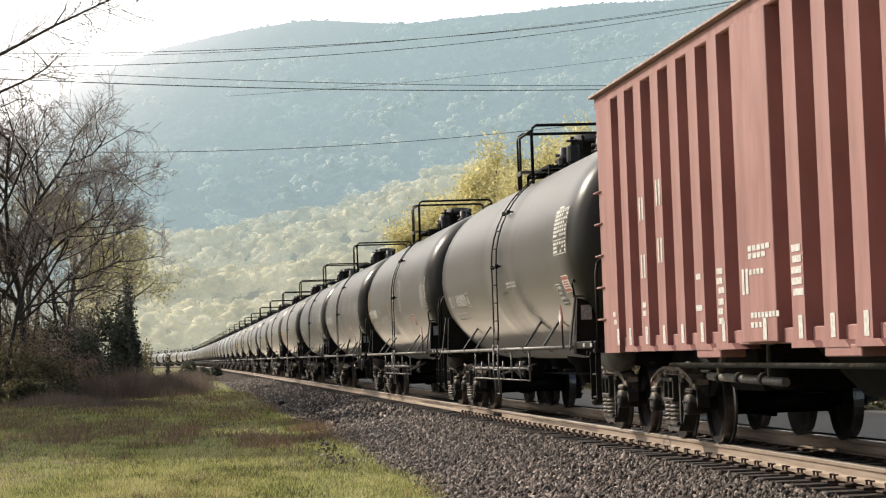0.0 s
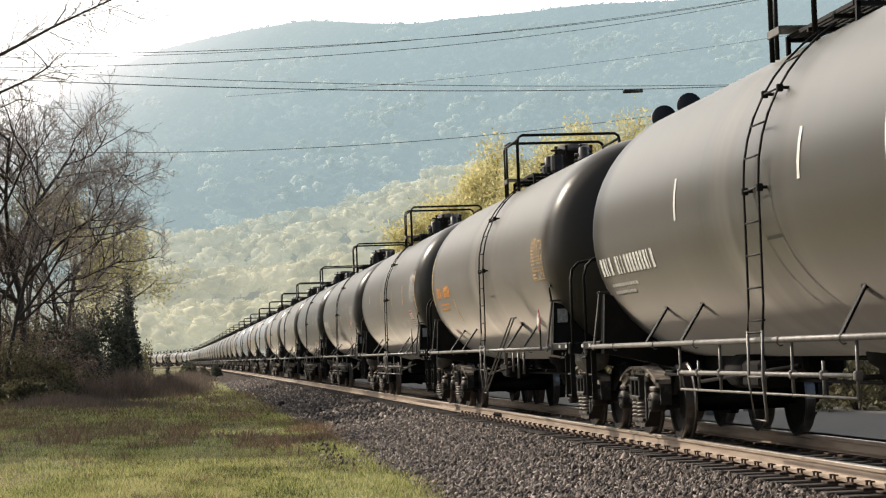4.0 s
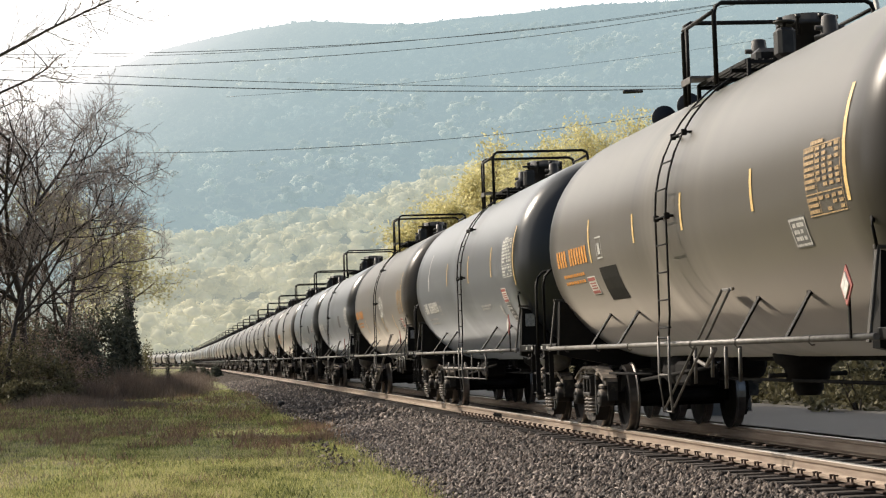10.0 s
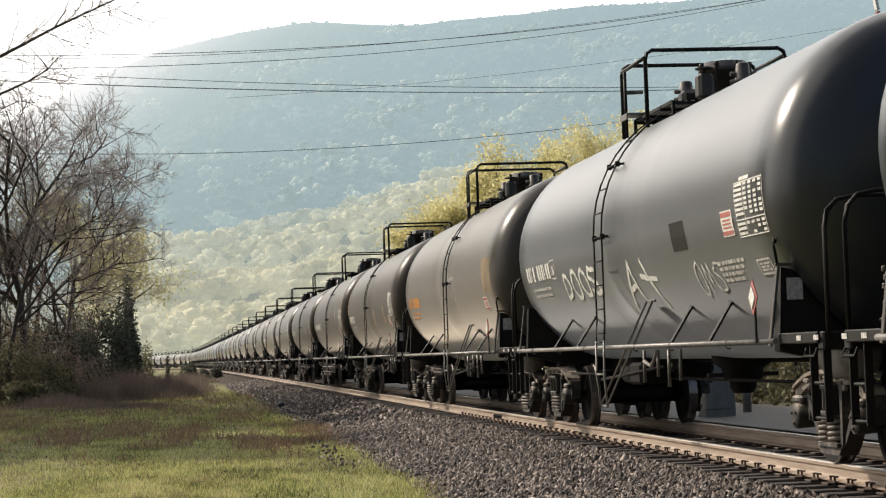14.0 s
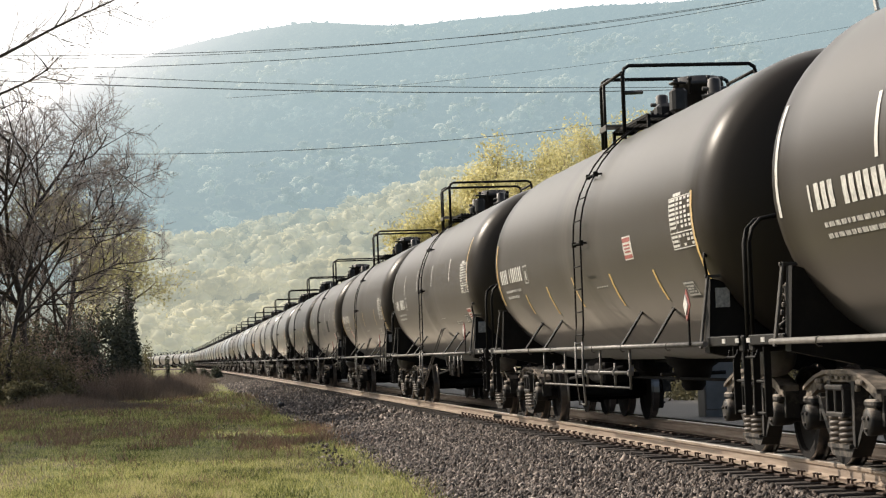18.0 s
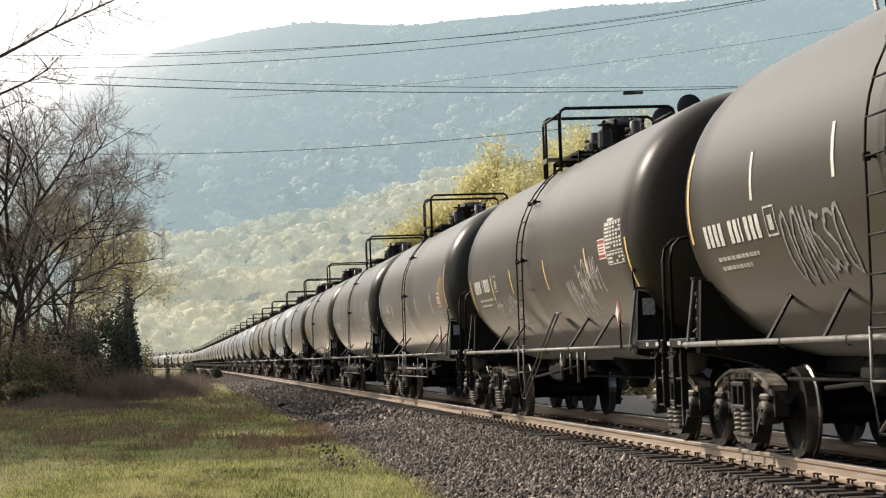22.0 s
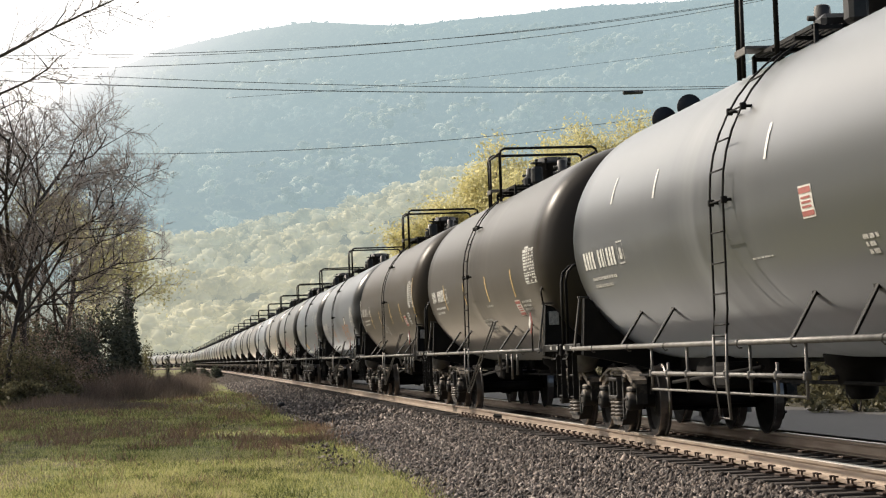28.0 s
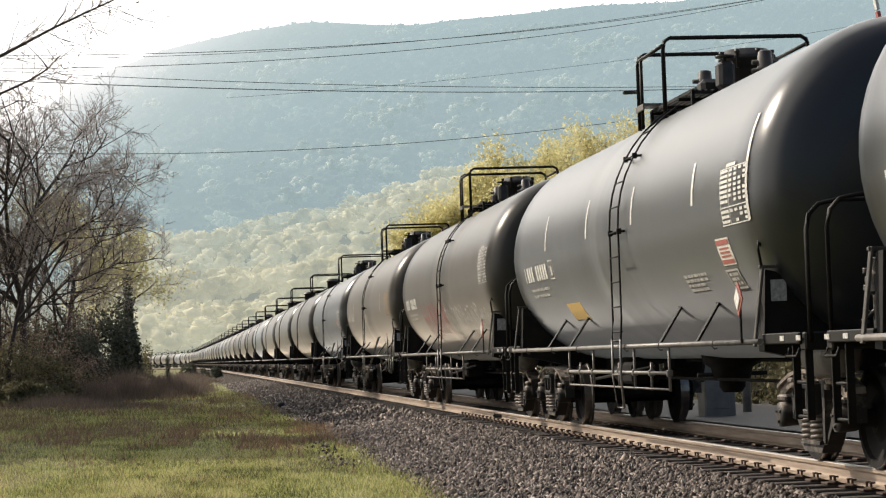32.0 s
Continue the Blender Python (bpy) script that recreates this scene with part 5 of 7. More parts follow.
TRAIN = []
made = {}
for k in range(COUNT):
    if k < len(CARS):
        car = tank_car(dict(CARS[k], shift=LADDER.get(k, 0.0)))
    else:
        paint = ("dusty", "brown", "tan", "gloss", "brown", "pale", "dusty")[k * 5 % 7]
        if paint in made:
            car = copy_thing(made[paint], Matrix.Identity(4))
        else:
            made[paint] = car = tank_car(dict(paint=paint), False)
    TRAIN.append((k, car))


def hopper_paint():
    n = Nodes("faded_red_oxide_paint", 0.6)
    f = n.noise(1.2, 6, 0.6, (1, 2.5, 0.6))
    c = n.ramp(f, [(0.3, (0.25, 0.115, 0.098)), (0.6, (0.36, 0.18, 0.158)), (0.85, (0.45, 0.25, 0.225))])
    n.color(c).bump(n.noise(8.0), 0.08, 0.02)
    return n.mat


M_HOPPER = hopper_paint()


RIBS = (6.4, 5.52, 4.64, 3.78, 2.93, 2.07, -0.52, -1.42, -2.27, -3.14, -4.01, -4.88, -5.75, -6.6)
M_RIM = plain("pale_worn_rim", (0.42, 0.33, 0.30), 0.6, 0.0, 0.3, 6.0)


def hopper_car():
    car = thing("hopper_car", "faded red ribbed steel hopper car ahead of the tank cars", "hopper car")
    half = 8.1
    body = Mesh()
    for s in (-1, 1):
        body.box((s * 1.38, 0, 2.68), (0.03, 2 * half, 3.02), 0.005)
    for s in (-1, 1):
        body.box((0, s * (half - 0.015), 2.95), (2.8, 0.03, 2.5), 0.005)
    body.box((0, 0, 1.6), (2.8, 13.0, 0.06), 0.01)
    part("body", body, M_HOPPER, car)
    for s in (-1, 1):
        part("top_chord", Mesh().box((s * 1.5, 0, 4.24), (0.22, 2 * half + 0.1, 0.14), 0.015), M_HOPPER, car)
        part("side_sill", Mesh().box((s * 1.5, 0, 1.2), (0.16, 2 * half, 0.14), 0.01), M_HOPPER, car)
    rib = Mesh().prism([(-0.19, 1.15), (0.19, 1.15), (0.19, 4.17), (-0.19, 4.17)], -1.64, -1.38).data("rib", M_HOPPER)
    foot = Mesh().prism([(-0.52, 1.09), (0.19, 1.09), (0.19, 1.15), (-0.40, 1.15)], -1.66, -1.40).data("rib_foot", M_HOPPER)
    pad = Mesh().box((-1.52, -0.3, 1.06), (0.26, 0.95, 0.10), 0.01).data("jacking_pad", M_HOPPER)
    for side in (0, 180):
        for y in RIBS:
            part("rib", rib, None, car, at=pose(0, y if side == 0 else -y, 0, 0, 0, side))
            if side == 0:
                part("rib_foot", foot, None, car, at=pose(0, y, 0))
        for y in (-7.46, 7.46):
            part("end_post", shared("end_post", lambda: Mesh().prism([(-0.45, 1.08), (0.45, 1.08), (0.45, 4.17), (-0.45, 4.17)], -1.64, -1.38), M_HOPPER), None, car, at=pose(0, y, 0, 0, 0, side))
    for y in (2.93, -1.42, -5.75):
        part("jacking_pad", pad, None, car, at=pose(0, y, 0))
    part("side_plate", Mesh().box((-1.51, 0.77, 2.66), (0.26, 1.22, 3.02), 0.008), M_HOPPER, car)
    part("roof_rim", Mesh().box((-1.56, 0, 4.325), (0.24, 2 * half + 0.2, 0.03), 0.004), M_RIM, car, "pale worn rim of the side")
    for y in (-4.6, 0.0, 4.6):
        m = Mesh()
        o = len(m.v)
        for x, w, z in ((1.3, 2.1, 1.7), (0.7, 0.6, 0.62)):
            for sx, sy in ((-1, -1), (1, -1), (1, 1), (-1, 1)):
                m.v.append((sx * x, y + sy * w, z))
        for k in range(4):
            m.face((k, (k + 1) % 4, 4 + (k + 1) % 4, 4 + k))
        m.face((4, 5, 6, 7))
        part("hopper_chute", m, M_UNDER, car, "sooty sloped discharge chute")
    for y in (-6.6, 6.6):
        truck_under(car, y, True)
        part("draft_sill", shared("draft_sill", sill_mesh, M_BLACK), None, car, at=pose(0, y * 1.07, 0))
    for s in (-1, 1):
        part("coupler", shared("coupler", coupler_mesh, M_UNDER), None, car, at=pose(0, s * 8.4, 0, 0, 0, 180 if s < 0 else 0))
        for z in (1.5, 1.9, 2.3, 2.7, 3.1):
            y = s * 7.95
            part("grab_iron", Mesh().tube([(-1.60, y - 0.2, z), (-1.66, y - 0.18, z), (-1.66, y + 0.18, z), (-1.60, y + 0.2, z)], 0.014, 5), M_HOPPER, car)
    r = random.Random(5)

    def mark(x, y, z, w, h):
        part("marking_bar", Mesh().box((x, y, z), (0.004, w, h)), M_WHITE, car)
    for y in RIBS + (0.6, 7.1, -7.1):
        mark(-1.644, y - 0.06, 1.27, 0.12, 0.2)
    # lettering bars, rib by rib
    for y, z, h in ((5.52, 2.72, 0.27), (5.52, 2.06, 0.27), (4.64, 2.84, 0.29), (4.64, 2.20, 0.27)):
        mark(-1.644, y - 0.09, z, 0.07, h)
        mark(-1.644, y + 0.06, z, 0.07, h)
    for y, z, w, n in ((5.52, 1.62, 0.18, 2), (2.93, 1.84, 0.2, 1), (2.93, 1.52, 0.26, 1), (2.07, 1.86, 0.22, 3), (2.07, 1.56, 0.2, 3), (7.2, 1.55, 0.14, 2), (-0.52, 1.95, 0.26, 2), (-0.52, 1.76, 0.3, 3), (-5.75, 1.8, 0.25, 3)):
        for i in range(n):
            mark(-1.644, y + r.uniform(-0.03, 0.03), z - i * 0.095, w, 0.06)
    for z, w, n in ((2.02, 0.12, 5), (1.95, 0.12, 4), (1.80, 0.10, 4), (1.40, 0.09, 8), (1.31, 0.1, 3)):
        for i in range(n):
            mark(-1.644, 0.95 - i * (w + 0.03), z, w, 0.05)
    mark(-1.644, 1.22, 1.72, 0.08, 0.24)
    mark(-1.644, 1.08, 1.72, 0.08, 0.24)
    part("brake_pipe", Mesh().tube([(-1.25, -6.0, 0.92), (-1.25, 6.0, 0.92)], 0.03, 6), M_CAST, car)
    part("air_pipe", Mesh().tube([(-1.22, 4.3, 0.80), (-1.22, 1.4, 0.76)], 0.045, 10), M_PIPE, car, "pale air pipe with collars")
    for y in (3.9, 3.1, 2.2):
        part("pipe_collar", Mesh().tube([(-1.22, y, 0.79), (-1.22, y - 0.1, 0.787)], 0.062, 10), M_CAST, car)
    part("pipe_hanger", Mesh().tube([(-1.24, 1.9, 0.76), (-1.24, 1.9, 1.12), (-1.24, 1.7, 1.14)], 0.02, 6), M_PIPE, car)
    part("brake_lever", Mesh().box((-1.15, 4.0, 1.0), (0.05, 0.5, 0.10), 0.01, Matrix.Rotation(radians(-38), 3, "X")), M_CHORD, car, "dusty brake lever")
    part("gate_crank", Mesh().lathe([(-0.3, 0.03), (-0.28, 0.07), (0.28, 0.07), (0.3, 0.03)], 10, (-1.25, -2.2, 0.66)).box((-1.2, -2.9, 0.70), (0.2, 0.3, 0.22), 0.03), M_CHORD, car)
    part("air_reservoir", Mesh().lathe([(-0.6, 0.08), (-0.55, 0.2), (0.55, 0.2), (0.6, 0.08)], 14, (-0.95, -2.4, 0.8)), M_UNDER, car)
    part("brake_cylinder", Mesh().lathe([(-0.35, 0.06), (-0.33, 0.15), (0.33, 0.15), (0.5, 0.04)], 12, (-0.95, 2.3, 0.82)), M_UNDER, car)
    return car


TRAIN.insert(0, (-1, hopper_car()))

# ---- hills ----
COLS = [-400, 100, 200, 300, 450, 560, 760, 930, 1040, 1568, 2400]
RIDGE = [156, 273, 308, 328, 347, 354, 352, 360, 365, 385, 393]
FCOLS = [-400, 0, 250, 420, 690, 1000, 2400]
FRONT = [20, 45, 60, 66, 76, 95, 110]


def column(x, y):
    return 324.6 + x * 3731 / (0.985 * np.maximum(y, 50))


def hill_z(x, y):
    c = column(x, y)
    f = np.interp(c, FCOLS, FRONT)
    m = np.interp(c, COLS, RIDGE)
    lump = 5 * np.sin(x * 0.021 + y * 0.011) + 4 * np.sin(x * 0.043 - y * 0.017 + 1)
    t = np.clip((y - 760) / 330, 0, 1)
    z = f * t ** 1.15 - 1.0
    # three wooded steps with hollows between them
    z = z + 8.5 * np.sin((y - 775) / 110.0 * 2 * math.pi + x * 0.012) * np.clip((y - 765) / 60, 0, 1) * np.clip((1130 - y) / 60, 0, 1)
    z -= 14 * np.exp(-((y - 1180) / 90.0) ** 2)
    s = np.clip((y - 1180) / 1020, 0, 1)
    z = z + (m - f) * s ** 0.95
    z = z + lump * np.clip((y - 800) / 200, 0, 1) * (1 - 0.8 * np.clip((y - 1900) / 300, 0, 1)) - np.clip((y - 2200) / 300, 0, 1) * 60
    return np.where(y < 765, -1.5, z)


def hazy(name, stops, amount, glow=0.0, trees=True):
    """Spring woods with the valley's bright haze painted in, as emission mixed over the surface."""
    n = Nodes(name, 0.95, 0.0, 0.1)
    p = n.place()
    f = n.math("ADD", n.math("MULTIPLY", n.noise(0.075, 2, 0.5, None, p), 0.62), n.math("MULTIPLY", n.noise(0.008, 2, 0.5, None, p), 0.30))
    c = n.ramp(n.math("ADD", f, 0.04), stops)
    n.color(c)
    surf = n.b.outputs[0]
    if glow:
        tr = n.t.nodes.new("ShaderNodeBsdfTranslucent")
        n.link(c, tr.inputs[0])
        ms = n.add("ShaderNodeMixShader")
        ms.inputs[0].default_value = glow
        n.link(surf, ms.inputs[1])
        n.link(tr.outputs[0], ms.inputs[2])
        surf = ms.outputs[0]
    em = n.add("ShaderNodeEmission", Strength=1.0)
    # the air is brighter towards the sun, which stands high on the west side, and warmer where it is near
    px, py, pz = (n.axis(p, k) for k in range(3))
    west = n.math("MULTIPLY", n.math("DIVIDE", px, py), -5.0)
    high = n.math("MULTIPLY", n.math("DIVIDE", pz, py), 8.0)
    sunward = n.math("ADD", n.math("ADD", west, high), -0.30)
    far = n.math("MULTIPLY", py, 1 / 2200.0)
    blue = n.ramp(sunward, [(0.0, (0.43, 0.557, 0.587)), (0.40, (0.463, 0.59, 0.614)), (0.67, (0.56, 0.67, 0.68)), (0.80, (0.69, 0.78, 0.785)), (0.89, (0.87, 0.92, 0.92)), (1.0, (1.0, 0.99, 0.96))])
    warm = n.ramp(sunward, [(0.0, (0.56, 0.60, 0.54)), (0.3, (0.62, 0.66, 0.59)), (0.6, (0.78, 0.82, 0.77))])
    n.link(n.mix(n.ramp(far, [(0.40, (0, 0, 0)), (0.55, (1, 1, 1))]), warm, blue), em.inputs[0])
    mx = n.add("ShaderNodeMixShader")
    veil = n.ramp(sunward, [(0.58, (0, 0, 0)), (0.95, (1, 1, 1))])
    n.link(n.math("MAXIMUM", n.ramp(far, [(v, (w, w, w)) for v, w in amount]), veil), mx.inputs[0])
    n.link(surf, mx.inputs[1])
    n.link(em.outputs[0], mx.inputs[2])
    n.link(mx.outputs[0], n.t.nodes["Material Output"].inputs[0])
    return n.mat


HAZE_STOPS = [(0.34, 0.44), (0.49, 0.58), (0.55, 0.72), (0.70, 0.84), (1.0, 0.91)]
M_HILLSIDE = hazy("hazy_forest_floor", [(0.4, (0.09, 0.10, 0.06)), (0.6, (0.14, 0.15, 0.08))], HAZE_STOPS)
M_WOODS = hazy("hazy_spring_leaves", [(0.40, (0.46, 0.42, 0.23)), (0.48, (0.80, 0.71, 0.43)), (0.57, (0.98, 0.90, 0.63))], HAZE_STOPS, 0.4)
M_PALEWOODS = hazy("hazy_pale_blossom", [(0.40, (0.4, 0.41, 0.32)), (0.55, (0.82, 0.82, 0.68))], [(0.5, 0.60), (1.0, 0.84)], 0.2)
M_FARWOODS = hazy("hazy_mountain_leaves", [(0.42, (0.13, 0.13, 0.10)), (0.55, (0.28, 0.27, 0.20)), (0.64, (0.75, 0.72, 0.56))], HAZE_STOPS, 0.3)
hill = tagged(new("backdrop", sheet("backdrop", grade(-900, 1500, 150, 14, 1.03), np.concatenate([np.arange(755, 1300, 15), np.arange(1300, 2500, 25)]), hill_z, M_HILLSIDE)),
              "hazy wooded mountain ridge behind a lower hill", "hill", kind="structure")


def ball(level):
    """An icosahedron, split level times: unit corners and triangles."""
    g = (1 + 5 ** 0.5) / 2
    v = [Vector(p).normalized() for p in ((-1, g, 0), (1, g, 0), (-1, -g, 0), (1, -g, 0), (0, -1, g), (0, 1, g), (0, -1, -g), (0, 1, -g), (g, 0, -1), (g, 0, 1), (-g, 0, -1), (-g, 0, 1))]
    f = [(0, 11, 5), (0, 5, 1), (0, 1, 7), (0, 7, 10), (0, 10, 11), (1, 5, 9), (5, 11, 4), (11, 10, 2), (10, 7, 6), (7, 1, 8),
         (3, 9, 4), (3, 4, 2), (3, 2, 6), (3, 6, 8), (3, 8, 9), (4, 9, 5), (2, 4, 11), (6, 2, 10), (8, 6, 7), (9, 8, 1)]
    for _ in range(level):
        seen, out = {}, []

        def mid(a, b):
            k = (min(a, b), max(a, b))
            if k not in seen:
                seen[k] = len(v)
                v.append(((v[a] + v[b]) / 2).normalized())
            return seen[k]
        for a, b, c in f:
            ab, bc, ca = mid(a, b), mid(b, c), mid(c, a)
            out += [(a, ab, ca), (b, bc, ab), (c, ca, bc), (ab, bc, ca)]
        f = out
    return np.array(v), np.array(f)


def crown_template(seed, count, level, cards, size, fat=(0.10, 0.19)):
    """A far tree's crown: ragged leafy masses with loose flakes round their edges."""
    r = np.random.RandomState(seed)
    V, F, o = [], [], 0
    bv, bf = ball(level)
    lobes = []
    for i in range(count):
        a = 6.28 * i / count + r.uniform(-0.4, 0.4)
        w = 0.42 * r.uniform(0.05, 1.0) ** 0.6
        lobes.append((w * math.cos(a), w * math.sin(a), 0.32 + 0.62 * r.uniform() * (1 - 0.9 * w), r.uniform(*fat)))
    for lx, ly, lz, lr in lobes:
        rag = 1 + 0.32 * r.normal(size=(len(bv), 1)).clip(-1.5, 1.5)
        V.append(bv * rag * [lr, lr, lr * 0.85] + [lx, ly, lz])
        F.append(bf + o)
        o += len(bv)
    for i in range(cards):
        lx, ly, lz, lr = lobes[i % count]
        d = r.normal(size=3)
        d /= np.linalg.norm(d)
        d[2] = abs(d[2]) * 0.9 - 0.1
        c = np.array([lx, ly, lz]) + d * lr * r.uniform(1.0, 1.3)
        a = np.cross(d, [0.3, 0.5, 0.81])
        a /= np.linalg.norm(a)
        b = np.cross(d, a)
        s = size * r.uniform(0.5, 1.2)
        V.append(np.array([c - a * s, c + b * s * 0.8, c + a * s]))
        F.append(np.array([(o, o + 1, o + 2)]))
        o += 3
    return np.concatenate(V), np.concatenate(F)


def woods(name, places, heights, shape, seed, label, leaf):
    tm = [crown_template(seed + i, *shape) for i in range(6)]
    r = np.random.RandomState(seed)
    V, F, o = [], [], 0
    for (x, y, z), h in zip(places, heights):
        v, f = tm[r.randint(6)]
        t = r.uniform(0, 6.28)
        rot = np.array([[math.cos(t), -math.sin(t), 0], [math.sin(t), math.cos(t), 0], [0, 0, 1]])
        wide = r.uniform(0.85, 1.35)
        V.append((v * [wide, wide, 1]) @ rot.T * h + [x, y, z])
        F.append(f + o)
        o += len(v)
    return tagged(new(name, arrays(name, np.concatenate(V), np.concatenate(F), leaf, True)), label, "trees", kind="stuff")


def scatter(n, c0, c1, y0, y1, seed, power=1.0):
    r = np.random.RandomState(seed)
    y = y0 + (y1 - y0) * r.uniform(size=n) ** power
    c = r.uniform(c0, c1, size=n)
    x = (c - 324.6) / 3731 * 0.985 * y
    z = hill_z(x, y)
    return np.stack([x, y, z - 2.0], 1), r


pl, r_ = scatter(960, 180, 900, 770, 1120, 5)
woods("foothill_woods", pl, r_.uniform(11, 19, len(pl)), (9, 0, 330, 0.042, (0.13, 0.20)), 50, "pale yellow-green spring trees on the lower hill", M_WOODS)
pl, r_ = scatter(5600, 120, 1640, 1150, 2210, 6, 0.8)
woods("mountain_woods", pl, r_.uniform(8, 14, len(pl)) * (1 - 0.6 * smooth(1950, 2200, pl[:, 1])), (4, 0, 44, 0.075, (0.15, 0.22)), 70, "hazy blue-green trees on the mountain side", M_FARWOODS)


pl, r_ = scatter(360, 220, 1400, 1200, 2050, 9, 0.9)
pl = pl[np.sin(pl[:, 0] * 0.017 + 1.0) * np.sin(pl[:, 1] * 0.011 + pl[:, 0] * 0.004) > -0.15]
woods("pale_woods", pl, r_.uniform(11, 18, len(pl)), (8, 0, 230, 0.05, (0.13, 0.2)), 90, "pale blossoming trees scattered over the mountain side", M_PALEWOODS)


# bright hazy sky behind the ridge; glowing dome extended unseen to brighten the tanks
def sky_backdrop():
    n = Nodes("bright_hazy_sky", 1.0)
    em = n.add("ShaderNodeEmission", Color=(1.0, 0.985, 0.95, 1), Strength=1.75)
    n.link(em.outputs[0], n.t.nodes["Material Output"].inputs[0])
    V, F = [], []
    rise = (-1, 8, 16, 24, 32, 40, 48, 56, 64)
    for i in range(35):
        a = radians(-105 + i * 5.0)
        for up in rise:
            e = radians(up)
            V.append((3300 * math.cos(e) * math.sin(a), 3300 * math.cos(e) * math.cos(a), 3300 * math.sin(e)))
    w = len(rise)
    for i in range(34):
        for k in range(w - 1):
            F.append((i * w + k, i * w + k + 1, i * w + k + 1 + w, i * w + k + w))
    ob = tagged(new("backdrop", arrays("sky_backdrop", V, F, n.mat)), "white hazy morning sky beyond the mountain", "sky", kind="structure")
    ob.visible_shadow = False


sky_backdrop()


# ---- trees ----
M_BARK = plain("grey_brown_bark", (0.075, 0.062, 0.052), 0.9, 0.0, 0.4, 8.0, 0.4)
M_TWIG = plain("thin_brown_twigs", (0.36, 0.30, 0.26), 0.9, 0.0, 0.3, 5.0, 0.0)


def leaf_material(name, low, high, glow=0.25):
    n = Nodes(name, 0.7, 0.0, 0.2)
    g = n.island()
    c = n.ramp(g, [(0.0, low), (1.0, high)])
    n.color(c)
    tr = n.t.nodes.new("ShaderNodeBsdfTranslucent")
    n.link(c, tr.inputs[0])
    mx = n.add("ShaderNodeMixShader")
    mx.inputs[0].default_value = glow
    n.link(n.b.outputs[0], mx.inputs[1])
    n.link(tr.outputs[0], mx.inputs[2])
    n.link(mx.outputs[0], n.t.nodes["Material Output"].inputs[0])
    return n.mat


M_YELLOW = leaf_material("yellow_spring_leaves", (0.50, 0.455, 0.20), (0.82, 0.755, 0.43), 0.5)
M_BUD = leaf_material("green_buds", (0.26, 0.24, 0.07), (0.48, 0.44, 0.16), 0.4)
M_OLIVE = leaf_material("yellow_brown_young_leaves", (0.44, 0.40, 0.20), (0.72, 0.67, 0.37), 0.5)
M_EVERGREEN = leaf_material("dark_evergreen_leaves", (0.06, 0.066, 0.05), (0.18, 0.185, 0.13), 0.2)
M_IVY = leaf_material("dull_green_leaves", (0.09, 0.083, 0.05), (0.26, 0.235, 0.13), 0.35)
M_DRY = leaf_material("dry_brown_stalks", (0.20, 0.15, 0.12), (0.40, 0.30, 0.24))


class Tree:
    def __init__(self, seed, fine=0.006):
        self.fine = fine
        self.r = random.Random(seed)
        self.wood, self.twigs = Mesh(), ([], [])
        self.tips = []

    def limb(self, p, d, length, rad, depth, droop=0.0, spread=0.6, kids=(3, 5)):
        r = self.r
        seg = 4 if depth > 1 else 3
        pts = [p]
        q, dd = p.copy(), d.copy()
        for i in range(seg):
            dd = (dd + Vector((r.gauss(0, 0.13), r.gauss(0, 0.13), r.gauss(0.05, 0.08) - droop))).normalized()
            q = q + dd * (length / seg)
            pts.append(q.copy())
        if depth > 1:
            self.wood.tube(pts, rad, 6 if rad > 0.05 else 4, False, rad * 0.5)
        else:
            V, F = self.twigs
            for a, b in zip(pts, pts[1:]):
                w = (b - a).cross(Vector((r.gauss(0, 1), r.gauss(0, 1), r.gauss(0, 1)))).normalized() * rad
                u = (b - a).cross(w).normalized() * rad
                o = len(V)
                V += [tuple(a + w), tuple(a - w * 0.5 + u), tuple(a - w * 0.5 - u), tuple(b + w * 0.6), tuple(b - w * 0.3 + u * 0.6), tuple(b - w * 0.3 - u * 0.6)]
                F += [(o, o + 1, o + 4, o + 3), (o + 1, o + 2, o + 5, o + 4), (o + 2, o, o + 3, o + 5)]
            self.tips += pts[1:]
        if depth <= 0:
            return
        n = r.randint(*kids)
        for i in range(n):
            f = 0.3 + 0.7 * (i + r.random()) / n
            j = min(int(f * seg), seg - 1)
            base = pts[j].lerp(pts[j + 1], f * seg - j)
            main = (pts[j + 1] - pts[j]).normalized()
            side = main.cross(Vector((r.gauss(0, 1), r.gauss(0, 1), r.gauss(0, 1)))).normalized()
            way = (main * (1 - spread * 0.6) + side * spread + Vector((0, 0, 0.15))).normalized()
            self.limb(base, way, length * r.uniform(0.46, 0.66), max(self.fine, rad * r.uniform(0.42, 0.6)), depth - 1, droop, spread, kids)


def leaves(tips, per, spread, size, seed, long=1.6):
    """Leaf flakes about the ends of the twigs."""
    r = np.random.RandomState(seed)
    t = np.repeat(np.array([tuple(p) for p in tips]), per, 0)
    t = t + r.normal(size=t.shape) * spread
    n = len(t)
    a = r.normal(size=(n, 3))
    a /= np.linalg.norm(a, axis=1)[:, None]
    b = np.cross(a, r.normal(size=(n, 3)))
    b /= np.linalg.norm(b, axis=1)[:, None]
    s = size * r.uniform(0.6, 1.3, (n, 1))
    V = np.stack([t - a * s * long, t + b * s * 0.6, t + a * s * long, t - b * s * 0.6], 1).reshape(-1, 3)
    F = np.arange(4 * n).reshape(n, 4)
    return V, F


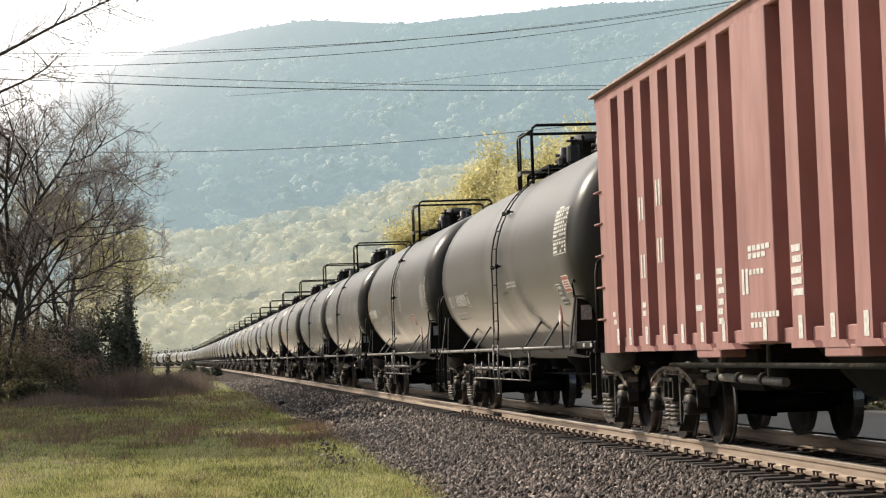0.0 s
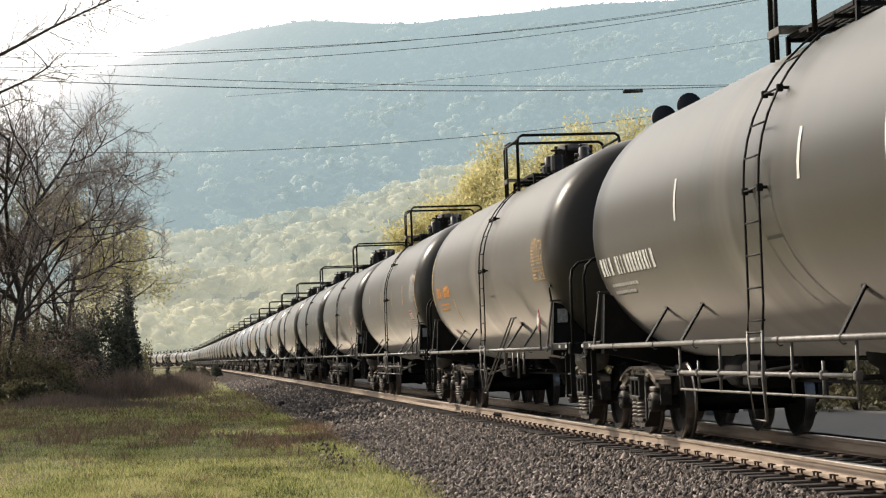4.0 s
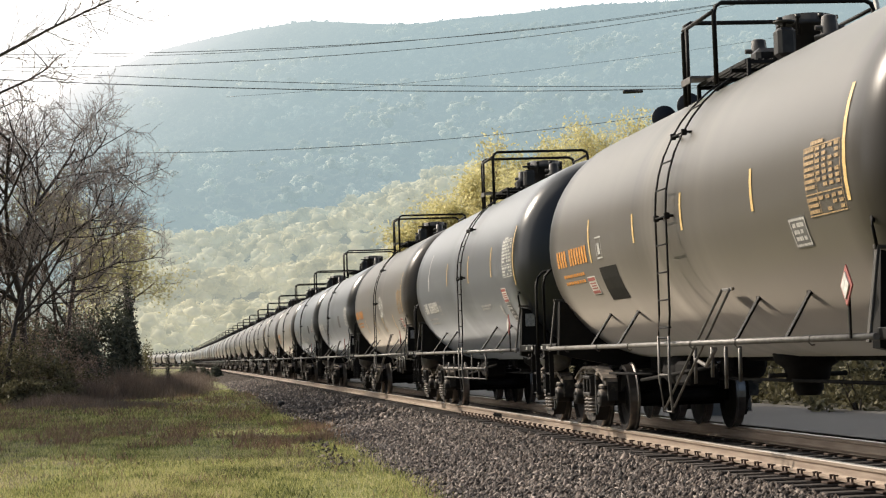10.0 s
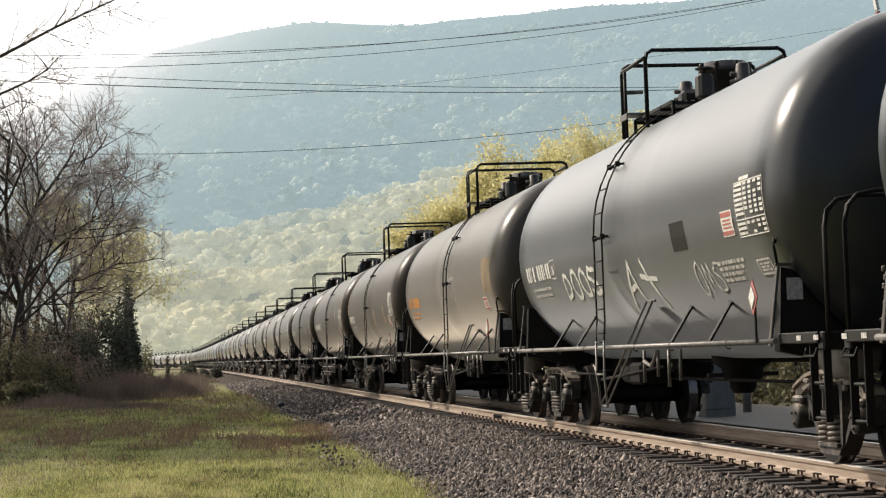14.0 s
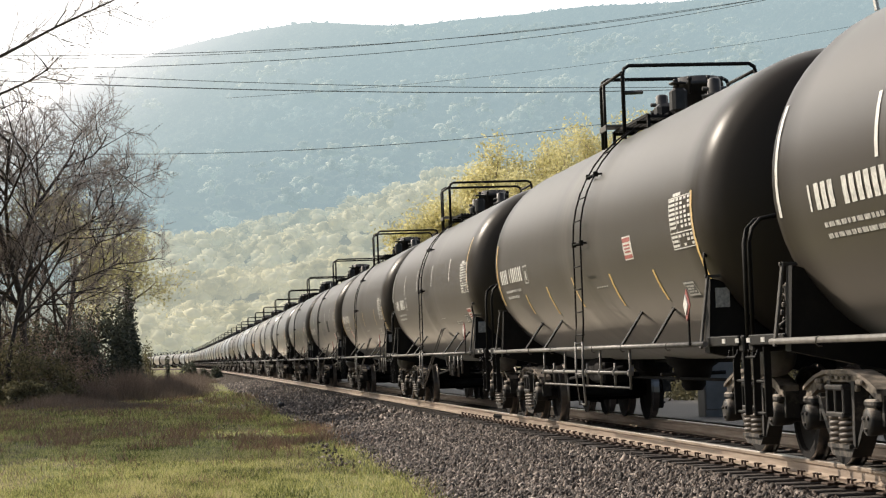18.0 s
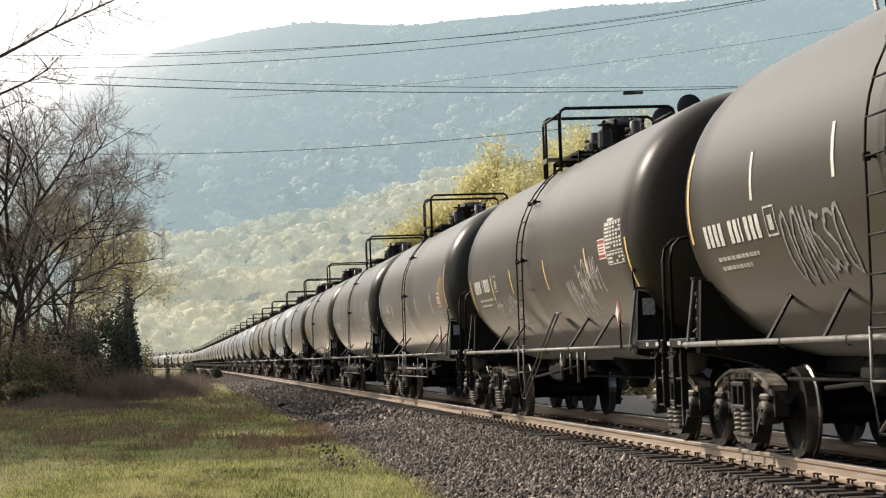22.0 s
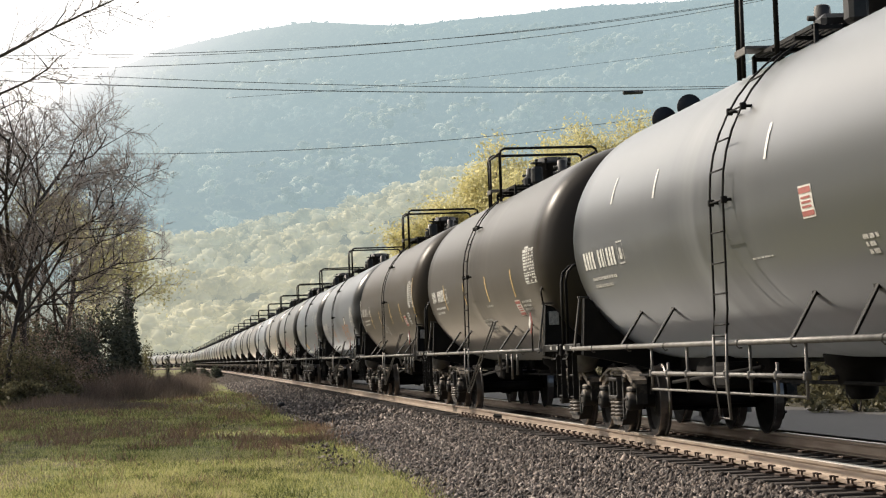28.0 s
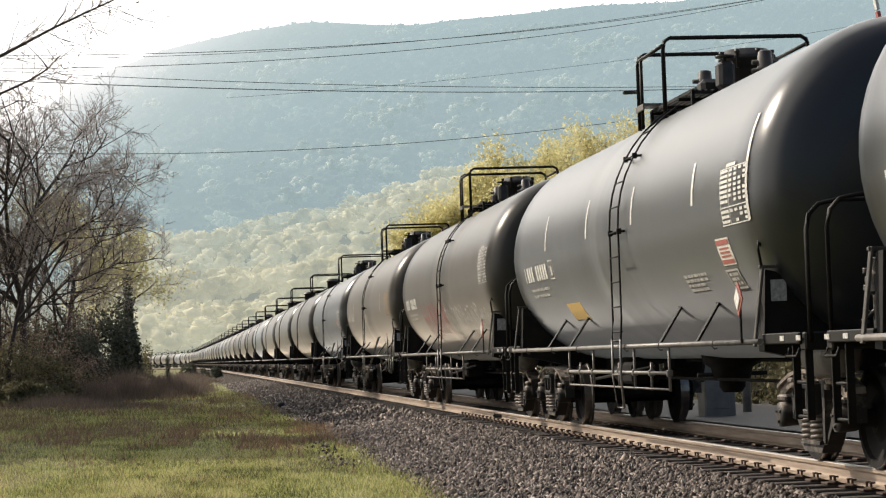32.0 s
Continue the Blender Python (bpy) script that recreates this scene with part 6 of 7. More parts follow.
def tree(name, label, base, height, rad, seed, depth=4, leaf=None, per=2, lspread=0.2, lsize=0.08, spread=0.6, lean=(0, 0), stems=1, kids=(3, 5), droop=0.0, start=0.3, group=""):
    t = Tree(seed, 0.012)
    base = Vector((base[0], base[1], float(ground_z(base[0], base[1])) - 0.1))
    root = tagged(new(name), label, "tree", group)
    root.location = base
    for s in range(stems):
        d = Vector((lean[0] + t.r.gauss(0, 0.10 if stems > 1 else 0.03), lean[1] + t.r.gauss(0, 0.1 if stems > 1 else 0.03), 1)).normalized()
        t.limb(Vector((t.r.gauss(0, 0.1 * (stems - 1)), t.r.gauss(0, 0.1 * (stems - 1)), 0)), d, height * t.r.uniform(0.5, 0.62), rad, depth, droop, spread, kids)
    part("trunk", t.wood, M_BARK, root)
    tagged(part("branchwork", arrays("branchwork", t.twigs[0], [f for f in t.twigs[1]], M_TWIG), None, root), kind="stuff")
    if leaf:
        tips = [p for p in t.tips if p.z > height * start]
        V, F = leaves(tips, per, lspread, lsize, seed)
        part("crown", arrays("crown", V, F, leaf), None, root)
    return root


# bare trees at the meadow's edge
tree("bare_tree", "tall bare deciduous tree with fine brown twigs", (-7.4, 100), 18.5, 0.20, 3, 5, None, 1, 0.15, 0.03, 0.78, kids=(4, 6))
tree("bare_tree", "bare deciduous tree with a spreading rounded crown", (-6.3, 106), 15.5, 0.17, 8, 5, None, 1, 0.15, 0.035, 0.76, lean=(0.05, 0), kids=(4, 6))
tree("bare_tree", "slender bare tree with tangled branches", (-7.8, 96), 16, 0.13, 13, 5, None, 1, 0.2, 0.03, 0.75, kids=(4, 5))
tree("budding_tree", "young tree with yellow-green spring leaves", (-5.7, 122), 12.0, 0.14, 17, 4, M_OLIVE, 9, 0.42, 0.065, 0.62)
tree("budding_tree", "spreading tree with pale green buds", (-8.4, 118), 14, 0.15, 19, 5, M_BUD, 1, 0.3, 0.06, 0.7, kids=(3, 4))
tree("bare_tree", "bare tree beyond the meadow's edge", (-13.0, 98), 15, 0.2, 23, 5, M_BUD, 1, 0.2, 0.04, 0.75)
tree("bare_tree", "fine-twigged bare tree among the others", (-7.2, 103), 14.0, 0.14, 29, 5, None, 1, 0.2, 0.03, 0.8, kids=(4, 6))
tree("bare_tree", "bare tree with reddish fine twigs", (-8.4, 101), 16.5, 0.15, 41, 5, None, 1, 0.2, 0.03, 0.78, kids=(4, 5))


def bush(name, label, places, leaf, size, seed, cards, lsize, category="bush"):
    """A shrub: stems and a dense uneven mass of leaves over several lobes."""
    r = np.random.RandomState(seed)
    root = tagged(new(name), label, category)
    x0, y0 = places[0][0], places[0][1]
    root.location = (x0, y0, float(ground_z(x0, y0)))
    stems = Mesh()
    V, F, o = [], [], 0
    for x, y, rad, h in places:
        for k in range(5):
            a = r.uniform(0, 6.28)
            stems.tube([(x - x0, y - y0, -0.1), (x - x0 + math.cos(a) * rad * 0.5, y - y0 + math.sin(a) * rad * 0.5, h * r.uniform(0.6, 0.95))], 0.03, 4, False, 0.01)
        d = r.normal(size=(cards, 3))
        d /= np.linalg.norm(d, axis=1)[:, None]
        d[:, 2] = np.abs(d[:, 2])
        k = r.uniform(0.55, 1.05, (cards, 1)) ** 0.5
        wob = 1 + 0.18 * np.sin(d[:, :1] * 7 + seed) * np.sin(d[:, 1:2] * 6) + 0.12 * np.sin(d[:, 2:] * 9)
        c = d * k * wob * [rad, rad, h] + [x - x0, y - y0, 0]
        V.append(c)
    pts = np.concatenate(V)
    v, f = leaves(pts, 1, 0.02, lsize, seed, 1.2)
    tagged(part("stems", stems, M_BARK, root), kind="stuff")
    part("foliage", arrays("foliage", v, f, leaf), None, root)
    return root


bush("evergreen_thicket", "dense dark evergreen thicket at the meadow's edge", [(-4.1, 112, 1.8, 4.3), (-5.9, 110, 1.9, 4.1), (-3.05, 113, 1.0, 3.6), (-5.0, 104, 1.4, 2.9), (-7.8, 109, 1.8, 3.6)], M_EVERGREEN, 1, 31, 5200, 0.10)
bush("small_cedar", "small pointed dark cedar", [(-2.95, 114, 0.8, 4.9), (-2.85, 114, 0.35, 5.9)], M_EVERGREEN, 1, 33, 2600, 0.08, "cedar")
bush("small_shrub", "small rounded dull green shrub beside the thicket", [(-2.05, 125, 0.42, 2.75), (-2.3, 125.4, 0.3, 2.3)], M_IVY, 1, 34, 900, 0.06)
bush("small_shrub", "thin dark shrub standing in dead stalks", [(-0.9, 118, 0.16, 2.25), (-0.82, 118, 0.1, 1.7)], M_EVERGREEN, 1, 38, 320, 0.05)
bush("bramble", "tangled dull green undergrowth below the trees", [(-8.0, 97, 2.2, 2.6), (-6.4, 99, 1.8, 1.9), (-5.0, 102, 1.5, 1.3), (-8.6, 104, 2.4, 4.2), (-7.0, 94, 1.4, 1.0), (-10.6, 100, 2.4, 3.4)], M_IVY, 1, 35, 3600, 0.085)
bush("dry_thicket", "tall tangle of dry brown vines and saplings", [(-7.6, 103, 1.8, 8.0), (-6.0, 104, 1.7, 7.0), (-4.9, 106, 1.2, 5.2), (-8.8, 102, 1.5, 7.0), (-7.6, 98, 1.7, 3.6), (-5.7, 100, 1.5, 2.8), (-4.5, 102, 1.2, 2.0)], M_DRY, 1, 36, 2400, 0.04)


def brush_patch(name, label, places, material, seed, lean=0.35):
    """Standing dead stalks, thick in the middle of each patch and thin at its rim."""
    r = np.random.RandomState(seed)
    V = []
    for x, y, rx, ry, h, n in places:
        d = r.normal(size=(n, 2)) * 0.45
        px, py = x + d[:, 0] * rx, y + d[:, 1] * ry
        z = ground_z(px, py) - 0.03
        tall = h * np.exp(-(d ** 2).sum(1)) * r.uniform(0.35, 1.1, n)
        a = r.uniform(0, 6.28, n)
        w = r.uniform(0.008, 0.02, n)
        tip = np.stack([px + r.normal(size=n) * tall * lean, py + r.normal(size=n) * tall * lean, z + tall], 1)
        V.append(np.stack([np.stack([px - np.cos(a) * w, py - np.sin(a) * w, z], 1), np.stack([px + np.cos(a) * w, py + np.sin(a) * w, z], 1), tip], 1).reshape(-1, 3))
    v = np.concatenate(V)
    return tagged(new(name, arrays(name, v, np.arange(len(v)).reshape(-1, 3), material)), label, "brush", kind="stuff")


M_RUSSET = leaf_material("russet_dead_stalks", (0.135, 0.105, 0.085), (0.28, 0.215, 0.17), 0.2)
brush_patch("dry_brush", "low russet dead stalks beside the thicket", [(-2.8, 106, 1.6, 5, 1.8, 5000), (-1.2, 112, 2.2, 9, 1.4, 7000), (-4.2, 100, 1.4, 4, 1.3, 4000), (0.2, 130, 1.8, 12, 0.9, 5000), (-0.6, 155, 2.6, 14, 1.3, 5000), (0.8, 190, 2.4, 16, 1.1, 4000),
                                                                       (-5.6, 93, 2.6, 5, 0.7, 4000), (-2.6, 84, 3.2, 4.0, 0.35, 4000)], M_RUSSET, 37)

# yellow trees across the track
for i, (x, y, h) in enumerate([(18.2, 148, 9.0), (20.0, 150, 11.2), (22.6, 152, 13.6), (26.6, 150, 15.2), (31.0, 154, 16.2), (36.0, 156, 16.0)]):
    tree("yellow_tree", "tree in full yellow spring leaf across the track", (x, y), h, 0.2, 60 + i, 4, M_YELLOW, 12, 0.46, 0.095, 0.5, stems=4, kids=(4, 5), start=0.2, group="yellow trees")

# limbs of a near tree that reach in from the side
def near_tree():
    t = Tree(5)
    root = tagged(new("near_tree"), "bare tree with thin limbs reaching over the meadow", "tree")
    base = Vector((-6.6, 40.6, -0.6))
    root.location = base
    t.wood.tube([(0, 0, -0.1), (0.1, 0, 2.5), (0.2, 0, 5.0), (0.1, 0, 9.5)], 0.24, 8, False, 0.12)
    for pts, rad in (([(-6.5, 40.6, 6.2), (-4.6, 40.5, 6.7), (-3.28, 40.47, 7.1), (-2.8, 40.4, 7.33), (-2.26, 40.32, 7.6), (-1.66, 40.23, 7.86), (-1.1, 40.17, 8.1)], 0.045),
                     ([(-6.5, 40.6, 5.0), (-4.6, 40.5, 5.75), (-3.3, 40.51, 6.39), (-2.76, 40.43, 6.61), (-2.38, 40.37, 6.83)], 0.04),
                     ([(-2.38, 40.37, 6.83), (-2.5, 40.4, 7.0), (-2.8, 40.4, 7.33)], 0.018), ([(-2.26, 40.32, 7.6), (-2.05, 40.3, 7.9), (-1.9, 40.3, 8.25)], 0.014),
                     ([(-3.3, 40.52, 6.1), (-2.95, 40.5, 6.25), (-2.6, 40.5, 6.2)], 0.014), ([(-2.38, 40.37, 6.83), (-2.2, 40.4, 7.05), (-2.0, 40.4, 7.1)], 0.012)):
        p = [Vector(v) - base for v in pts]
        t.wood.tube(p, rad, 6, False, rad * 0.35)
        for a, b in zip(p[2:], p[3:]):
            for k in range(8):
                t.limb(a.lerp(b, t.r.random()), Vector((t.r.uniform(0, 1), t.r.gauss(0, 0.5), t.r.uniform(-0.5, 0.8))).normalized(), t.r.uniform(0.4, 1.2), 0.008, 1, 0.02, 0.6, (2, 3))
    part("trunk", t.wood, M_BARK, root)
    tagged(part("branchwork", arrays("branchwork", t.twigs[0], t.twigs[1], M_TWIG), None, root), kind="stuff")
    tips = [p for p in t.tips if t.r.random() < 0.12]
    V, F = leaves(tips, 1, 0.05, 0.025, 4)
    tagged(part("buds", arrays("buds", V, F, M_DRY), None, root), kind="stuff")


near_tree()


# ---- wires ----
M_WIRE = plain("dark_cable", (0.10, 0.11, 0.115), 0.5, 0.2, 0.2, 3.0, 0.0)


def wire(a, b, sag, rad, label):
    """A cable between two places, hanging by sag metres."""
    m = Mesh()
    pts = []
    a, b = Vector(a), Vector(b)
    for i in range(25):
        t = i / 24
        p = a.lerp(b, t)
        p.z -= 4 * sag * t * (1 - t)
        pts.append(p)
    m.tube(pts, rad, 5)
    return tagged(part("power_line", m, M_WIRE), label, "power line", "power lines over the valley")
M_RUBBER = plain("black_cable_splice", (0.02, 0.02, 0.02), 0.6, 0.0, 0.2, 5.0, 0.0)
# cables across the valley, from a far support on the west side to a near one on the east
for a, b, sag, rad in (((-24.4, 203.3, 31.28), (103.3, 287.2, 53.5), 3.49, 0.036), ((-36.6, 305.0, 45.94), (104.9, 287.1, 53.2), 3.82, 0.036),
                       ((-24.4, 203.4, 29.94), (103.3, 287.2, 53.8), 3.82, 0.036), ((-36.6, 305.1, 44.81), (106.9, 287.5, 37.51), 1.86, 0.045),
                       ((-24.4, 203.4, 29.24), (106.9, 287.5, 38.15), 1.86, 0.05), ((-24.6, 203.8, 22.40), (71.3, 191.6, 26.57), 3.17, 0.03), ((7.1, 299.9, 38.67), (107.2, 287.0, 47.30), 1.53, 0.024)):
    wire(a, b, sag, rad, "dark overhead power cable sagging across the valley")
M_POLE = plain("weathered_utility_pole", (0.12, 0.095, 0.075), 0.85, 0.0, 0.3, 4.0)
for x, y, h in ((-24.5, 203.4, 33.0), (-36.6, 305.1, 48.0), (103.3, 287.2, 55.0), (106.9, 287.5, 49.5), (71.3, 191.6, 28.5)):
    pole = thing("utility_pole", "tall weathered pole that carries the power cables", "pole", "poles of the power line")
    part("mast", Mesh().tube([(x, y, -1.0), (x, y, h)], 0.3, 10, True, 0.16), M_POLE, pole)
    part("crossarm", Mesh().box((x, y, h - 2.4), (3.0, 0.2, 0.22), 0.02), M_POLE, pole)
splice = Mesh().lathe([(-1.6, 0.08), (-1.55, 0.27), (1.55, 0.27), (1.6, 0.08)], 10, (0, 0, 0), "x")
splice_at = pose(56.23, 255.09, 32.75, 0, -5.0, 32.6)
tagged(part("cable_splice", splice, M_RUBBER, None, at=splice_at), "black cylindrical splice case on the power cable", "splice case")

# ---- the road crossing's signals and roadside ----
M_SIGNAL = plain("black_signal_paint", (0.012, 0.012, 0.013), 0.5, 0.0, 0.2, 6.0)
M_GREY = plain("grey_cabinet_paint", (0.20, 0.19, 0.17), 0.55, 0.0, 0.2, 3.0)
M_GALV = plain("galvanised_mast", (0.32, 0.32, 0.32), 0.5, 0.4, 0.2, 5.0)


def crossing_signal():
    s = thing("crossing_signal", "tall galvanised crossing signal with black lamp discs", "crossing signal")
    s.location = (11.1, 41.0, -0.20)
    part("mast", Mesh().tube([(0, 0, 0), (0, 0, 6.3)], 0.09, 12), M_GALV, s)
    part("arm", Mesh().tube([(0, 0, 5.7), (-1.5, 0.3, 5.75)], 0.05, 8), M_GALV, s)
    for x, y, z in ((-0.92, 0.0, 6.12), (-1.36, 0.35, 5.92)):
        disc = part("lamp_disc", Mesh().lathe([(-0.02, 0.05), (-0.02, 0.255), (0.02, 0.255), (0.03, 0.2), (0.10, 0.12), (0.16, 0.10)], 24, (x, y, z)), M_SIGNAL, s, "round black lamp background")
        part("visor", Mesh().lathe([(0.0, 0.11), (0.2, 0.10), (0.2, 0.09), (0.02, 0.09)], 14, (x, y + 0.1, z)), M_SIGNAL, disc)


crossing_signal()
gate = thing("crossing_gate", "raised red and white crossing gate arm", "crossing gate")
gate.location = (11.55, 31.0, -0.25)
part("gate_stand", Mesh().box((0, 0, 0.7), (0.35, 0.4, 1.4), 0.03), M_GREY, gate)
for k in range(8):
    part("arm_board", Mesh().box((-0.1 - k * 0.115, 0, 1.55 + k * 0.75), (0.05, 0.11, 0.74), 0.005, Matrix.Rotation(radians(-8.7), 3, "Y")), (M_RED, M_REFLEXW)[k % 2], gate)
cabinet = thing("signal_cabinet", "grey steel signal cabinet beside the road", "cabinet")
cabinet.location = (10.1, 39.5, -0.22)
part("body", Mesh().box((0, 0, 0.75), (0.6, 0.55, 1.5), 0.02), M_GREY, cabinet)
part("door", Mesh().box((-0.05, -0.285, 0.78), (0.46, 0.02, 1.25), 0.008), M_GREY, cabinet)
part("cap", Mesh().box((0, 0, 1.53), (0.68, 0.62, 0.05), 0.01), M_GREY, cabinet)
fence = thing("metal_fence", "dark tubular steel fence beyond the road", "fence")
for k in range(12):
    part("post", Mesh().tube([(13.6, 40 + k * 3.0, -0.3), (13.6, 40 + k * 3.0, 1.25)], 0.05, 8), M_BLACK, fence)
for z in (0.55, 1.15):
    part("bar", Mesh().tube([(13.6, 39, z), (13.6, 74, z)], 0.045, 8), M_BLACK, fence)
M_SCRUB = leaf_material("yellow_green_scrub", (0.085, 0.08, 0.045), (0.25, 0.225, 0.125))
for i, (x, y, r_, h) in enumerate(((15.6, 56, 1.8, 2.4), (16.5, 66, 2.2, 3.0), (15.5, 74, 1.8, 2.6), (16.0, 48, 1.8, 2.0), (17.0, 84, 2.6, 3.4), (15.2, 43, 1.3, 1.5), (18.0, 95, 2.8, 3.6), (16.8, 61, 2.0, 2.8), (16.2, 52, 1.6, 2.2), (18.5, 106, 3.0, 3.8), (17.8, 38, 1.5, 1.8), (19.5, 118, 3.2, 4.0))):
    bush("roadside_bush", "leafy green bush beside the road", [(x, y, r_, h), (x + 0.9, y + 1.5, r_ * 0.8, h * 0.8)], M_IVY, 1, 200 + i, 1500, 0.09)
for i in range(14):
    y = 34 + i * 2.6
    bush("roadside_brush", "low yellow-green brush at the road's edge", [(13.3 + 0.5 * math.sin(i * 2.3), y, 0.9, 1.2 + 0.5 * math.sin(i * 1.7)), (14.2, y + 1.2, 1.0, 1.5)], M_SCRUB, 1, 300 + i, 900, 0.07, "brush")
stub = thing("marker_post", "low black rounded marker stub in the grass", "post")
stub.location = (3.37, 74.5, -0.62)
part("post", Mesh().lathe([(0.0, 0.10), (0.14, 0.11), (0.20, 0.13), (0.27, 0.12), (0.31, 0.05)], 12, (0, 0, 0), "z"), M_SIGNAL, stub)
for i, (x, y, w, h) in enumerate(((3.3, 222, 0.6, 1.2), (2.1, 226, 0.45, 1.0), (1.0, 285, 0.7, 1.9), (0.2, 262, 0.8, 1.5))):
    bush("dark_shrub", "small dark shrub beside the distant track", [(x, y, w, h), (x + 0.4, y + 0.3, w * 0.6, h * 0.7)], M_EVERGREEN, 1, 400 + i, 500, 0.11, "shrub")


# ---- loose stones and grass ----
def stones(name, n, u0, u1, y0, y1, s0, s1, seed, label, drop=0.0, ycurve=1.0, umin=None):
    r = np.random.RandomState(seed)
    g = (1 + 5 ** 0.5) / 2
    ico = np.array([(-1, g, 0), (1, g, 0), (-1, -g, 0), (1, -g, 0), (0, -1, g), (0, 1, g), (0, -1, -g), (0, 1, -g), (g, 0, -1), (g, 0, 1), (-g, 0, -1), (-g, 0, 1)]) / 1.9
    tri = np.array([(0, 11, 5), (0, 5, 1), (0, 1, 7), (0, 7, 10), (0, 10, 11), (1, 5, 9), (5, 11, 4), (11, 10, 2), (10, 7, 6), (7, 1, 8),
                    (3, 9, 4), (3, 4, 2), (3, 2, 6), (3, 6, 8), (3, 8, 9), (4, 9, 5), (2, 4, 11), (6, 2, 10), (8, 6, 7), (9, 8, 1)])
    if n > 10000:
        ico = np.array([(1, 0, 0), (-1, 0, 0), (0, 1, 0), (0, -1, 0), (0, 0, 1), (0, 0, -1)]) * 1.0
        tri = np.array([(0, 2, 4), (2, 1, 4), (1, 3, 4), (3, 0, 4), (2, 0, 5), (1, 2, 5), (3, 1, 5), (0, 3, 5)])
    corners = len(ico)
    y = y0 + (y1 - y0) * r.uniform(size=n) ** ycurve
    u = r.uniform(u0, u1, n)
    x = np.interp(y, TY, TX) + u
    s = r.uniform(s0, s1, n) * (0.75 + 0.5 * r.uniform(size=n))
    z = ballast_z(u) + drop + r.uniform(-0.01, 0.035, n)
    stretch = r.uniform(0.45, 1.45, (n, 1, 3))
    jag = 1 + 0.34 * r.normal(size=(n, corners, 1))
    v = ico[None] * jag * stretch * s[:, None, None]
    t, p = r.uniform(0, 6.28, n), r.uniform(-0.7, 0.7, n)
    ct, st, cp, sp = np.cos(t), np.sin(t), np.cos(p), np.sin(p)
    rot = np.zeros((n, 3, 3))
    rot[:, 0, 0], rot[:, 0, 1] = ct, -st
    rot[:, 1, 0], rot[:, 1, 1], rot[:, 1, 2] = st * cp, ct * cp, -sp
    rot[:, 2, 0], rot[:, 2, 1], rot[:, 2, 2] = st * sp, ct * sp, cp
    v = np.einsum("nij,nkj->nki", rot, v) + np.stack([x, y, z], 1)[:, None]
    f = (tri[None] + corners * np.arange(n)[:, None, None]).reshape(-1, 3)
    return tagged(new(name, arrays(name, v.reshape(-1, 3), f, M_STONE)), label, "stones", kind="stuff")


def stone_material():
    n = Nodes("broken_trap_rock", 0.75, 0.0, 0.4)
    g = n.island()
    c = n.ramp(g, [(0.0, (0.014, 0.012, 0.010)), (0.45, (0.07, 0.052, 0.040)), (0.78, (0.20, 0.155, 0.125)), (1.0, (0.52, 0.43, 0.36))])
    c = n.mix(0.22, c, n.ramp(n.noise(30.0, 3, 0.6, None, n.place()), [(0.3, (0.028, 0.023, 0.02)), (0.7, (0.18, 0.148, 0.125))]))
    n.color(c)
    return n.mat


M_STONE = stone_material()
stones("ballast_stones", 66000, -4.0, -1.25, 17.0, 50.0, 0.017, 0.036, 1, "loose grey-brown crushed stones of the ballast", 0.0, 1.25)
stones("ballast_stones", 7000, -1.25, 1.9, 16.0, 44.0, 0.022, 0.036, 2, "loose grey-brown crushed stones between the ties", -0.03, 1.25)
stones("ballast_stones", 16000, -4.0, -1.25, 46.0, 160.0, 0.035, 0.06, 3, "crushed stones of the ballast farther along")
stones("stray_stones", 320, -5.7, -4.2, 32.5, 42.0, 0.014, 0.034, 8, "small stones on a bare patch in the grass", 0.17)
stones("ballast_stones", 900, -6.2, -3.6, 24.0, 70.0, 0.02, 0.04, 4, "stray stones in the grass beside the ballast", 0.02)


def blades(name, n, y0, y1, h0, h1, seed, material, label, u1=-3.6, power=1.5, lean=0.5, clump=0.0, w=0.006):
    r = np.random.RandomState(seed)
    y = y0 + (y1 - y0) * r.uniform(size=n) ** power
    x = r.uniform(-0.12 * y, np.interp(y, TY, TX) + u1 + 0.35 * np.sin(y * 1.1) + 0.2 * np.sin(y * 2.9), n)
    bare = np.sin(x * 1.7 + 2 * np.sin(y * 0.37 + 1)) * np.sin(y * 0.61 + 1.4 * np.sin(x * 0.9)) + 0.5 * np.sin(x * 5.1 + y * 2.3) * np.sin(y * 3.3 - x * 2.0)
    y = y + r.normal(size=n) * 3.0
    keep = (r.uniform(-0.7, 0.8, n) < bare + 0.2) & (y > 18)
    x, y = x[keep], y[keep]
    n = len(x)
    if clump:
        keep = np.sin(x * 2.1 + np.sin(y * 0.8) * 2) * np.sin(y * 0.55 + 1.2 * np.sin(x * 1.3)) > clump
        x, y = x[keep], y[keep]
        n = len(x)
    z = ground_z(x, y) - 0.01
    h = r.uniform(h0, h1, n)
    a = r.uniform(0, 6.28, n)
    wx, wy = np.cos(a) * w, np.sin(a) * w
    tip = np.stack([x + r.normal(size=n) * h * lean, y + r.normal(size=n) * h * lean, z + h], 1)
    v = np.stack([np.stack([x - wx, y - wy, z], 1), np.stack([x + wx, y + wy, z], 1), tip], 1).reshape(-1, 3)
    return tagged(new(name, arrays(name, v, np.arange(3 * n).reshape(n, 3), material)), label, "grass", kind="stuff")


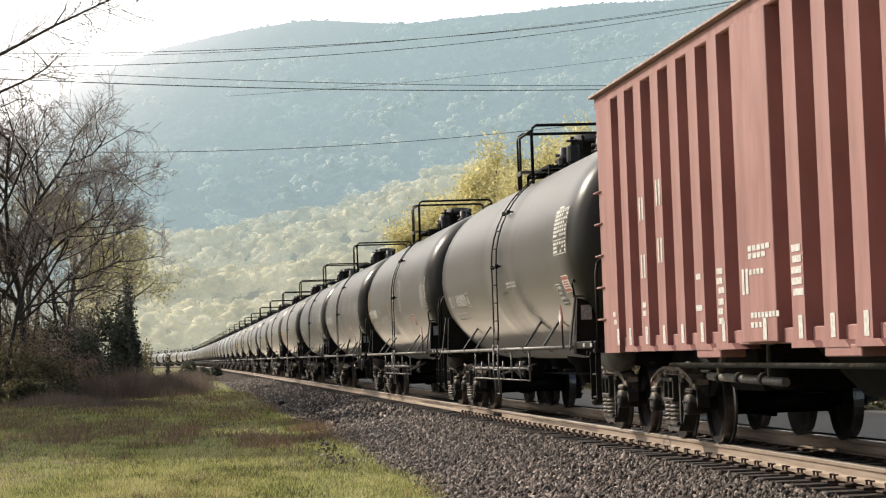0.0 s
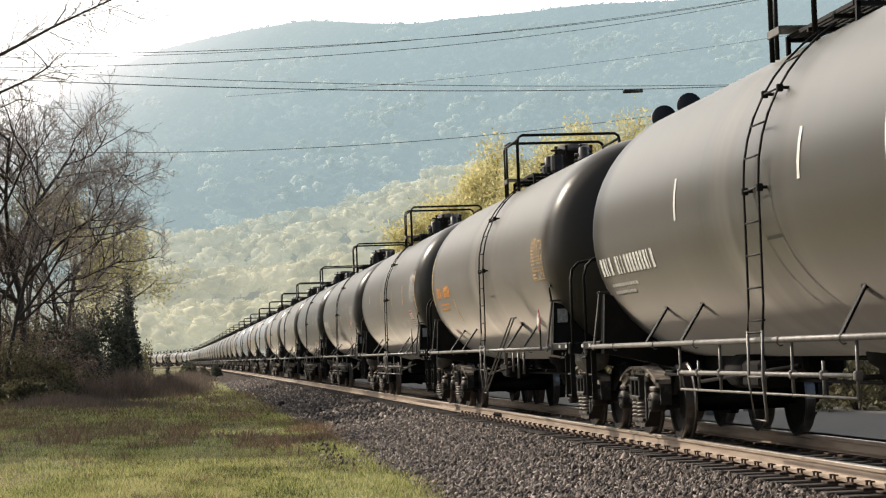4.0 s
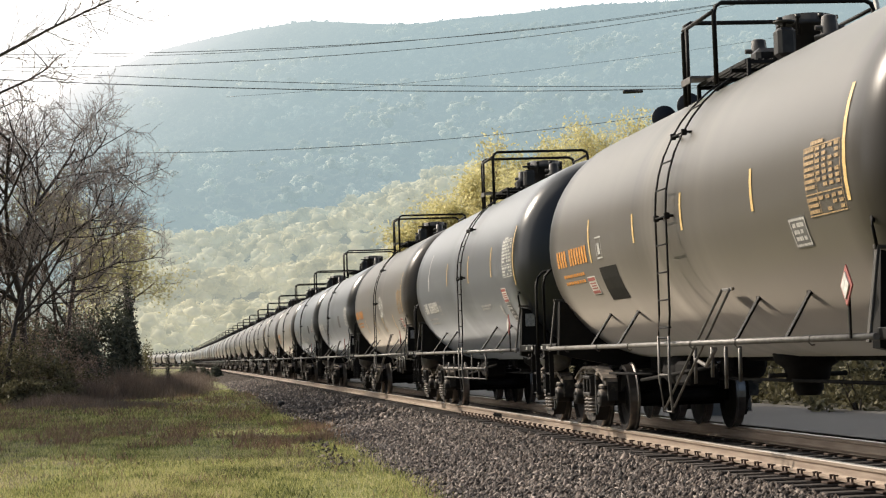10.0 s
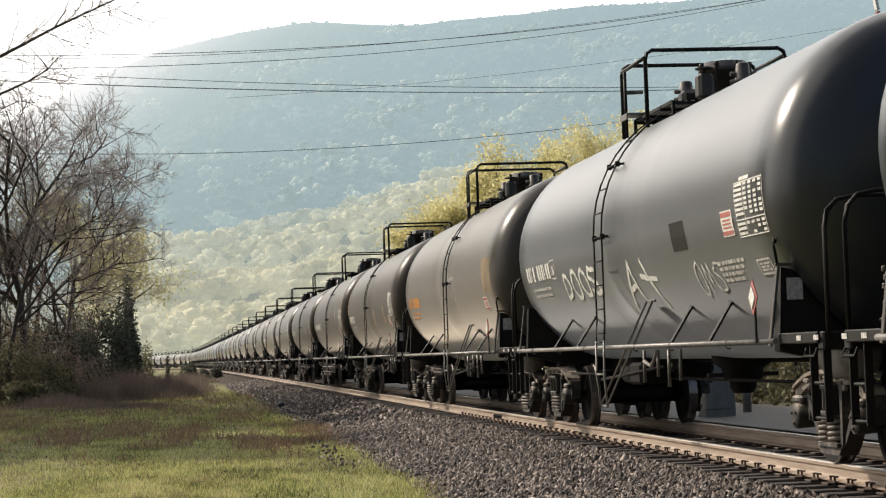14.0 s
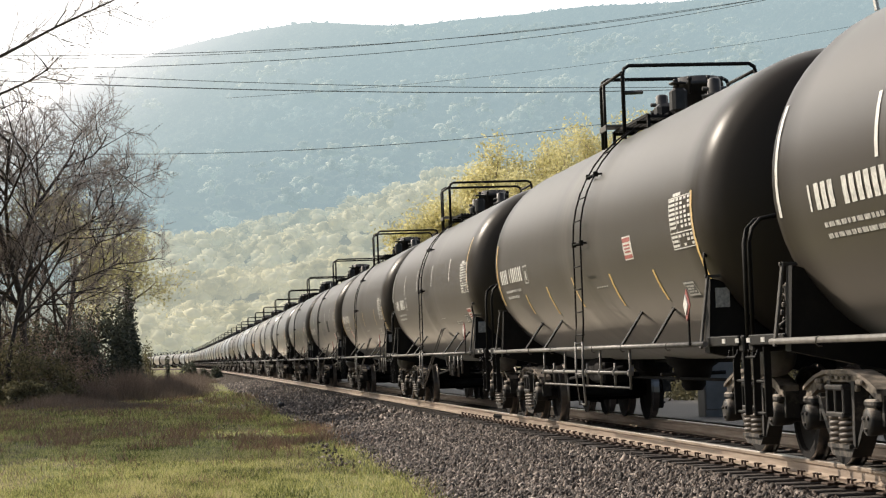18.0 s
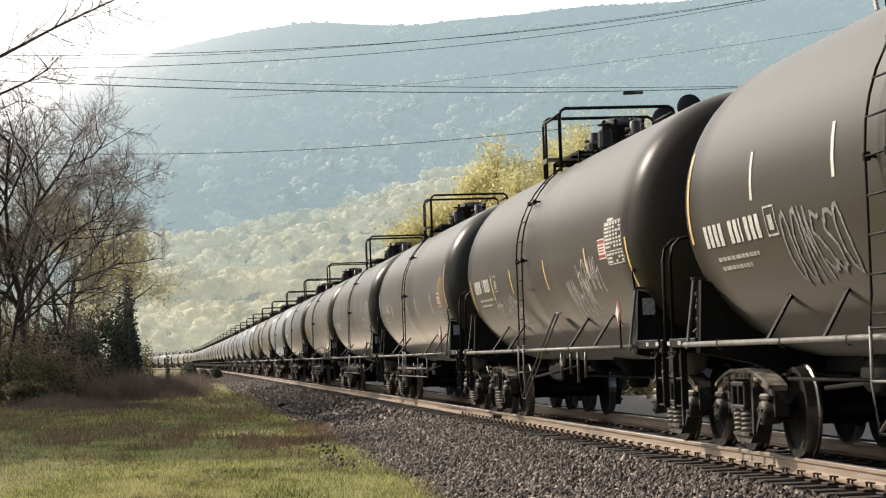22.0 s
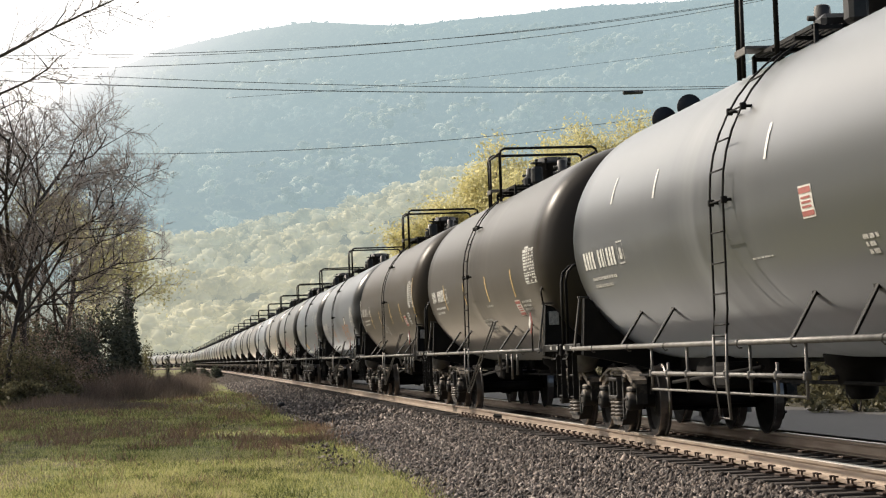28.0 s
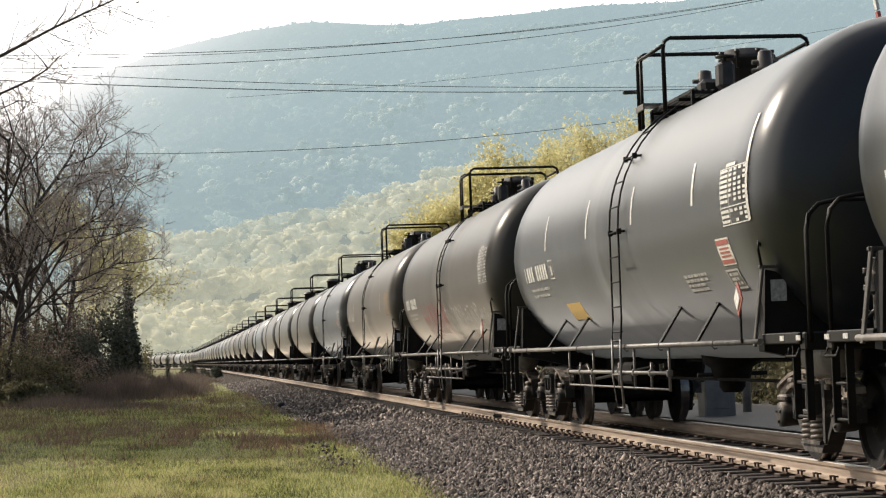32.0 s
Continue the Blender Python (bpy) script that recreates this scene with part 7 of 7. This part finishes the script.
def blade_material():
    """Grass whose tone drifts from patch to patch."""
    n = Nodes("fresh_grass_blades", 0.7, 0.0, 0.2)
    p = n.place()
    f = n.math("ADD", n.math("MULTIPLY", n.noise(1.1, 4, 0.6, (1, 0.5, 1), p), 0.7), n.math("MULTIPLY", n.island(), 0.3))
    c = n.ramp(f, [(0.33, (0.065, 0.08, 0.03)), (0.44, (0.22, 0.235, 0.075)), (0.56, (0.50, 0.485, 0.185)), (0.70, (0.60, 0.53, 0.28))])
    n.color(c)
    tr = n.t.nodes.new("ShaderNodeBsdfTranslucent")
    n.link(c, tr.inputs[0])
    mx = n.add("ShaderNodeMixShader")
    mx.inputs[0].default_value = 0.4
    n.link(n.b.outputs[0], mx.inputs[1])
    n.link(tr.outputs[0], mx.inputs[2])
    n.link(mx.outputs[0], n.t.nodes["Material Output"].inputs[0])
    return n.mat


M_BLADE = blade_material()
M_STRAW = leaf_material("dry_grass_stalks", (0.17, 0.105, 0.07), (0.40, 0.27, 0.18), 0.2)
blades("grass", 170000, 24.0, 75.0, 0.03, 0.10, 11, M_BLADE, "short fresh green spring grass", power=1.7, w=0.008)
blades("grass", 40000, 60.0, 130.0, 0.06, 0.16, 12, M_BLADE, "rough green meadow grass", power=1.2, w=0.018)
blades("dry_grass", 60000, 42.0, 110.0, 0.10, 0.30, 13, M_STRAW, "patches of dry tan grass stalks", clump=0.30, w=0.014)
blades("dry_grass", 5000, 25.0, 40.0, 0.06, 0.18, 14, M_STRAW, "thin dry stalks in the grass", clump=0.2, w=0.007)

# unseen trees added west of the meadow, for the shade they cast on it
for i, (x, y, h) in enumerate([(-12.0, 52, 11), (-13.5, 60, 13), (-13.0, 68, 13), (-14.5, 73, 14), (-13.5, 78, 13.5), (-15.0, 83, 14), (-14, 88, 14), (-16, 93, 15), (-17, 100, 15)]):
    tree("meadow_tree", "budding tree on the meadow's far side", (x, y), h, 0.16, 90 + i, 4, M_BUD, 9, 0.5, 0.24, 0.6, group="trees west of the meadow")


# ---- what moves ----
def motions():
    times = [float(n) for n in range(33)]
    for k, car in TRAIN:
        s0 = start_of(k)
        rows = []
        for t in times:
            u = s0 - gone(t)
            ax, ay, _ = track(u - 7.0)
            bx, by, _ = track(u + 7.0)
            rows.append((t, pose((ax + bx) / 2, (ay + by) / 2, 0, 0, 0, math.degrees(math.atan2(ax - bx, by - ay)))))
        walk(car, rows)
    # the wheels of each car turn while it runs past the camera
    for k, car in TRAIN:
        s0 = start_of(k)
        frames = [n for n in range(frame(32.0)) if -14 < s0 - gone(n / FPS) < 44]
        if not frames:
            continue
        for w in [c for c in car.children if c.name.split(".")[0] == "wheelset"]:
            x, y, z = w.location
            angle = lambda n: math.degrees((gone(n / FPS) - gone(frames[0] / FPS)) / 0.457)
            rows = [] if frames[0] == 0 else [(0.0, pose(x, y, z))]
            rows += [(n / FPS, pose(x, y, z, angle(n), 0, 0)) for n in frames]
            if frames[-1] < frame(32.0) - 1:
                rows.append((32.0, rows[-1][1]))
            walk(w, rows)


motions()
